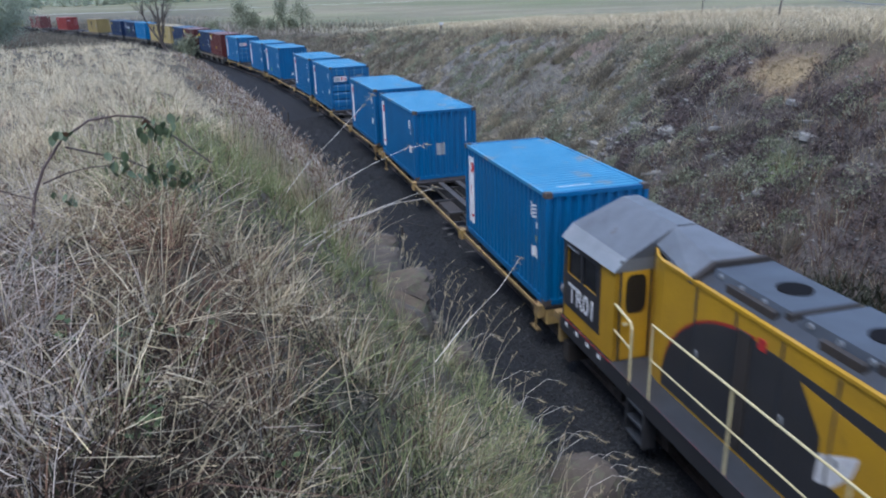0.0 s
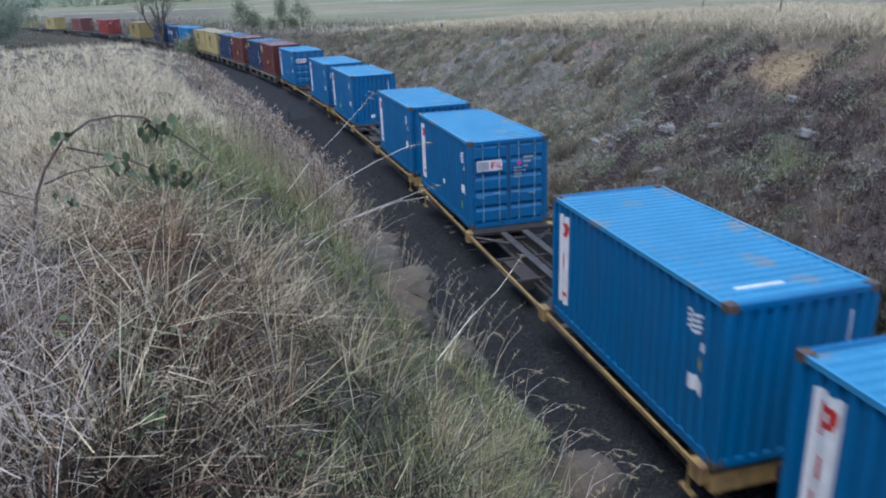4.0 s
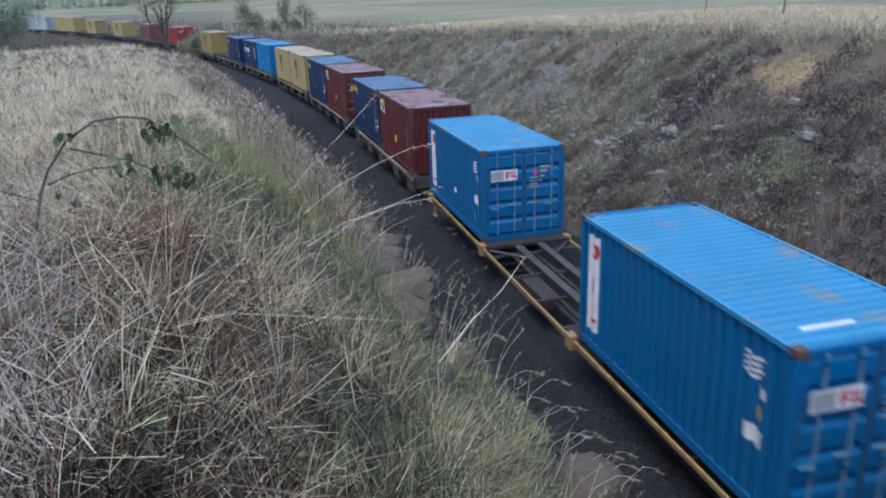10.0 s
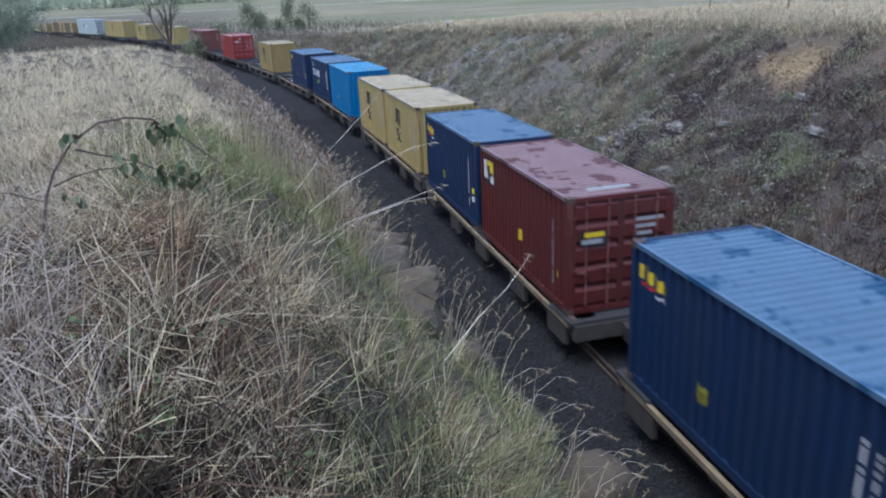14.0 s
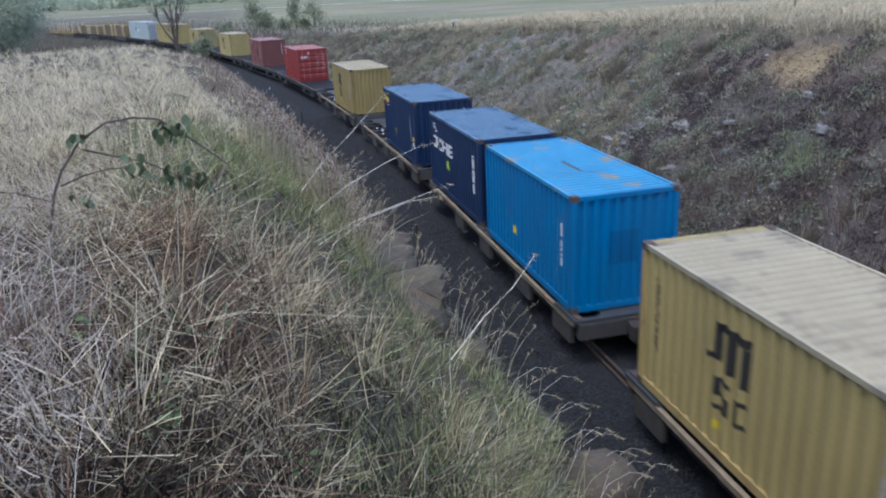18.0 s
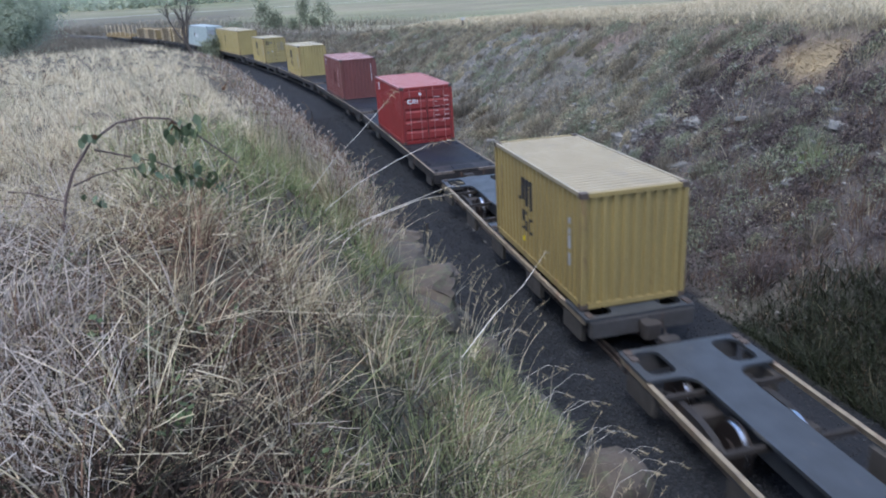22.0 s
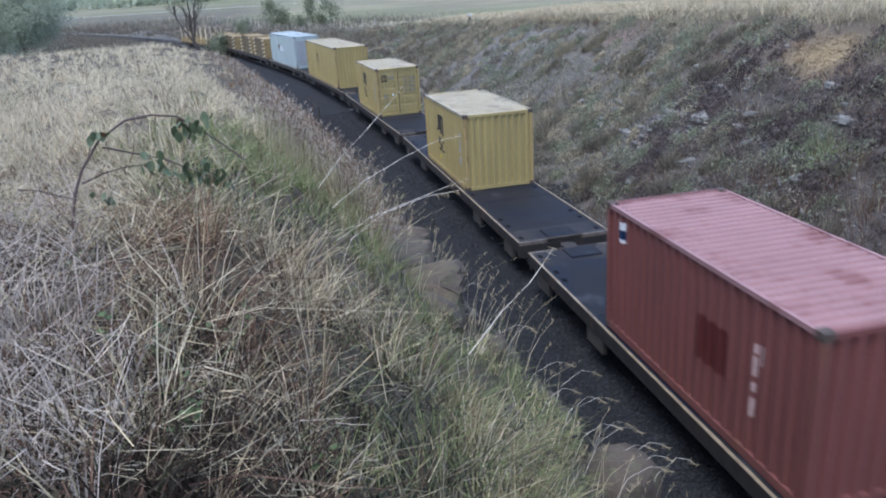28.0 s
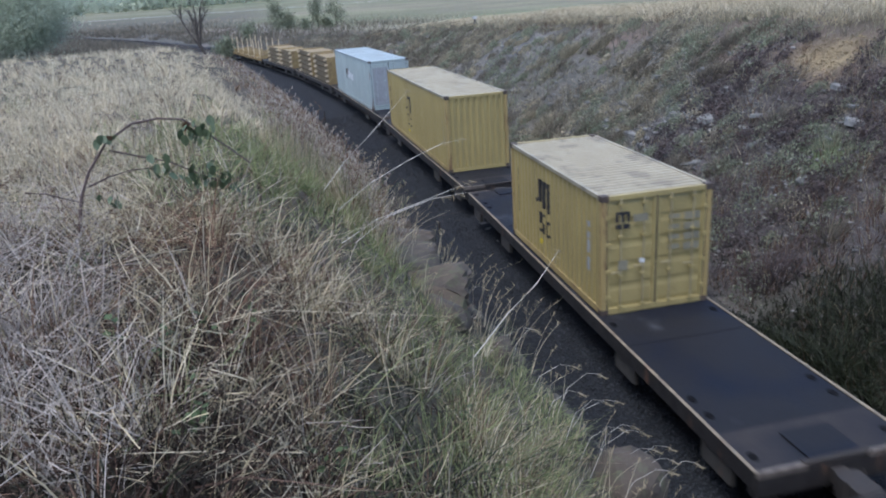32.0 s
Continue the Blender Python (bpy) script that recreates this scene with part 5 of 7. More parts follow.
    ring = [(-hw + 0.05, 3.55), (-hw + 0.05, 3.57), (-0.5, 3.68), (0.5, 3.68), (hw - 0.05, 3.57), (hw - 0.05, 3.55)]
    part("hood_roof", Build().prism(ring[::-1], hx0, hx1 + 0.06, "x"), M["loco_hood"], w, "dark sooty hood roof")
    part("roof_coaming", Build().prism([(-0.79, 3.56), (-0.79, 3.62), (-0.45, 3.83), (0.45, 3.83), (0.79, 3.62), (0.79, 3.56)][::-1], cf + 1.68, cf + 1.78, "x"), M["under"], w, "black coaming across the roof")
    for xa, xb, z1 in ((cf + 1.85, cf + 3.55, 3.77), (cf + 3.75, cf + 5.1, 3.80), (cf + 5.6, cf + 7.6, 3.77), (cf + 8.2, cf + 11.0, 3.80)):
        h = part("roof_hatch", Build().prism([(-0.56, 3.64), (-0.5, z1), (0.5, z1), (0.56, 3.64)][::-1], xa, xb, "x"), M["loco_hatch"], w, "blue-grey roof hatch")
        cx = xa + 0.62 * (xb - xa)
        # black disc on the hatch in place of a shaded opening
        part("exhaust_opening", Build().prism([(cx + 0.25 * math.cos(q), 0.05 + 0.25 * math.sin(q)) for q in np.linspace(0, 6.28, 21)[:-1]], z1, z1 + 0.012), M["socket"], h)
        part("hatch_vent", Build().box(xa + 0.5, xb - 0.15, -0.66, -0.57, 3.6, 3.72), M["under"], h)
        part("hatch_lip", Build().box(xb - 0.06, xb + 0.05, -0.55, 0.55, 3.64, z1 - 0.02), M["under"], h)
        for j in range(3):
            part("lifting_eye", Build().disc(xa + 0.2 + j * 0.5, z1 - 0.05, 0.04, -0.56, -0.53, 10), M["loco_silver"], h)
    # painted sweep of charcoal along the hood doors, with a plain star
    xa, xb = hx0 + 0.12, hx1 - 0.02
    bow = [(xa + (5.25 - xa) * (1 - math.cos(q)), 1.55 + 1.72 * math.sin(q)) for q in np.linspace(0, math.pi / 2, 16)]
    arc = [(xa, dk + 0.05), (xb, dk + 0.05), (xb, 3.05)] + bow[::-1]
    part("charcoal_sweep", Build().prism(arc, -hw - 0.006, -hw + 0.001, "y"), M["loco_dark"], w, "charcoal painted sweep")
    edge = bow + [(x, z + 0.05) for x, z in bow[::-1]]
    part("red_edge", Build().prism(edge[::-1], -hw - 0.005, -hw + 0.001, "y"), M["loco_red"], w, "dark red line along the sweep")
    part("star_shape", Build().prism([(6.18, 3.14), (6.6, 2.62), (6.62, 2.38), (6.9, 2.08), (7.45, 2.05), (8.1, 1.8), (8.0, 2.5), (8.5, 2.95), (7.45, 3.02)], -hw - 0.012, -hw - 0.007, "y"), M["loco_yellow"], w, "yellow star-like shape")
    part("pale_shape", Build().prism([(6.62, 2.40), (7.22, 2.72), (7.15, 2.42), (6.9, 2.10), (6.6, 2.0)], -hw - 0.017, -hw - 0.013, "y"), M["print"], w)
    for k in range(11):
        x = hx0 + 0.95 + 0.98 * k
        part("hood_door_seam", Build().box(x, x + 0.03, -hw - 0.02, -hw, dk + 0.1, 3.5), M["loco_hood"], w)
        part("door_latch", Build().box(x + 0.1, x + 0.16, -hw - 0.026, -hw, 2.4, 2.5), M["loco_silver"], w)
    # raised black strip stands in for the shade of a recess
    part("door_recess", Build().box(hx0 + 2.02, hx0 + 2.32, -hw - 0.028, -hw + 0.02, dk + 0.1, 3.3), M["under"], w)
    part("warning_sign", Build().box(hx0 + 2.45, hx0 + 2.6, -hw - 0.02, -hw, 3.2, 3.36), M["red_print"], w)
    # handrails
    for sy in (-1, 1):
        for z, r in ((2.72, 0.019), (2.1, 0.015)):
            part("handrail", Build().tube([(3.35, sy * 1.22, z), (Lo - 0.3, sy * 1.22, z)], r, 8), M["cream_rail"], w, "cream side handrail")
        for x in np.arange(3.35, Lo, 2.1):
            part("rail_post", Build().tube([(x, sy * 1.22, 1.3), (x, sy * 1.22, 2.73)], 0.02, 8), M["cream_rail"], w)
        part("grab_rail", Build().tube([(cf + 0.02, sy * 1.18, 2.52), (cf + 0.45, sy * 1.22, 2.5), (cf + 0.66, sy * 1.22, 2.46), (cf + 0.72, sy * 1.22, 2.36), (cf + 0.72, sy * 1.22, 1.3)], 0.026, 8), M["cream_rail"], w)
        part("grab_rail", Build().tube([(cf + 0.02, sy * 1.18, 2.02), (cf + 0.72, sy * 1.22, 1.98)], 0.018, 8), M["cream_rail"], w)
        for k in range(3):
            part("step", Build().box(cf + 0.75, cf + 1.3, *sorted((sy * 1.26, sy * 1.02)), 0.42 + 0.3 * k, 0.46 + 0.3 * k), M["loco_hood"], w)
        for x in (cf + 0.72, cf + 1.3):
            part("step_frame", Build().box(x, x + 0.04, *sorted((sy * 1.26, sy * 1.02)), 0.38, 1.2), M["loco_dark"], w)
    # number on the dark panel
    cu = bpy.data.curves.new("number", "FONT")
    cu.body, cu.size, cu.extrude, cu.align_x, cu.offset = "TR01", 0.56, 0.003, "CENTER", 0.006
    tmp = bpy.data.objects.new("tmp", cu)
    scene.collection.objects.link(tmp)
    me = bpy.data.meshes.new_from_object(tmp.evaluated_get(bpy.context.evaluated_depsgraph_get()))
    bpy.data.objects.remove(tmp)
    me.materials.clear()
    me.materials.append(M["print"])
    part("number_lettering", me, None, w, "white number on dark panel", at=pose(0.62, -1.206, 1.82, 90, 0, 0))
    part("fuel_tank", Build().box(5.2, 9.6, -1.05, 1.05, 0.35, 1.05, 0.15), M["loco_dark"], w)
    part("rear_coupler", Build().box(cr - 0.75, cr - 0.1, -0.16, 0.16, 0.78, 1.05, 0.04), M["under"], w)
    part("rear_beam", Build().box(cr - 0.2, cr - 0.1, -1.22, 1.22, 0.7, dk), M["rail_yellow"], w)
    part("cab_plough", Build().box(cr - 0.1, cr + 0.2, -1.15, 1.15, 0.35, 0.75, 0.03), M["under"], w)
    for xb in (2.7, 12.3):
        bogie(w, xb)
    return w


# ---- the train: each vehicle and its place along the train ----
MOVING = []
for mid_a, mid_b in ((154.3, 173.1), (134.75, 153.1), (114.7, 133.5), (94.45, 113.1)):
    MOVING.append((open_wagon(mid_b - mid_a - 0.1), (mid_a + mid_b) / 2, 0.0, mid_b - mid_a))
for a, b_ in ((78.9, 92.15), (63.5, 76.9), (49.6, 63.0), (33.85, 47.45), (18.5, 32.1), (3.85, 17.1)):
    MOVING.append((spine_wagon(b_ - a), (a + b_) / 2, 0.0, b_ - a))
for a, b_ in ((-13.6, 2.75), (-30.9, -14.5), (-48.5, -31.8), (-65.75, -49.4), (-83.0, -66.6), (-100.4, -83.9), (-117.7, -101.2), (-135.0, -118.6)):
    MOVING.append((deck_wagon(b_ - a), (a + b_) / 2, 0.0, b_ - a))
MOVING.append((deck_wagon(16.4, True), -144.1, 0.0, 16.4))
LOADS = (("blue", 1, 166.95), ("blue", 2, 154.38), ("blue", 3, 147.02), ("blue", 4, 134.82), ("blue", 5, 127.37), ("blue", 6, 114.77), ("blue", 7, 106.97), ("blue", 8, 94.54),
         ("maroon", 9, 85.71), ("navy", 10, 79.26), ("maroon", 11, 70.47), ("navy", 12, 63.95), ("yellow", 13, 56.5), ("yellow", 14, 50.0), ("sky", 15, 41.0), ("navy_logo", 16, 34.27), ("navy", 17, 25.65),
         ("ochre", 18, 10.57), ("red", 19, -9.22), ("dusty", 20, -26.36), ("yellow", 21, -43.56), ("yellow", 22, -60.98), ("yellow_tall", 23, -81.09), ("white", 24, -98.86))
for kind, n, back in LOADS:
    c, long_ = make_container(kind, n)
    MOVING.append((c, back + long_ / 2, 1.16, long_))
for a in (-105.4, -112.7, -122.3, -128.6):
    MOVING.append((rack_stack(5 if a > -120 else 4), a, 1.16, 6.1))
MOVING.append((locomotive(), 174.25, 0.0, 0.0))

TRAVEL = (-187.22, -180.83, -174.29, -167.61, -160.91, -154.22, -147.49, -140.80, -133.78, -126.68, -119.56, -112.30, -104.87, -97.38, -90.03, -82.69, -75.47, -68.19, -60.62, -52.97, -45.28, -37.76, -30.25, -22.73, -15.24, -7.90, -0.70, 6.47, 13.60, 20.66, 27.63, 34.59, 41.65)


def train_pose(a, up, long_, shift):
    """On the chord between two points of the track, as a vehicle stands on its bogies."""
    if long_ == 0:
        s0, s1 = a + 2.7 + shift, a + 12.3 + shift
        back = -2.7
    else:
        s0, s1 = a - 0.35 * long_ + shift, a + 0.35 * long_ + shift
        back = 0.35 * long_
    p0, p1 = track(s0), track(s1)
    d = Vector((p1[0] - p0[0], p1[1] - p0[1], p1[2] - p0[2]))
    u = d.normalized()
    o = Vector(p0[:3]) + u * back
    return pose(o.x, o.y, o.z + up, 0, -math.degrees(math.asin(u.z)), math.degrees(math.atan2(u.y, u.x)))


def motions():
    for ob, a, up, long_ in MOVING:
        walk(ob, [(float(t), train_pose(a, up, long_, s)) for t, s in enumerate(TRAVEL)])
    ticks = np.arange(0, 961, 2) / 30.0
    rolled = np.degrees(np.interp(ticks, np.arange(33.0), TRAVEL) / 0.42)
    for wheel, x in WHEELS:
        walk(wheel, [(t, pose(x, 0, 0.62, 0, turn, 0)) for t, turn in zip(ticks, rolled)])


# ---- trackside: sleepers, ballast stones, rocks ----
def tie_row():
    me = Build().prism([(-1.0, -0.03), (1.0, -0.03), (1.0, 0.035), (0.95, 0.055), (-0.95, 0.055), (-1.0, 0.035)], -0.11, 0.11, "x").mesh("sleeper", M["sleeper"])
    base = thing("track_sleepers", "row of weathered concrete sleepers bedded in dark ballast", "sleepers", kind="structure")
    for k in range(160):
        x, y, z, p = track(18 - 0.68 * k)
        part("sleeper", me, None, base, at=pose(float(x), float(y), float(z) - 0.065, 0, 0, math.degrees(p)))


tie_row()


def rock_mesh(name, seed, mat, flat=0.7, sub=2, deep=0.45):
    r = random.Random(seed)
    bm = bmesh.new()
    bmesh.ops.create_icosphere(bm, subdivisions=sub, radius=1.0)
    cuts = [(Vector((r.gauss(0, 1), r.gauss(0, 1), r.gauss(0, 1))).normalized(), r.uniform(deep, deep + 0.4)) for _ in range(9)]
    off = Vector((seed * 3.1, seed * 1.7, 0))
    for v in bm.verts:
        p = v.co.copy()
        for nrm, d in cuts:
            over = p.dot(nrm) - d
            if over > 0:
                p -= nrm * over * 0.92
        p *= 1 + 0.10 * noise.noise(p * 2.3 + off) + 0.05 * noise.noise(p * 6 + off)
        p.z *= flat
        v.co = p
    me = bpy.data.meshes.new(name)
    bm.to_mesh(me)
    bm.free()
    me.materials.append(mat)
    return me


def slab_mesh(seed):
    """A broken flat slab with chipped edges."""
    r = random.Random(seed)
    n = r.randint(5, 7)
    ring = [(math.cos(6.2832 * (k + r.uniform(-0.3, 0.3)) / n), math.sin(6.2832 * (k + r.uniform(-0.3, 0.3)) / n)) for k in range(n)]
    b, v = Build(), []
    for z, g in ((-0.30, 1.0), (0.12, 1.02), (0.22, 0.9), (0.27, 0.45)):
        v += [(x * g * r.uniform(0.92, 1.05), y * g * r.uniform(0.92, 1.05), z + r.uniform(-0.04, 0.04)) for x, y in ring]
    f = [(j * n + i, j * n + (i + 1) % n, (j + 1) * n + (i + 1) % n, (j + 1) * n + i) for j in range(3) for i in range(n)]
    return b.poly(v, f + [tuple(range(3 * n, 4 * n))]).mesh("rock", M["rock"])


ROCKS = [slab_mesh(k + 40) for k in range(9)]
ROUND = rock_mesh("boulder", 57, M["sandstone"], 0.85, 3, 0.8)
SANDS = [rock_mesh("boulder", 20 + k, M["sandstone"], 0.8, 3, 0.26) for k in range(6)]


def place_rock(me, x, y, size, sink, label, group, r):
    z = float(ground_z(x, y)[0])
    ob = new("rock", me)
    ob.matrix_basis = pose(x, y, z + size * sink, r.uniform(-14, 14), r.uniform(-14, 14), r.uniform(0, 360)) @ Matrix.Diagonal((size * r.uniform(0.8, 1.4), size * r.uniform(0.7, 1.1), size * r.uniform(0.8, 1.1), 1))
    return tagged(ob, label, "rock", group)


def block_mesh(seed):
    """A squarish weathered block with rounded, chipped edges."""
    r = random.Random(seed)
    bm = bmesh.new()
    bmesh.ops.create_cube(bm, size=2.0)
    bmesh.ops.subdivide_edges(bm, edges=bm.edges[:], cuts=5, use_grid_fill=True)
    off = Vector((seed * 2.3, seed * 0.7, 1.1))
    cut = [(Vector((r.gauss(0, 1), r.gauss(0, 1), r.gauss(0, 0.7))).normalized(), r.uniform(0.85, 1.15)) for _ in range(5)]
    for v in bm.verts:
        p = v.co.copy()
        k = (abs(p.x) ** 7 + abs(p.y) ** 7 + abs(p.z) ** 7) ** (1 / 7)
        p /= k
        for nrm, d in cut:
            over = p.dot(nrm) - d
            if over > 0:
                p -= nrm * over
        p += Vector((noise.noise(p * 1.1 + off), noise.noise(p * 1.1 - off), noise.noise(p * 1.3 + off))) * 0.16
        p *= 1 + 0.05 * noise.noise(p * 5 + off)
        p.x *= 1 + 0.12 * p.z
        v.co = (p.x, p.y, 0.62 * p.z)
    me = bpy.data.meshes.new("boulder")
    bm.to_mesh(me)
    bm.free()
    me.materials.append(M["sandstone"])
    return me


BLOCKS = [block_mesh(70 + k) for k in range(5)]
BOULDERS = ((-18.3, -5.0, 0.5), (-16.6, -4.95, 0.5), (-15.1, -5.25, 0.48), (-13.7, -5.32, 0.5), (-12.5, -5.55, 0.54), (-11.5, -5.42, 0.5), (-10.7, -5.55, 0.46), (-9.9, -5.42, 0.46), (-9.2, -5.3, 0.4), (-8.7, -5.35, 0.34), (-10.2, -5.0, 0.40), (-11.4, -4.9, 0.42), (-12.8, -4.8, 0.42),
            (-10.6, -4.3, 0.36), (-9.3, -4.7, 0.34), (-7.45, -3.40, 0.61))


def clear_of_rock(x, y):
    """False on the boulders, just beside them and towards the camera, to keep them in its view."""
    ok = np.ones(len(x), bool)
    for bx, by, size in BOULDERS:
        # direction from the boulder to the camera
        up = Vector((-bx, EYE[1] - by)).normalized()
        t = np.clip((x - bx) * up.x + (y - by) * up.y, 0, 0.5 if size > 0.4 and bx < -9.5 else 0.1)
        ok &= np.hypot(x - bx - t * up.x, y - by - t * up.y) > 0.8 * size + 0.03
    return ok


def rocks():
    r = random.Random(11)
    for x, y, size in BOULDERS:
        place_rock(ROUND if x > -7.5 and size > 0.6 else r.choice(BLOCKS if size > 0.4 and x < -8.8 else SANDS), x, y, size if size > 0.4 else 1.35 * size, 0.08 if x < -8.8 else 0.25, "weathered brown sandstone boulder in the grassy bank", "boulders along the near bank", r)
    for k in range(290):
        if k < 215:
            s, q = r.triangular(-38, -17, -25), r.triangular(0.08, 0.8, 0.4)
        else:
            s, q = r.uniform(-66, -20), r.uniform(0.03, 0.85)
        l = 3.4 + (float(crest(s)[0]) - 4.0) * q
        x, y, z, p = track(s, l)
        if math.hypot(float(x) + 22.8, float(y) - 11) < 2.2:
            continue
        place_rock(r.choice(ROCKS), float(x), float(y), 0.09 + 0.28 * r.random() ** 2.2, -0.10, "pale grey lichen-spotted rock on the bank", "rocks on the far bank", r)
    place_rock(rock_mesh("rock", 91, M["rock"], 0.6, 2, 0.5), -24.57, 7.62, 0.45, 0.05, "broad pale grey rock on the bank", "rocks on the far bank", r)
    place_rock(rock_mesh("rock", 92, M["rock"], 0.6, 2, 0.5), -17.66, 6.59, 0.28, 0.05, "pale grey lichen-spotted rock on the bank", "rocks on the far bank", r)


rocks()


def scatter_stones(name, x, y, size, mat, label):
    """Many small angular stones in one mesh."""
    rs = np.random.default_rng(5)
    z = ground_z(x, y)
    n = len(x)
    oct_ = np.array([(1, 0, 0), (-1, 0, 0), (0, 1, 0), (0, -1, 0), (0, 0, 1), (0, 0, -1)], float)
    f = np.array([(0, 2, 4), (2, 1, 4), (1, 3, 4), (3, 0, 4), (2, 0, 5), (1, 2, 5), (3, 1, 5), (0, 3, 5)])
    v = oct_[None] * rs.uniform(0.5, 1.2, (n, 6, 1)) * size[:, None, None]
    a = rs.uniform(0, 6.28, n)
    c, s = np.cos(a)[:, None], np.sin(a)[:, None]
    tilt = rs.uniform(-0.6, 0.6, (n, 1))
    X, Y, Z = v[..., 0] * c - v[..., 1] * s, v[..., 0] * s + v[..., 1] * c, v[..., 2] * (0.75 if name == "ballast_stones" else 0.4)
    Z = Z + X * tilt
    V = np.stack([X + x[:, None], Y + y[:, None], Z + z[:, None] + 0.25 * size[:, None]], -1).reshape(-1, 3)
    F = (f[None] + 6 * np.arange(n)[:, None, None]).reshape(-1, 3)
    return tagged(new(name, mesh_np(name, V, F, mat)), label, "stones", kind="stuff")


_r = np.random.default_rng(8)
_s = -8 - 44 * _r.random(34000) ** 1.5
_l = np.where(_r.random(34000) < 0.8, _r.uniform(-4.2, -0.9, 34000), _r.uniform(-0.9, 3.0, 34000))
_bx, _by, _bz, _bp = track(_s, _l)
scatter_stones("ballast_stones", _bx, _by, _r.uniform(0.018, 0.045, 34000), M["stone"], "loose dark grey ballast stones beside the track")
_s = np.where(_r.random(9000) < 0.6, -26 + 5.5 * _r.normal(size=9000), -60 + 50 * _r.random(9000))
_q = np.clip(0.05 + 0.8 * _r.random(9000), 0, 1)
_co = crest(_s)[0]
_bx, _by, _bz, _bp = track(_s, 3.3 + (_co - 3.6) * _q)
_ok = bank_cover(_bx, _by, _s, _q)[:, 0] < 0.3
_bx, _by = _bx[_ok], _by[_ok]
scatter_stones("bank_rubble", _bx, _by, 0.03 + 0.10 * _r.random(len(_bx)) ** 2.5, M["rubble"], "pale rubble strewn over the far bank")

_n = 1400
_bx, _by = -22.8 + 1.5 * _r.normal(size=_n), 11.0 + 0.8 * _r.normal(size=_n)
_sl, _ll = along(_bx, _by)
_ok = bank_cover(_bx, _by, _sl, (_ll - 3.2) / (crest(_sl)[0] - 3.4))[:, 0] > 0.25
scatter_stones("ochre_clods", _bx[_ok], _by[_ok], 0.015 + 0.06 * _r.random(int(_ok.sum())) ** 2, M["ochre_soil"], "clods of ochre soil slipped down the bank")


# ---- grass, in ribbons ----
def blades(name, p, h, w, lean, mat, label, seg=3, droop=1.6, face=None):
    """p (n, 3) roots, h heights, w widths, lean (n, 2) sideways reach at the tip as a share of the height."""
    n = len(p)
    rs = np.random.default_rng(n)
    a = rs.uniform(0, 6.28, n) if face is None else face
    side = np.stack([np.cos(a), np.sin(a), np.zeros(n)], -1)
    V = np.empty((n, seg + 1, 2, 3))
    reach = np.hypot(lean[:, 0], lean[:, 1])
    for k in range(seg + 1):
        t = k / seg
        c = p.copy()
        c[:, :2] += lean * (h * t ** droop)[:, None]
        c[:, 2] += h * t * (1 - 0.38 * np.minimum(reach, 1.6) * t)
        half = (w * (1 - 0.8 * t) / 2)[:, None] * side
        V[:, k, 0], V[:, k, 1] = c - half, c + half
    base = (2 * (seg + 1)) * np.arange(n)[:, None, None]
    q = np.array([[2 * k, 2 * k + 1, 2 * k + 3, 2 * k + 2] for k in range(seg)])[None]
    me = mesh_np(name, V.reshape(-1, 3), (base + q).reshape(-1, 4), mat)
    return tagged(new(name, me), label, "grass", kind="stuff")


def fan(n, r0, r1, a0, a1, seed, power=1.0):
    """Points before the camera, denser near it."""
    rs = np.random.default_rng(seed)
    r = r0 * (r1 / r0) ** (rs.random(n) ** power)
    a = np.radians(rs.uniform(a0, a1, n))
    return -r * np.cos(a), EYE[1] + r * np.sin(a), rs


KINDS = (("straw_grass", "straw", "dry straw-coloured grass, tangled and leaning"), ("bleached_grass", "pale", "bleached flattened grass stalks"), ("green_grass", "green", "green grass tufts among the straw"), ("dead_stems", "dead", "brown dead bracken stems in the grass"), ("mauve_stalks", "mauve", "mauve-grey bleached stalks in the grass"), ("bracken", "bracken", "rusty brown dead bracken in the grass"))


def bearing(x, y):
    """Degrees round from straight along the track, and metres, from the camera; grass zones use it to fit its view."""
    return np.degrees(np.arctan2(y - EYE[1], -x)), np.hypot(x, y - EYE[1])


def greenness(x, y, s, l):
    """Where the bank is green: a belt above the lip near the camera and scattered patches."""
    a, r = bearing(x, y)
    belt = np.maximum(ease((a + 17) / 12) * ease((r - 3.8) / 1.4), 0.9 * ease((a + 4) / 8)) * ease((12.5 - r) / 6)
    return 0.98 * belt + 0.5 * rough(x * 1.5, y * 1.5, 0, 1.6) + 0.55 * rough(x * 3.1 + 5, y * 3.1, 0.6, 3) - 0.42


def bleaching(x, y):
    """Where old stalks have bleached to a pale mauve grey."""
    a, r = bearing(x, y)
    return 1.2 * ease((-13 - a) / 5) * ease((6.2 - r) / 1.5) + 0.45 * ease((6 - abs(a - 1)) / 4) * ease((4.1 - r) / 0.8) + 0.5 * rough(x * 2.7 + 1, y * 2.7, 0.4, 3)


def browning(x, y):
    """Where dead brown bracken gathers."""
    return 1.25 * np.exp(-(((x + 3.5) / 0.8) ** 2 + ((y + 7.42 - 0.35 * (x + 3.5)) / 0.26) ** 2)) + 0.42 * rough(x * 1.6 + 7, y * 1.6, 0.3, 2.0) + 0.38 * rough(x * 4 + 2, y * 4, 0.6, 4)


def laid(P, h, w, lean, kind, seg, droop=1.6, kinds=KINDS):
    for k, (nm, mat, what) in enumerate(kinds):
        m = kind == k
        if m.sum() > 10:
            blades(nm, P[m], h[m], w[m], lean[m], M[mat], what, seg, droop)


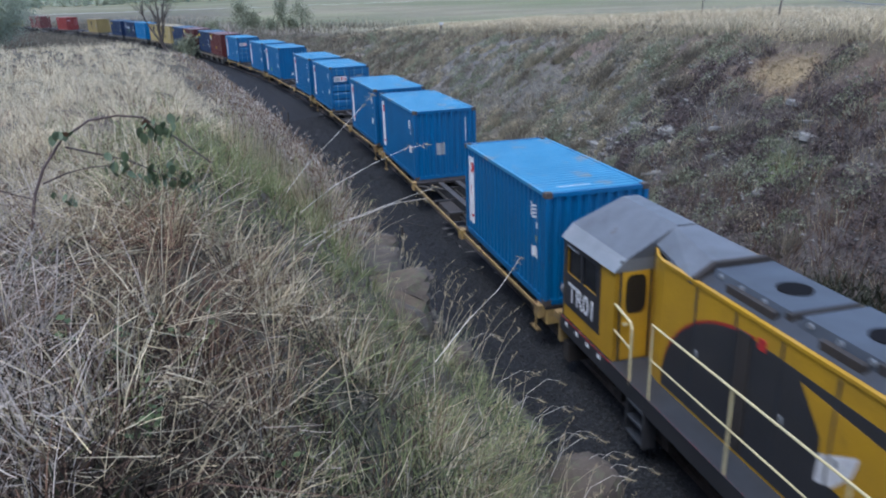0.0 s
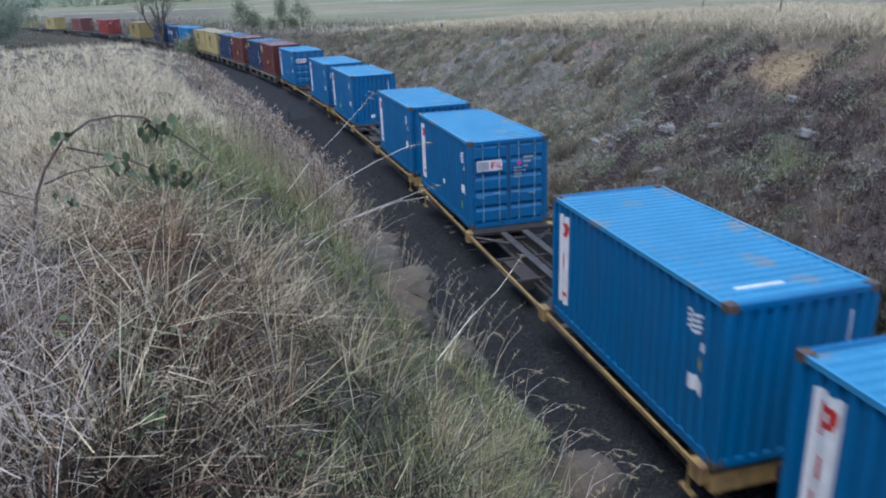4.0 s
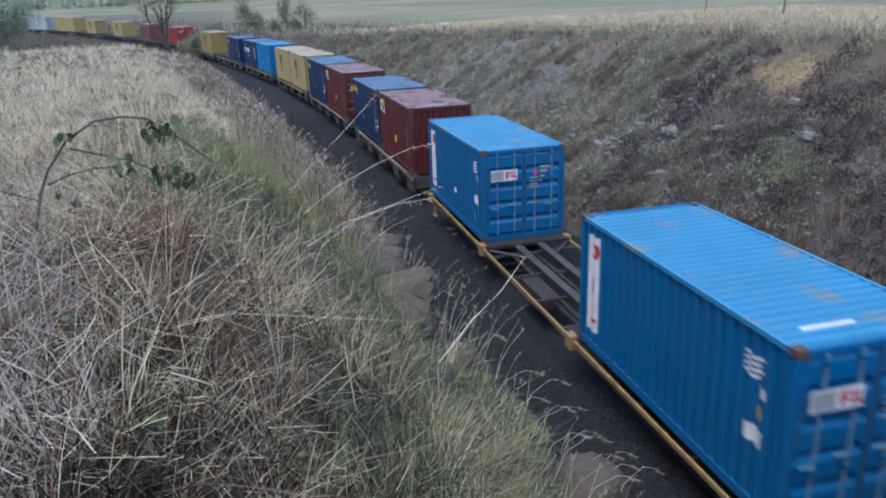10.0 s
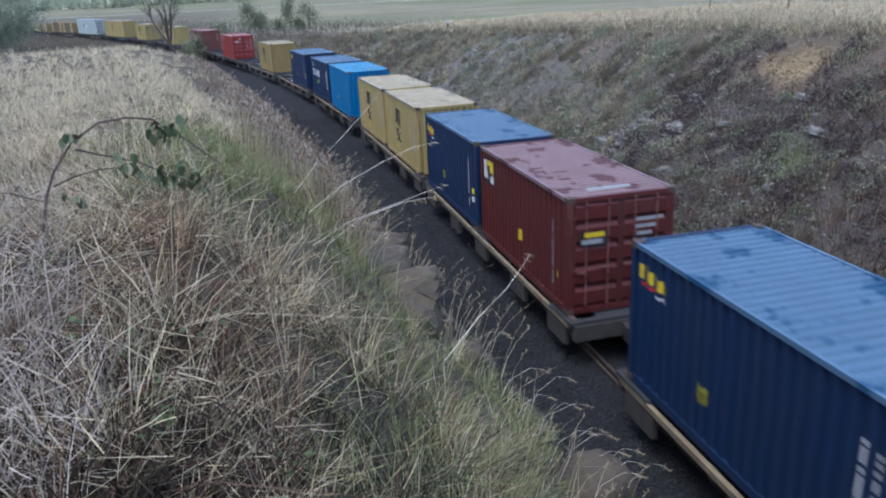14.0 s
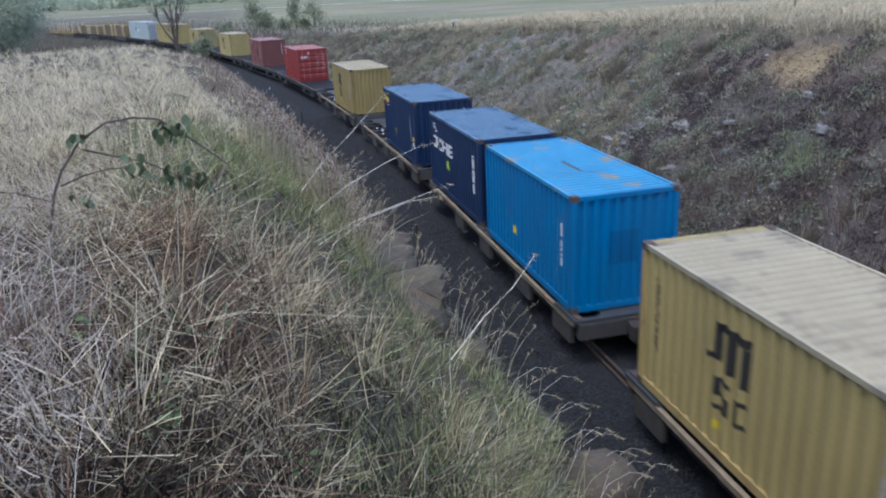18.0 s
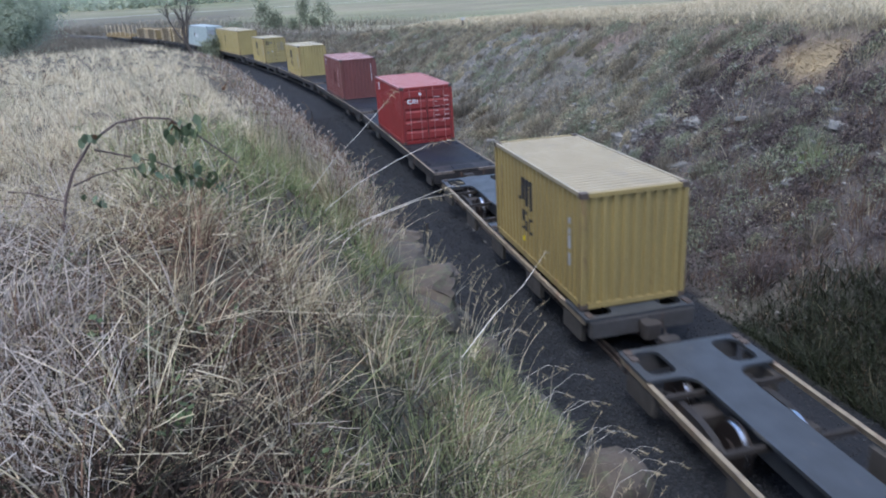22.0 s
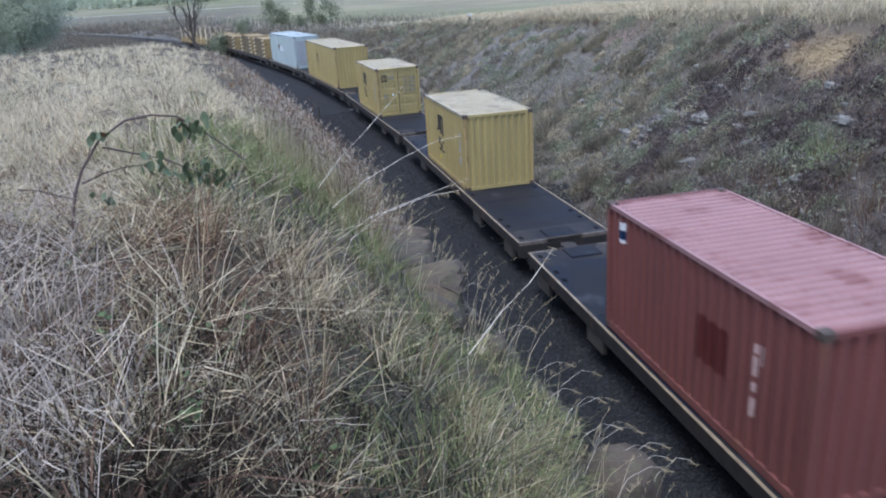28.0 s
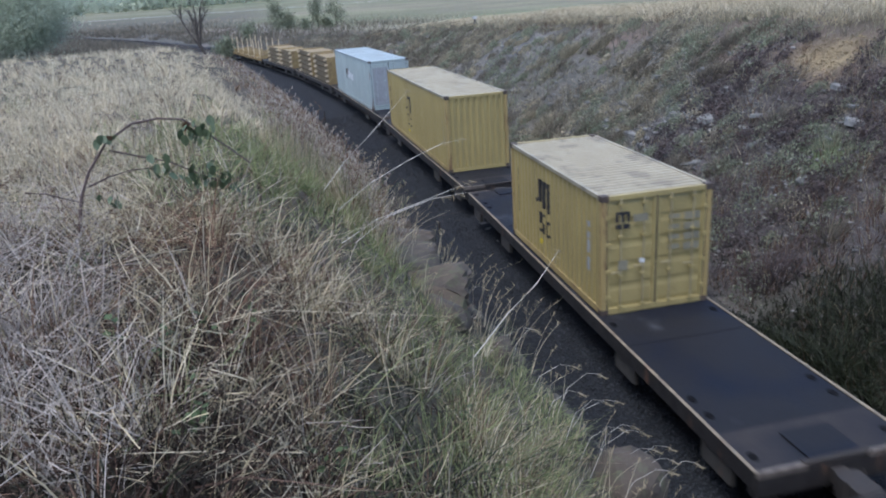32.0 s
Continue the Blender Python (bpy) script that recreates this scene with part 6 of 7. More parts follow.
def under_grass(n, r0, r1, seed, tall, width):
    """Short growth at the roots, its dark colour standing in for shade between blades."""
    x, y, rs = fan(n, r0, r1, -27, 50, seed)
    s, l = along(x, y)
    keep = (l < lip(s)[0] + 0.3) & clear_of_rock(x, y)
    x, y, s, l = x[keep], y[keep], s[keep], l[keep]
    n = len(x)
    g = greenness(x, y, s, l) + 0.3 * rs.normal(size=n)
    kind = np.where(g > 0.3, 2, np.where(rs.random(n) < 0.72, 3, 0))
    a = rs.uniform(0, 6.28, n)
    lean = np.stack([np.cos(a), np.sin(a)], -1) * rs.gamma(2.0, 0.5, n)[:, None]
    laid(np.stack([x, y, ground_z(x, y) - 0.02], -1), tall * rs.uniform(0.3, 1.1, n), width * rs.uniform(0.6, 1.3, n), lean, kind, 2, 1.6, (KINDS[3], KINDS[1], ("low_weeds", "ditch", "weeds at the grass roots, darkened for the shade there"), ("old_thatch", "thatch", "thatch under the grass, darkened for the shade in its gaps")))


def tufts(n, r0, r1, seed, tall, width, per, seg, a0=-27, a1=50):
    """Tufts of long blades that arch out from one root and fall over each other."""
    x, y, rs = fan(n, r0, r1, a0, a1, seed)
    s, l = along(x, y)
    lo, lz, lf, top = lip(s)
    keep = (l < np.where(s < -22, lf - 0.15, lo - 0.12)) & (s > -85) & clear_of_rock(x, y) & (rough(x * 2.6, y * 2.6, 0.5, 6) + 0.3 * rs.normal(size=n) > (-0.15 if r1 < 10 else -2))
    turn, far = bearing(x, y)
    keep &= rs.random(n) > 0.55 * ease((turn + 3) / 4) * ease((4.6 - far) / 1.2)
    x, y, s, l, lo = x[keep], y[keep], s[keep], l[keep], lo[keep]
    n = len(x)
    g = greenness(x, y, s, l) + 0.22 * rs.normal(size=n)
    br = browning(x, y) + 0.2 * rs.normal(size=n)
    u = rs.random(n)
    pale_share = 0.2 + 0.75 * ease((-s - 7) / 9) + 0.45 * ease((-l - 7.7) / 0.6) - 0.3 * np.clip(g, 0, 1)
    kind = np.where(g > 0.30, 2, np.where(br > 0.62, 5, np.where(bleaching(x, y) + 0.2 * rs.normal(size=n) > 0.6, 4, np.where(u < pale_share, 1, 0))))
    size = tall * np.clip(0.75 + 0.5 * rough(x * 1.7, y * 1.7, 0.4, 4) + 0.2 * rs.normal(size=n), 0.35, 1.5)
    mat_ = np.exp(-(((x + 15.5) / 2.2) ** 2 + ((y + 8.3) / 0.7) ** 2)) > 0.4
    kind = np.where(mat_, 1, kind)
    face_ = (l > lo - 0.35) & (s < -20)
    kind = np.where(face_, np.where(u < 0.3, 3, np.where(u < 0.6, 4, np.where(u < 0.8, 5, 0))), kind)
    size = np.where(mat_, 0.32 * tall, np.where(face_, 0.45 * size, size))
    main = rs.uniform(0, 6.28, n)
    push = rs.gamma(2.0, 0.26, n)
    edge = np.clip(1 - (lo - l) / 1.7, 0, 1)
    size = size * (1 - 0.68 * edge * (s > -22))
    i = np.repeat(np.arange(n), per)
    m = len(i)
    a = rs.uniform(0, 6.28, m)
    rad = 0.13 * size[i] * np.sqrt(rs.random(m))
    px, py = x[i] + rad * np.cos(a), y[i] + rad * np.sin(a)
    out = rs.gamma(2.2, 0.25 if r1 < 10 else 0.33, m)
    lean = np.stack([np.cos(a) * out + np.cos(main[i]) * push[i], np.sin(a) * out + np.sin(main[i]) * push[i] + 0.2 * edge[i]], -1)
    kk = kind[i]
    odd = rs.random(m)
    odd = odd * (1.0 if r1 < 10 else 1.7 if r1 < 30 else 3.2)
    odd = np.where((kk == 2) & (odd > 0.03), odd + 0.12, odd)
    kk = np.where(odd < 0.09, 1, np.where(odd < 0.19, 3, np.where(odd < 0.25, 5, np.where(odd < 0.32, 4, np.where((odd < 0.44) & (kk != 2), 0, kk)))))
    P = np.stack([px, py, ground_z(px, py) - 0.02], -1)
    laid(P, size[i] * rs.uniform(0.35, 1.2, m), width * rs.uniform(0.55, 1.45, m), lean, kk, seg, 1.2 if r1 < 10 else 1.5)


under_grass(21000, 1.3, 9.0, 20, 0.24, 0.011)
tufts(640, 1.75, 3.2, 21, 0.30, 0.0060, 15, 2)
tufts(3300, 3.0, 9, 22, 0.44, 0.0085, 16, 2)
tufts(3800, 8.5, 26, 23, 0.48, 0.013, 16, 2)
tufts(700, 1.2, 9, 25, 0.5, 0.012, 10, 2, 52, 331)
tufts(4200, 24, 82, 24, 0.58, 0.032, 14, 2)


def crossed(name, P, d, length, w, mat, label):
    """Straight broken stalks: thin ribbons from P along d, bent a little half way."""
    n = len(P)
    rs = np.random.default_rng(n + 3)
    side = np.cross(d, rs.normal(size=(n, 3)))
    side /= np.linalg.norm(side, axis=1)[:, None] + 1e-9
    bend = rs.normal(size=(n, 3)) * 0.05
    V = np.empty((n, 3, 2, 3))
    for k, (t, g) in enumerate(((0.0, 1.0), (0.55, 0.85), (1.0, 0.4))):
        c = P + (d * t + bend * (t * (1 - t) * 2)) * length[:, None]
        V[:, k, 0], V[:, k, 1] = c - side * (w * g / 2)[:, None], c + side * (w * g / 2)[:, None]
    q = np.array([[0, 1, 3, 2], [2, 3, 5, 4]])[None] + 6 * np.arange(n)[:, None, None]
    return tagged(new(name, mesh_np(name, V.reshape(-1, 3), q.reshape(-1, 4), mat)), label, "grass", kind="stuff")


def litter():
    """Broken stalks lying and leaning criss-cross through the near grass."""
    x, y, rs = fan(17000, 1.75, 9.5, -27, 48, 31)
    s, l = along(x, y)
    g = greenness(x, y, s, l)
    far = np.hypot(x, y - EYE[1])
    keep = (l < lip(s)[0] - 0.3) & clear_of_rock(x, y) & (rs.random(len(x)) > 0.62 * np.clip(g + 0.2, 0, 1)) & (rs.random(len(x)) > 0.6 * ease((far - 5) / 4)) & (rs.random(len(x)) > 0.55 * ease((3.5 - far) / 0.6)) & (rs.random(len(x)) > 0.5 * ease((bearing(x, y)[0] + 3) / 5))
    x, y, g, far = x[keep], y[keep], g[keep], far[keep]
    n = len(x)
    az = rs.uniform(0, 6.28, n)
    el = np.radians(np.clip(rs.normal(16, 26, n), -40, 80))
    d = np.stack([np.cos(az) * np.cos(el), np.sin(az) * np.cos(el), np.sin(el)], -1)
    length = np.minimum((0.09 + 0.46 * rs.random(n) ** 1.8) * np.clip(far / 3.6, 0.6, 1.0), 0.115 * far)
    z = ground_z(x, y) + np.maximum(0.03, 0.30 * rs.random(n) ** 0.8 - 0.3 * length * np.sin(el))
    w = rs.uniform(0.0024, 0.0052, n) * (0.55 + 0.11 * far)
    P = np.stack([x, y, z], -1)
    u = rs.random(n)
    zone = np.where(g + 0.4 * rs.normal(size=n) > 0.42, 2, np.where(browning(x, y) + 0.25 * rs.normal(size=n) > 0.6, 5, np.where(bleaching(x, y) + 0.25 * rs.normal(size=n) > 0.5, 4, np.where(u < 0.5, 0, 1))))
    zone = np.where(rs.random(n) < 0.16, 3, zone)
    for k, what in enumerate(("dry straw stalks fallen criss-cross over the grass", "bleached stalks fallen criss-cross over the grass", "green blades bent over the grass", "brown broken stems lying in the grass", "mauve-grey stalks fallen criss-cross over the grass", "rusty bracken stems lying in the grass")):
        m = zone == k
        crossed("fallen_stalks", P[m], d[m], length[m], w[m], M[KINDS[k][1]], what)


litter()


def leafy_weed(x, y, size, seed):
    """A low weed with small green leaves, down between the stalks."""
    r = random.Random(seed)
    z = float(ground_z(x, y)[0])
    t = thing("weed", "small green leafy weed among dry stalks", "weed", "weeds in the grass")
    for k in range(5):
        a = r.uniform(0, 6.28)
        e = Vector((x + math.cos(a) * size * 0.5, y + math.sin(a) * size * 0.5, z + size * r.uniform(0.7, 1.5)))
        o = Vector((x, y, z))
        mid = o.lerp(e, 0.5) + Vector((0, 0, 0.1 * size))
        part("stem", Build().tube([o, mid, e], 0.003, 5, 0.5), M["cane"], t)
        for j in range(6):
            c = mid.lerp(e, r.uniform(-0.4, 1.1))
            u = Vector((r.gauss(0, 1), r.gauss(0, 1), r.gauss(0, 0.5))).normalized() * r.uniform(0.018, 0.036)
            v = u.cross(Vector((r.gauss(0, 0.4), r.gauss(0, 0.4), 1))) * 0.45
            part("leaf", Build().poly([c, c + u * 0.5 + v, c + u, c + u * 0.5 - v], [(0, 1, 2, 3)]), M["weed"], t)


for k, (wx, wy, ws) in enumerate(((-2.76, -7.31, 0.26), (-2.46, -7.56, 0.2), (-3.35, -7.30, 0.22), (-3.6, -8.0, 0.2), (-1.95, -7.42, 0.2), (-2.2, -7.0, 0.18), (-5.3, -7.5, 0.3), (-6.0, -7.75, 0.3), (-4.0, -6.2, 0.3), (-3.7, -6.05, 0.25))):
    leafy_weed(wx, wy, ws, k)


def hummock(x, y, seed, n=430, tall=0.95):
    """A big tuft of tall straw standing up on the edge of the bank."""
    rs = np.random.default_rng(seed)
    a = rs.uniform(0, 6.28, n)
    rad = 0.42 * np.sqrt(rs.random(n))
    px, py = x + rad * np.cos(a), y + rad * np.sin(a)
    b = rs.uniform(0, 6.28, n)
    out, stray = rs.gamma(2.0, 0.13, n), rs.gamma(1.6, 0.22, n)
    lean = np.stack([np.cos(a) * out + np.cos(b) * stray, np.sin(a) * out + np.sin(b) * stray], -1)
    P = np.stack([px, py, ground_z(px, py) - 0.02], -1)
    laid(P, tall * rs.uniform(0.45, 1.15, n), 0.011 * rs.uniform(0.6, 1.4, n), lean, rs.choice([0, 0, 0, 1, 2, 3, 3, 5, 4], n), 3, 1.25)


for k, (hx, hy) in enumerate(((-12.2, -6.25), (-12.7, -6.6), (-11.4, -6.3), (-10.4, -6.2))):
    hummock(hx, hy, 300 + k)


def plumed_grass(x, y, seed, n, tall, wide):
    """Upright stems on the edge of the bank with narrow reddish plumes."""
    rs = np.random.default_rng(seed)
    a = rs.uniform(0, 6.28, n)
    rad = wide * np.sqrt(rs.random(n))
    px, py = x + 1.6 * rad * np.cos(a), y + rad * np.sin(a)
    b = rs.uniform(0, 6.28, n)
    out = rs.gamma(2.0, 0.10, n)
    lean = np.stack([np.cos(b) * out, np.sin(b) * out + 0.08], -1)
    P = np.stack([px, py, ground_z(px, py) - 0.02], -1)
    h = tall * rs.uniform(0.5, 1.15, n)
    laid(P, h, 0.010 * rs.uniform(0.6, 1.3, n), lean, rs.choice([0, 0, 0, 1, 1, 2, 2, 3, 4], n), 3, 1.6)
    top = h > 0.75 * tall
    i = np.repeat(np.where(top)[0], 9)
    m = len(i)
    t = 1 - 0.2 * rs.random(m)
    re = np.hypot(lean[:, 0], lean[:, 1])[i]
    c = P[i].copy()
    c[:, :2] += lean[i] * (h[i] * t ** 1.6)[:, None]
    c[:, 2] += h[i] * t * (1 - 0.38 * np.minimum(re, 1.6) * t)
    d = rs.normal(size=(m, 3)) * 0.5 + (0, 0, 0.9)
    d /= np.linalg.norm(d, axis=1)[:, None]
    red = rs.random(m) < 0.45
    for k, mat, what in ((True, "bracken", "narrow reddish seed plumes on tall grass"), (False, "mauve", "narrow mauve seed plumes on tall grass")):
        q = red == k
        crossed("seed_plumes", c[q], d[q], rs.uniform(0.03, 0.07, int(q.sum())), np.full(int(q.sum()), 0.010), M[mat], what)


for k, (hx, hy, hn, ht, hw) in enumerate(((-12.4, -7.25, 170, 1.0, 0.35), (-11.6, -7.05, 200, 1.0, 0.35), (-10.8, -7.1, 170, 0.85, 0.3), (-12.9, -6.8, 90, 0.9, 0.3), (-11.2, -6.5, 190, 1.0, 0.3), (-10.5, -6.3, 190, 0.95, 0.3), (-12.0, -6.3, 150, 1.0, 0.3), (-9.9, -6.0, 90, 0.7, 0.25))):
    plumed_grass(hx, hy, 320 + k, hn, ht, hw)


def seed_stalks(n, seed, s0, s1, tall):
    """Thin upright stalks with small drooping seed heads."""
    rs = np.random.default_rng(seed)
    s = rs.uniform(s0, s1, n)
    lo = lip(s)[0]
    x, y, z, p = track(s, lo - 2.6 * rs.random(n) ** 1.5 + 0.3)
    z = ground_z(x, y)
    ang = rs.normal(0.9, 0.9, n)
    reach = rs.gamma(2.0, 0.18, n)
    h = tall * rs.uniform(0.6, 1.2, n)
    lean = np.stack([-np.cos(ang) * reach * 0.4, np.abs(np.sin(ang)) * reach + 0.1], -1)
    P = np.stack([x, y, z], -1)
    blades("grass_stalks", P, h, np.full(n, 0.0075 if s1 > -10 else 0.012), lean, M["pale"], "thin straw stalks with drooping seed heads", 3)
    k = 8
    t = 1 - 0.32 * np.tile(np.arange(k) / k, n)
    i = np.repeat(np.arange(n), k)
    re = np.hypot(lean[:, 0], lean[:, 1])[i]
    c = P[i].copy()
    c[:, :2] += lean[i] * (h[i] * t ** 1.6)[:, None]
    c[:, 2] += h[i] * t * (1 - 0.38 * np.minimum(re, 1.6) * t)
    m = len(c)
    a = rs.uniform(0, 6.28, m)
    blades("seed_heads", c, rs.uniform(0.03, 0.06, m) * (1.0 if s1 > -10 else 1.5), np.full(m, 0.011 if s1 > -10 else 0.02), np.stack([np.cos(a), np.sin(a)], -1) * 0.8, M["straw"], "small pale drooping seed heads", 1)


seed_stalks(80, 41, -11, -4, 0.6)
seed_stalks(45, 44, -7.5, -3.2, 0.9)
seed_stalks(300, 42, -34, -10, 1.05)


def clump(name, c, size, mat, label, rs):
    """Loose small leaves and twig ends, turned every way."""
    n = len(c)
    a, b = rs.normal(size=(n, 3)), rs.normal(size=(n, 3))
    a[:, 2] += 0.5
    a /= np.linalg.norm(a, axis=1)[:, None]
    b -= (a * b).sum(1)[:, None] * a
    b /= np.linalg.norm(b, axis=1)[:, None]
    sz = (size * rs.uniform(0.5, 1.4, n))[:, None]
    V = np.stack([c - a * sz, c - b * sz * 0.35, c + a * sz, c + b * sz * 0.35], 1).reshape(-1, 3)
    return tagged(new(name, mesh_np(name, V, np.arange(4 * n).reshape(-1, 4), mat)), label, "bushes", kind="stuff")


def bank_growth():
    """Tufts, low heath and rank grass on the far bank, straw along its crest."""
    rs = np.random.default_rng(61)
    n = 5200
    s = -6 - 110 * rs.random(n) ** 1.35
    co, cz = crest(s)
    q = rs.random(n)
    l = 3.2 + (co - 3.4) * q
    x, y, z, p = track(s, l)
    cover = bank_cover(x, y, s, q)
    rocky = ground(x, y)[1][:, 3]
    keep = (rs.random(n) > 0.8 * rocky) & (rs.random(n) > 0.85 * cover[:, 0]) & (rs.random(n) > 0.6 * cover[:, 3])
    x, y, s, q, cover = x[keep], y[keep], s[keep], q[keep], cover[keep]
    n, k = len(x), 26
    # low near stretch gets darker stems: shade put into the colour
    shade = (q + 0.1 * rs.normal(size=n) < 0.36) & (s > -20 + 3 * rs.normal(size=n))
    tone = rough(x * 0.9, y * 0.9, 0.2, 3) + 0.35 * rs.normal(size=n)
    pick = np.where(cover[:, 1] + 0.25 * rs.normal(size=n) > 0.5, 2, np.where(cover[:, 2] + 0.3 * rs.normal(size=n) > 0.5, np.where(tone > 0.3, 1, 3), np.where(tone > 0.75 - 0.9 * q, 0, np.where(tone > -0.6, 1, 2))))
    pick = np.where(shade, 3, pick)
    i = np.repeat(np.arange(n), k)
    rad = (0.12 + 0.42 * rs.random(n) ** 2.2)[i]
    a = rs.uniform(0, 6.28, n * k)
    rr = rad * np.sqrt(rs.random(n * k))
    px, py = x[i] + rr * np.cos(a), y[i] + rr * np.sin(a)
    pz = ground_z(px, py)
    h = rad * rs.uniform(0.5, 1.7, n * k)
    out = np.stack([np.cos(a), np.sin(a)], -1) * rs.uniform(0.1, 0.8, n * k)[:, None]
    far = np.hypot(px, py - EYE[1])
    w = 0.006 + 0.0006 * far
    kind = np.where(rs.random(n * k) < 0.15, 0, pick[i])
    P = np.stack([px, py, pz - 0.02], -1)
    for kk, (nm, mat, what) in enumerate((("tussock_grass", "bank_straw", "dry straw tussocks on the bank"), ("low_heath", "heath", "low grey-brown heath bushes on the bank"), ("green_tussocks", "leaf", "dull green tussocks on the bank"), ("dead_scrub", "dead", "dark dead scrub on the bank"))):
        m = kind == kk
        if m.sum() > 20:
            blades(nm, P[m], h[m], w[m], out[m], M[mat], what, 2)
    # rounded low bushes
    n, k = 900, 190
    s = np.where(rs.random(n) < 0.5, -9 - 26 * rs.random(n), -9 - 80 * rs.random(n) ** 1.2)
    q = rs.random(n) ** 1.2 * 0.85
    co = crest(s)[0]
    x, y, z, p = track(s, 3.6 + (co - 3.6) * q)
    cover = bank_cover(x, y, s, q)
    keep = (cover[:, 0] < 0.2) & (rs.random(n) > 0.6 * cover[:, 3]) & ((q > 0.25) | (s < -15))
    x, y, cover = x[keep], y[keep], cover[keep]
    n = len(x)
    u = rs.random(n) + 0.25 * rough(x * 0.5, y * 0.5, 0, 1) - 0.35 * cover[:, 2]
    i = np.repeat(np.arange(n), k)
    rad = rs.uniform(0.25, 0.68, n)[i]
    d = rs.normal(size=(n * k, 3))
    d /= np.linalg.norm(d, axis=1)[:, None]
    d[:, 2] = np.abs(d[:, 2])
    d *= (rad * rs.uniform(0.55, 1.08, n * k))[:, None]
    px, py = x[i] + d[:, 0], y[i] + d[:, 1]
    P = np.stack([px, py, ground_z(px, py) + 0.85 * d[:, 2]], -1)
    far = np.hypot(px, py - EYE[1])
    dim = (cover[:, 2] > 0.45)[i]
    for nm, mat, m, what in (("grey_bushes", "heath", (u[i] < 0.4) & ~dim, "rounded grey-brown heath bushes on the bank"), ("dark_bushes", "purple_heath", (u[i] < 0.5) & dim, "low dark purple-brown heath on the bank"), ("olive_bushes", "leaf", (u[i] >= np.where(dim, 0.5, 0.4)) & (u[i] < 0.8), "rounded grey-green low bushes on the bank"), ("straw_bushes", "bank_straw", u[i] >= 0.8, "rounded pale grass hummocks on the bank")):
        clump(nm, P[m], (0.026 + 0.0010 * far)[m], M[mat], what, rs)
    # fine cover over the whole bank
    n = 46000
    s = -5 - 100 * rs.random(n) ** 1.35
    co, cz = crest(s)
    q = rs.random(n)
    x, y, z, p = track(s, 3.0 + (co - 2.6) * q)
    g, zone = ground(x, y)
    cover = bank_cover(x, y, s, q)
    keep = (rs.random(n) > 0.7 * zone[:, 3]) & (rs.random(n) > 0.8 * cover[:, 0]) & (rs.random(n) > 0.7 * cover[:, 3])
    x, y, g, cover, q, s = x[keep], y[keep], g[keep], cover[keep], q[keep], s[keep]
    n = len(x)
    a = rs.uniform(0, 6.28, n)
    tone = rough(x * 0.8 + 3, y * 0.8, 0, 2.0) + 0.5 * rs.normal(size=n) + 0.6 * q - 0.6 * cover[:, 2]
    far = np.hypot(x, y - EYE[1])
    gr = (cover[:, 1] > 0.4) | (tone <= -1.0)
    # same foot of the bank, its shade painted by a darker heath colour
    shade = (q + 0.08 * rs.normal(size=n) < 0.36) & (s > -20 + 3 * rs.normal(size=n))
    for nm, mat, m, what in (("bank_grass", "bank_straw", (tone > 0.25) & ~gr & ~shade, "thin dry grass over the bank"), ("bank_stems", "heath", (tone <= 0.25) & ~gr & ~shade, "grey dead stems over the bank"), ("bank_green", "leaf", gr & ~shade, "thin green grass over the bank"), ("dark_heath", "purple_heath", shade, "heath stems at the bank foot, darkened for the shade there")):
        c = int(m.sum())
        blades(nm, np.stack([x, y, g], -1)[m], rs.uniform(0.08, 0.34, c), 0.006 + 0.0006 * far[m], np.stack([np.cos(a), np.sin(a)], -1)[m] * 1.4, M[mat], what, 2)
    # rank green growth in the ditch, the ditch's shade put into its colour
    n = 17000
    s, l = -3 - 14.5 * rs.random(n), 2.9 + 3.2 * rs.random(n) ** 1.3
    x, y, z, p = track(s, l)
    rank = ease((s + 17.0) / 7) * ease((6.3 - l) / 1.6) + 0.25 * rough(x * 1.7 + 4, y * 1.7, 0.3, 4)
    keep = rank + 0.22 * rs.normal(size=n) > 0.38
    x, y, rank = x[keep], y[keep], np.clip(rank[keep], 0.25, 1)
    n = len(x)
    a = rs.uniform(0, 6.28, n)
    blades("ditch_weeds", np.stack([x, y, ground_z(x, y)], -1), (0.5 + 0.4 * rough(x * 2.2, y * 2.2, 0.4, 5)) * (0.35 + 0.65 * rank) * rs.uniform(0.4, 1.3, n), rs.uniform(0.014, 0.045, n), np.stack([np.cos(a), np.sin(a)], -1) * rs.uniform(0.2, 1.3, n)[:, None], M["ditch"], "green weeds in the ditch, darkened in colour for its shade", 2)
    # straw along the crest
    n = 60000
    s = 2 - 100 * rs.random(n)
    co, cz = crest(s)
    l = co - 0.9 + 9.5 * rs.random(n) ** 1.2
    x, y, z, p = track(s, l)
    far = np.hypot(x, y - EYE[1])
    a = rs.uniform(0, 6.28, n)
    tall = (0.5 + 0.3 * rough(x, y, 0.2, 3)) * np.interp(s, (-95, -60), (0.5, 1.0))
    P = np.stack([x, y, ground_z(x, y)], -1)
    m = rs.random(n) < 0.4
    for nm, mat, mm in (("crest_straw", "straw", m), ("crest_pale_grass", "pale", ~m)):
        c = int(mm.sum())
        blades(nm, P[mm], (tall * rs.uniform(0.5, 1.2, n))[mm], (0.006 + 0.0005 * far)[mm], (np.stack([np.cos(a), np.sin(a)], -1) * 0.75 + (0.0, 0.1))[mm], M[mat], "tall pale straw grass along the crest of the cutting", 2)


bank_growth()


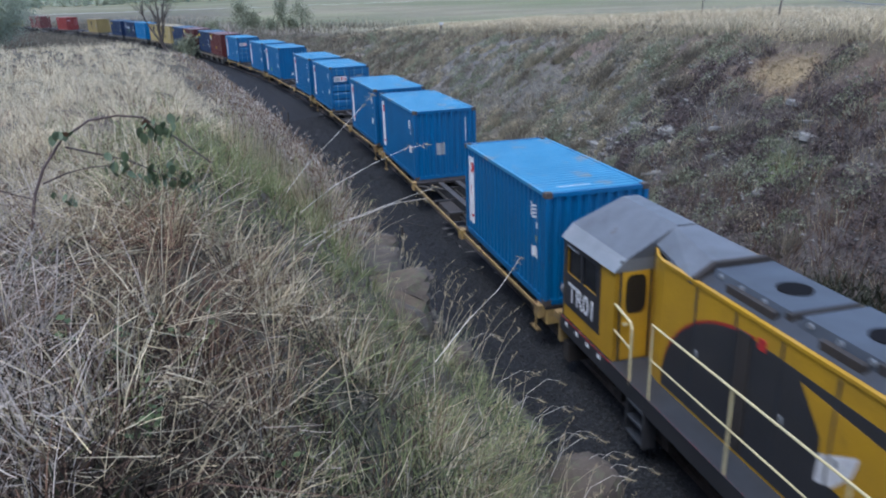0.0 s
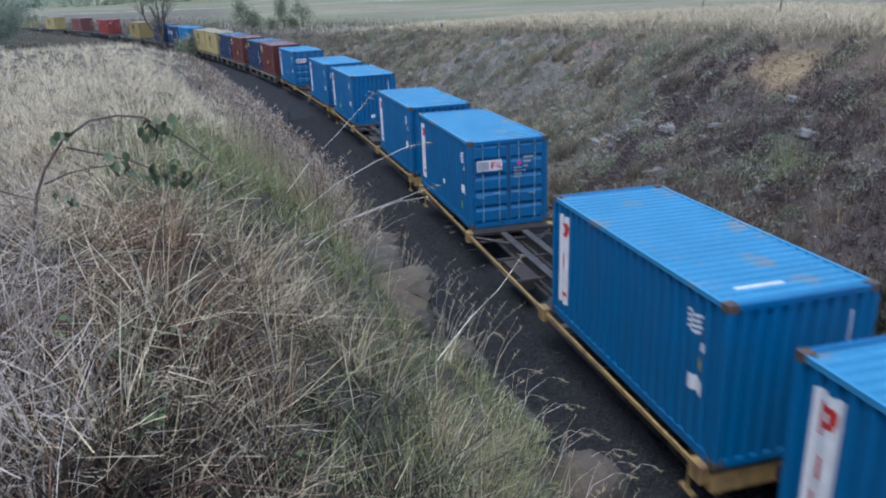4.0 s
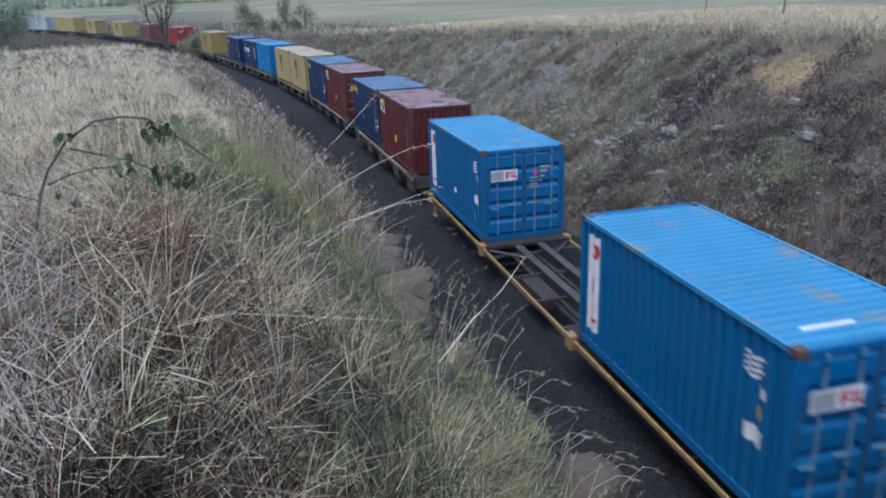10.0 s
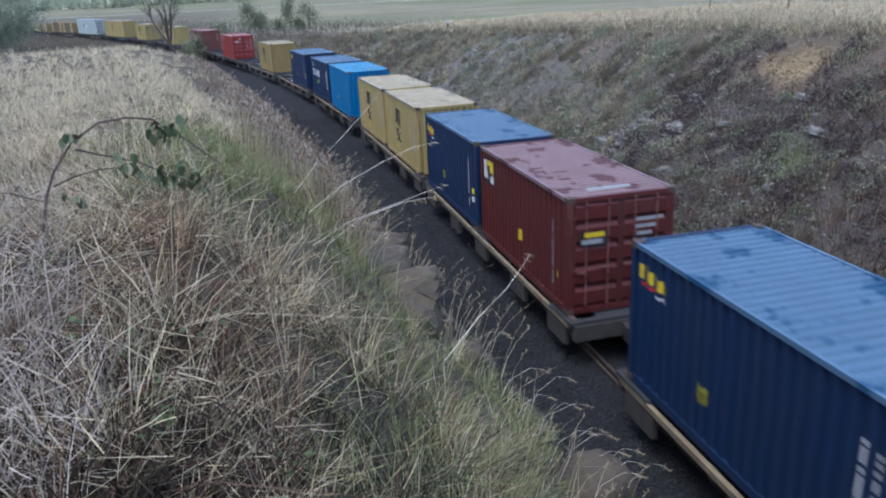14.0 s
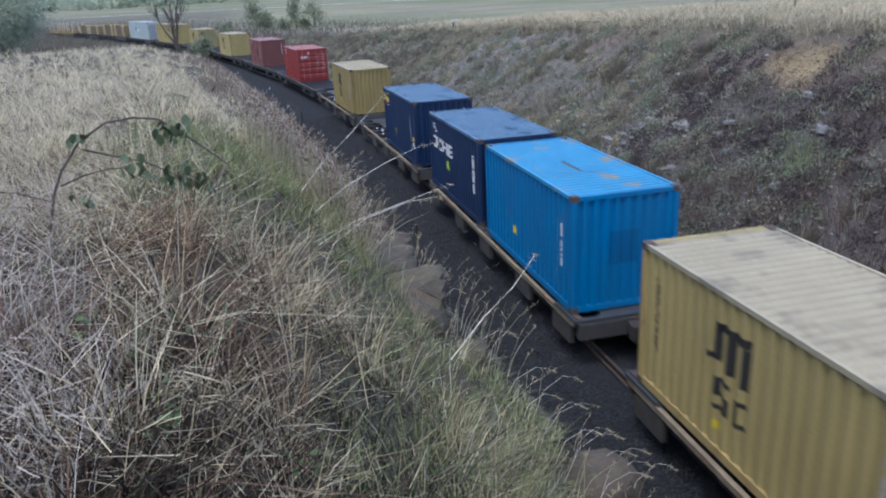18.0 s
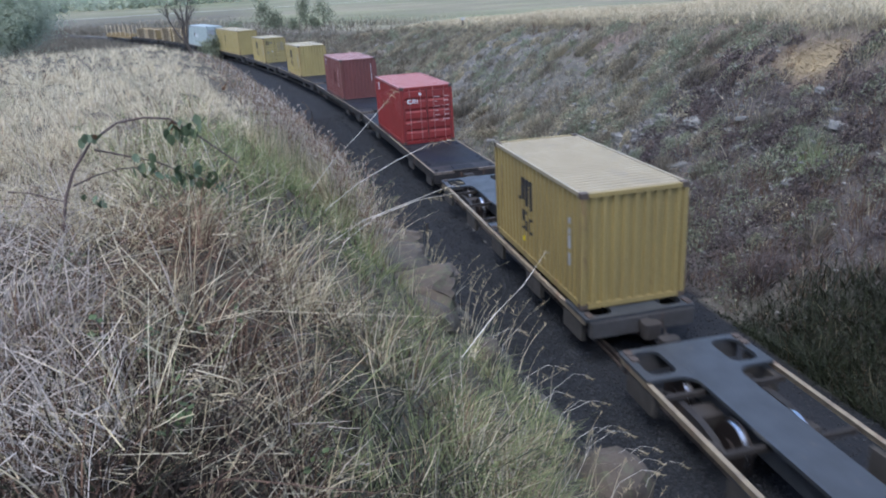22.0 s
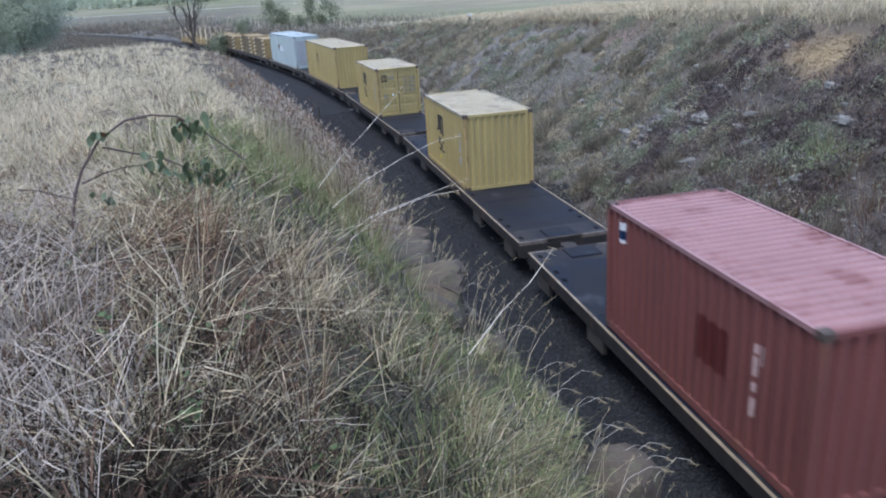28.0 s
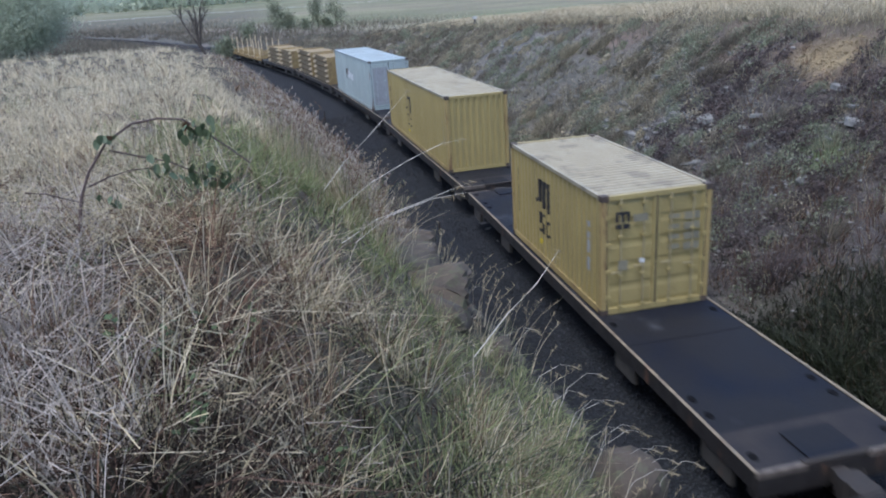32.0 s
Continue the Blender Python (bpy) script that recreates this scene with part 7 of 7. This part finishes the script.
def face_weeds():
    """Short dead weeds down the face of the near bank, beyond the boulders."""
    rs = np.random.default_rng(91)
    n = 16000
    s = -17 - 62 * rs.random(n) ** 1.1
    lo, lz, lf, top = lip(s)
    x, y, z, p = track(s, lo - 0.5 + (lf - lo + 0.55) * rs.random(n))
    a = rs.uniform(0, 6.28, n)
    far = np.hypot(x, y - EYE[1])
    tall = (0.26 + 0.14 * rough(x * 1.5, y * 1.5, 0.3, 4)) * rs.uniform(0.4, 1.4, n)
    laid(np.stack([x, y, ground_z(x, y) - 0.02], -1), tall, 0.006 + 0.0006 * far, np.stack([np.cos(a), np.sin(a)], -1) * rs.gamma(2.0, 0.3, n)[:, None], rs.choice([0, 3, 4, 4, 5, 5], n), 2)


face_weeds()


def tussock(x, y, size, mat, seed):
    """A big soft rounded tussock of fine standing stems."""
    rs = np.random.default_rng(seed)
    n = 520
    a = rs.uniform(0, 6.28, n)
    rad = size * np.sqrt(rs.random(n))
    px, py = x + rad * np.cos(a), y + rad * np.sin(a)
    h = size * (1.25 - 0.6 * (rad / size) ** 2) * rs.uniform(0.5, 1.15, n)
    far = math.hypot(x, y - EYE[1])
    lean = np.stack([np.cos(a), np.sin(a)], -1) * (0.15 + 0.55 * rad / size)[:, None]
    ob = blades("tussock", np.stack([px, py, ground_z(px, py) - 0.03], -1), h, np.full(n, 0.006 + 0.0006 * far) * rs.uniform(0.6, 1.5, n), lean, M[mat], "", 2)
    tagged(ob, {"heath": "soft grey-brown tussock at the foot of the bank", "bank_straw": "soft pale straw tussock on the far bank", "purple_heath": "dark brown heath tussock on the far bank"}[mat], "tussock", "tussocks on the far bank")
    ob.pop("kind", None)


_r = random.Random(23)
for k in range(42):
    ts, tl = _r.uniform(-46, -15), _r.choice((_r.uniform(3.7, 6.0), _r.uniform(4.5, 11.5)))
    tx, ty, tz, tp = track(ts, tl)
    if math.hypot(float(tx) + 22.8, float(ty) - 11) < 3.2:
        continue
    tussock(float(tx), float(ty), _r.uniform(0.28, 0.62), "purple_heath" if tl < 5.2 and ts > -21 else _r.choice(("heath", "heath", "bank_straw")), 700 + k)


# ---- single plants and trackside posts ----
def stalk(points, r=0.0065):
    t = thing("grass_stalk", "long bleached grass stalk leaning over the ballast", "grass stalk", "leaning stalks")
    part("stem", Build().tube(points, r, 6, 0.35), M["white_stalk"], t)
    b = Build()
    rr = random.Random(len(points))
    p0, p1 = Vector(points[-2]), Vector(points[-1])
    for k in range(16):
        c = p0.lerp(p1, rr.random())
        d = Vector((rr.gauss(0, 1), rr.gauss(0, 1), rr.gauss(0, 1) - 0.5)).normalized() * 0.05
        b.tube([c, c + d], 0.003, 4, 0.5)
    part("seed_head", b, M["straw"], t)


for pts in (((-5.74, -5.69, 4.70), (-5.768, -5.362, 5.061), (-5.792, -5.09, 5.288), (-5.815, -4.951, 5.45), (-5.83, -4.856, 5.572)),
            ((-6.80, -6.80, 6.1), (-6.826, -6.583, 6.342), (-6.852, -6.329, 6.555), (-6.865, -6.046, 6.82), (-6.866, -5.933, 6.942)),
            ((-6.76, -6.7, 5.9), (-6.76, -6.373, 6.124), (-6.76, -5.989, 6.306), (-6.734, -5.665, 6.435), (-6.697, -5.455, 6.463)),
            ((-6.67, -6.7, 5.6), (-6.665, -6.356, 5.792), (-6.65, -5.923, 5.918), (-6.621, -5.599, 6.02), (-6.595, -5.411, 6.075)),
            ((-6.19, -6.6, 5.75), (-6.184, -6.3, 5.955), (-6.164, -5.897, 6.074), (-6.116, -5.603, 6.109))):
    stalk(pts, 0.0048 if pts[0][0] == -5.74 else 0.003)


def lip_stalks():
    """Seeding stalks that arch out over the ballast from the edge of the bank."""
    rr = random.Random(77)
    for x, y in ((-9.3, -4.4), (-8.2, -4.5), (-7.8, -4.4), (-7.6, -4.2), (-7.35, -4.1), (-7.0, -4.1), (-8.7, -3.7), (-7.3, -3.75), (-7.5, -3.45), (-7.35, -3.3), (-9.2, -4.7), (-10.2, -4.9), (-12.0, -4.7), (-8.2, -3.5), (-7.2, -3.5), (-6.8, -3.8), (-7.0, -3.3), (-8.5, -4.0)):
        z = float(ground_z(x, y)[0]) - 0.03
        up, out = rr.uniform(0.35, 0.75), rr.uniform(0.35, 0.85)
        stalk([(x, y, z), (x - 0.12, y + 0.32 * out, z + 0.72 * up), (x - 0.13, y + 0.7 * out, z + up), (x - 0.06, y + 0.9 * out, z + 0.98 * up), (x, y + out, z + 0.9 * up)], 0.0026)


lip_stalks()


def bramble():
    t = thing("bramble", "arching bramble canes with dark green leaves", "bramble")
    canes = (((-2.67, -7.76, 6.98), (-2.693, -7.751, 7.126), (-2.721, -7.732, 7.217), (-2.748, -7.698, 7.297), (-2.782, -7.63, 7.389), (-2.811, -7.538, 7.444), (-2.83, -7.447, 7.452), (-2.841, -7.365, 7.438), (-2.842, -7.305, 7.393), (-2.84, -7.235, 7.333), (-2.832, -7.149, 7.255)),
             ((-2.736, -7.704, 7.25), (-2.76, -7.633, 7.274), (-2.781, -7.552, 7.286), (-2.796, -7.471, 7.28)),
             ((-2.779, -7.623, 7.363), (-2.793, -7.536, 7.331), (-2.806, -7.432, 7.295), (-2.81, -7.326, 7.234), (-2.81, -7.233, 7.187)),
             ((-2.697, -7.9, 7.26), (-2.697, -7.835, 7.249), (-2.706, -7.79, 7.227), (-2.717, -7.728, 7.197)))
    e = Vector(EYE)
    for k, c in enumerate(canes):
        part("cane", Build().tube([e + 1.65 * (Vector(q) - e) for q in c], 0.0095 if k == 0 else 0.006, 6, 0.45), M["cane"], t)
    r = random.Random(3)
    spots = ((-2.815, -7.346, 7.384), (-2.827, -7.281, 7.408), (-2.821, -7.286, 7.372), (-2.822, -7.32, 7.405), (-2.779, -7.474, 7.3), (-2.779, -7.45, 7.277), (-2.783, -7.362, 7.231), (-2.793, -7.322, 7.25), (-2.788, -7.307, 7.216), (-2.791, -7.25, 7.204), (-2.792, -7.221, 7.194), (-2.718, -7.64, 7.188), (-2.765, -7.627, 7.406))
    for k, c in enumerate(spots):
        for j in range(6):
            n = 8
            o = e + 1.65 * (Vector(c) - e) + Vector((r.uniform(-0.03, 0.03), r.uniform(-0.07, 0.07), r.uniform(-0.045, 0.045)))
            size = r.uniform(0.019, 0.034)
            turn = Euler((r.uniform(-0.5, 0.9), r.uniform(0.7, 1.5), r.uniform(0, 6.28))).to_matrix()
            ring = [turn @ Vector((size * math.cos(6.2832 * i / n) * (1.25 if i == 0 else 1), 0.78 * size * math.sin(6.2832 * i / n), 0.16 * size * abs(math.sin(6.2832 * i / n)))) + o for i in range(n)]
            b = Build().poly([o + turn @ Vector((0, 0, -0.003)), *ring], [(0, 1 + i, 1 + (i + 1) % n) for i in range(n)])
            part("leaf", b, M["bramble_red"] if k in (3, 12) and j == 0 else M["bramble"], t)


bramble()


def post(name, x, y, h, r, mat, label, lean=0.0, cap=None):
    z = float(ground_z(x, y)[0])
    t = thing(name, label, "post")
    part("shaft", Build().tube([(x, y, z - 0.1), (x + lean * h, y, z + h)], r, 8, 0.9), M[mat], t)
    if cap:
        part("cap", Build().box(x + lean * h - r * 1.3, x + lean * h + r * 1.3, y - r * 1.6, y + r * 1.6, z + h - min(0.3 * h, 0.22), z + h + 0.02), M[cap], t)
    return t


post("marker_peg", -23.9, -2.68, 0.4, 0.05, "under", "short black marker peg in the ballast", 0.0, None)
post("marker_post", -67.8, 9.68, 0.75, 0.1, "post", "short pale-topped marker post on the crest", 0.0, "marker")
post("fence_post", -38.0, 17.15, 1.25, 0.035, "post", "weathered thin wooden fence post")
post("fence_post", -31.8, 17.3, 1.3, 0.045, "post", "weathered leaning wooden fence post", 0.12)
post("signal_post", -32.17, -5.85, 2.0, 0.04, "under", "thin dark trackside post beside the ballast")


def fence_wire():
    t = thing("fence_wire", "slack pale wire hanging from a fence post", "wire")
    z = float(ground_z(-31.8, 17.3)[0]) + 1.4
    part("strand", Build().tube([(-31.7, 17.3, z), (-29.5, 17.4, z - 0.5), (-26.5, 17.4, z - 0.75), (-22, 17.5, z - 0.8)], 0.02, 5), M["wire"], t)


fence_wire()


# ---- trees ----
def crown(name, label_, centres, leaf, per, mat, parent, seed, spread):
    """Loose leaf clumps round branch tips."""
    rs = np.random.default_rng(seed)
    c = np.repeat(np.asarray(centres, float), per, 0)
    n = len(c)
    c = c + rs.normal(size=(n, 3)) * spread
    a, b = rs.normal(size=(n, 3)), rs.normal(size=(n, 3))
    a /= np.linalg.norm(a, axis=1)[:, None]
    b -= (a * b).sum(1)[:, None] * a
    b /= np.linalg.norm(b, axis=1)[:, None]
    sz = (leaf * rs.uniform(0.5, 1.3, n))[:, None]
    V = np.stack([c - a * sz, c - b * sz * 0.45, c + a * sz, c + b * sz * 0.45], 1).reshape(-1, 3)
    F = np.arange(4 * n).reshape(-1, 4)
    ob = new(name, mesh_np(name, V, F, mat))
    ob.parent = parent
    if label_:
        ob["label"] = label_
    return ob


def tree(label, x, y, h, width, seed, mat, leaves, leaf=0.25, per=26, trunk=0.05, limbs=9, low=0.25, spread=0.35, name="tree", kind_="tree"):
    r = random.Random(seed)
    z = float(ground_z(x, y)[0]) - 0.1
    t = thing(name, label, kind_)
    base = Vector((x, y, z))
    top = base + Vector((r.uniform(-0.05, 0.05) * h, r.uniform(-0.08, 0.08) * h, h * 0.85))
    mid = base.lerp(top, 0.5) + Vector((0, r.uniform(-0.04, 0.04) * h, 0))
    part("trunk", Build().tube([base, base.lerp(mid, 0.5), mid, mid.lerp(top, 0.5), top], trunk * h * 0.35, 8, 0.25), M["bark"], t)
    tips = []
    for k in range(limbs):
        q = low + (1 - low) * (k + r.random()) / limbs
        o = base.lerp(mid, q * 2) if q < 0.5 else mid.lerp(top, q * 2 - 1)
        a = r.uniform(0, 6.28)
        reach = width * (1.15 - 0.75 * q) * r.uniform(0.6, 1.1)
        e = o + Vector((math.cos(a) * reach, math.sin(a) * reach, reach * r.uniform(0.5, 1.2)))
        b = Build().tube([o, o.lerp(e, 0.5) + Vector((0, 0, -0.06 * reach)), e], trunk * h * 0.13 * (1.2 - q), 6, 0.3)
        for j in range(4):
            u = 0.35 + 0.6 * r.random()
            w0 = o.lerp(e, u)
            w1 = w0 + Vector((r.gauss(0, 0.4), r.gauss(0, 0.4), r.uniform(0.1, 0.8))) * reach * 0.6
            b.tube([w0, w0.lerp(w1, 0.5) + Vector((0, 0, 0.03 * reach)), w1], trunk * h * 0.05, 5, 0.3)
            tips += [tuple(w1), tuple(w0.lerp(w1, 0.5))]
        part("limb", b, M["bark"], t)
        tips.append(tuple(e))
    if leaves:
        crown("crown", "", tips, leaf, per, M[mat], t, seed, spread)
    return t


def bare_tree(x, y, seed):
    """A leafless tree that forks low into a few crooked limbs, each with boughs and fine twigs."""
    r = random.Random(seed)
    t = thing("tree", "bare dark leafless tree forking low beside the track", "tree")
    base = Vector((x, y, float(ground_z(x, y)[0]) - 0.1))
    fork = base + Vector((0, -0.75, 2.5))
    part("trunk", Build().tube([base, base + Vector((0, -0.1, 0.9)), base + Vector((0, -0.4, 1.7)), fork], 0.30, 9, 0.75), M["bark"], t)

    def grow(b, p, d, length, rad, depth):
        pts = [p]
        for k in range(4):
            d = (d + Vector((r.gauss(0, 0.16), r.gauss(0, 0.16), r.gauss(0.05, 0.10)))).normalized()
            pts.append(pts[-1] + d * length / 4)
        b.tube(pts, rad, 7 if depth < 1 else 4, 0.4)
        if depth < 3:
            for k in range((7, 5, 4)[depth]):
                j = r.randrange(1, 5)
                side = Vector((r.gauss(0, 1), r.gauss(0, 1), r.uniform(0.0, 0.9))).normalized()
                grow(b, pts[j], (d * 0.9 + side * 0.6).normalized(), length * r.uniform(0.35, 0.55), max(0.012, rad * (0.62 - 0.08 * j)), depth + 1)

    for d, length, rad in (((0.1, -0.42, 1.0), 4.2, 0.15), ((-0.2, -0.15, 1.0), 5.0, 0.16), ((0.2, 0.3, 1.0), 5.4, 0.18), ((-0.1, 0.08, 1.0), 4.4, 0.12)):
        b = Build()
        grow(b, fork - Vector((0, 0, 0.15)), Vector(d).normalized(), length, rad, 0)
        part("limb", b, M["bark"], t)


bare_tree(-104.2, -17.6, 5)
tree("large dense green tree beyond the field, paled in colour for haze", -120.0, -43.5, 8.5, 5.5, 6, "farleaf", True, 0.17, 340, 0.05, 20, 0.0, 1.3)
tree("large dense green tree beyond the field, paled in colour for haze", -124.0, -50.0, 9.5, 6.0, 7, "farleaf", True, 0.17, 340, 0.05, 20, 0.0, 1.3)
tree("uneven grey-green sapling in brown scrub behind the track", -149.8, -8.9, 5.6, 2.3, 8, "leaf", True, 0.17, 11, 0.03, 20, 0.0, 0.5, "sapling")
tree("uneven grey-green sapling in brown scrub behind the track", -150.6, -6.6, 3.4, 1.9, 16, "leaf", True, 0.17, 11, 0.03, 14, 0.0, 0.5, "sapling")
tree("slender grey-green sapling in brown scrub behind the track", -149.8, -0.9, 6.6, 1.8, 9, "leaf", True, 0.17, 11, 0.03, 18, 0.05, 0.5, "sapling")
tree("uneven grey-green sapling in brown scrub behind the track", -152.0, 2.6, 4.8, 2.2, 10, "leaf", True, 0.17, 10, 0.03, 16, 0.0, 0.55, "sapling")
tree("low grey-green bush beside the track", -109.0, -15.3, 2.7, 1.2, 11, "leaf", True, 0.2, 9, 0.04, 10, 0.05, 0.4, "bush", "bush")
tree("low grey-green bush beside the track", -112.0, -16.4, 2.2, 1.0, 12, "leaf", True, 0.2, 9, 0.04, 10, 0.05, 0.4, "bush", "bush")
tree("low rounded bush behind the track", -146.0, -3.6, 1.9, 0.9, 13, "leaf", True, 0.2, 12, 0.04, 10, 0.05, 0.4, "bush", "bush")
tree("low rounded bush behind the track", -147.0, 0.4, 2.2, 1.0, 14, "leaf", True, 0.2, 12, 0.04, 10, 0.05, 0.4, "bush", "bush")
tree("low rounded bush behind the track", -138.0, -13.5, 2.4, 1.8, 15, "leaf", True, 0.24, 7, 0.04, 10, 0.05, 0.45, "bush", "bush")


def scrub():
    """Brown scrub in the hollow behind the field, and on the verge beyond the track."""
    rs = np.random.default_rng(71)
    n, k = 900, 36
    s = -82 - 170 * rs.random(n)
    l = np.where(rs.random(n) < 0.6, rs.uniform(-45, -4.5, n), rs.uniform(4.5, 14, n))
    x, y, z, p = track(s, l)
    i = np.repeat(np.arange(n), k)
    rad = (0.5 + 0.9 * rs.random(n))[i]
    a = rs.uniform(0, 6.28, n * k)
    rr = rad * np.sqrt(rs.random(n * k))
    px, py = x[i] + rr * np.cos(a), y[i] + rr * np.sin(a)
    P = np.stack([px, py, ground_z(px, py)], -1)
    n2 = 13000
    s2, l2 = -95 - 160 * rs.random(n2), -4.2 - 16 * rs.random(n2) ** 1.4
    x2, y2, z2, p2 = track(s2, l2)
    a2 = rs.uniform(0, 6.28, n2)
    blades("brown_scrub", np.stack([x2, y2, ground_z(x2, y2)], -1), 0.5 + 0.9 * rs.random(n2), rs.uniform(0.08, 0.2, n2), np.stack([np.cos(a2), np.sin(a2)], -1) * 0.5, M["heath"], "brown leafless scrub along the near side of the track", 1)
    blades("brown_scrub", P, rad * rs.uniform(0.4, 1.3, n * k), np.full(n * k, 0.075), np.stack([np.cos(a), np.sin(a)], -1) * 0.5, M["heath"], "brown leafless scrub in the hollow by the track", 1)
    for mat, m, s0, s1, l0, l1, tall, what in (("heath", 7000, -290, -120, 5, 42, 1.0, "brown scrub on the slope beyond the track"), ("mauve", 1500, -180, -125, 10, 30, 0.7, "pale dry stalks among the saplings"), ("bank_straw", 3000, -300, -130, 6, 60, 0.6, "straw-coloured grass on the slope beyond the track")):
        s3, l3 = rs.uniform(s0, s1, m), rs.uniform(l0, l1, m)
        x3, y3, z3, p3 = track(s3, l3)
        ok = rough(x3 * 0.3, y3 * 0.3, 0, 2) + 0.35 * rs.normal(size=m) > (0.1 if mat == "mauve" else -0.2)
        x3, y3 = x3[ok], y3[ok]
        m = len(x3)
        a3 = rs.uniform(0, 6.28, m)
        blades("dry_scrub", np.stack([x3, y3, ground_z(x3, y3)], -1), tall * rs.uniform(0.5, 1.5, m), rs.uniform(0.08, 0.22, m), np.stack([np.cos(a3), np.sin(a3)], -1) * rs.gamma(2, 0.25, m)[:, None], M[mat], what, 1)


scrub()


def far_woods():
    """A line of woods along the far fields, haze put into its pale colour."""
    rs = np.random.default_rng(81)
    n, k = 300, 60
    a = np.radians(rs.uniform(-30, 18, n))
    d = rs.uniform(640, 760, n)
    x, y = -d * np.cos(a), d * np.sin(a)
    z = ground_z(x, y)
    i = np.repeat(np.arange(n), k)
    h = rs.uniform(7, 15, n)
    c = np.stack([x[i] + rs.normal(0, 4.5, n * k), y[i] + rs.normal(0, 4.5, n * k), z[i] + h[i] * rs.uniform(0, 1, n * k) ** 0.8], -1)
    u, v = rs.normal(size=(n * k, 3)), rs.normal(size=(n * k, 3))
    u /= np.linalg.norm(u, axis=1)[:, None]
    v /= np.linalg.norm(v, axis=1)[:, None]
    sz = rs.uniform(1.2, 2.6, n * k)[:, None]
    V = np.stack([c - u * sz, c - v * sz, c + u * sz, c + v * sz], 1).reshape(-1, 3)
    tagged(new("far_woods", mesh_np("far_woods", V, np.arange(4 * n * k).reshape(-1, 4), M["farleaf"])), "line of woods beyond the fields, paled in colour for haze", "woods", kind="stuff")


far_woods()


def far_road():
    pts = []
    for q in np.linspace(0, 1, 40):
        x, y = -430 + 60 * q + 20 * math.sin(q * 3), -260 + 330 * q
        z = float(ground_z(x, y)[0]) + 0.12
        pts += [(x - 2.2, y, z), (x + 2.2, y, z)]
    b = Build().poly(pts, [(2 * i, 2 * i + 1, 2 * i + 3, 2 * i + 2) for i in range(39)])
    tagged(new("road", b.mesh("road", M["marker"])), "pale gravel road across the far fields", "road", kind="structure")


far_road()


motions()
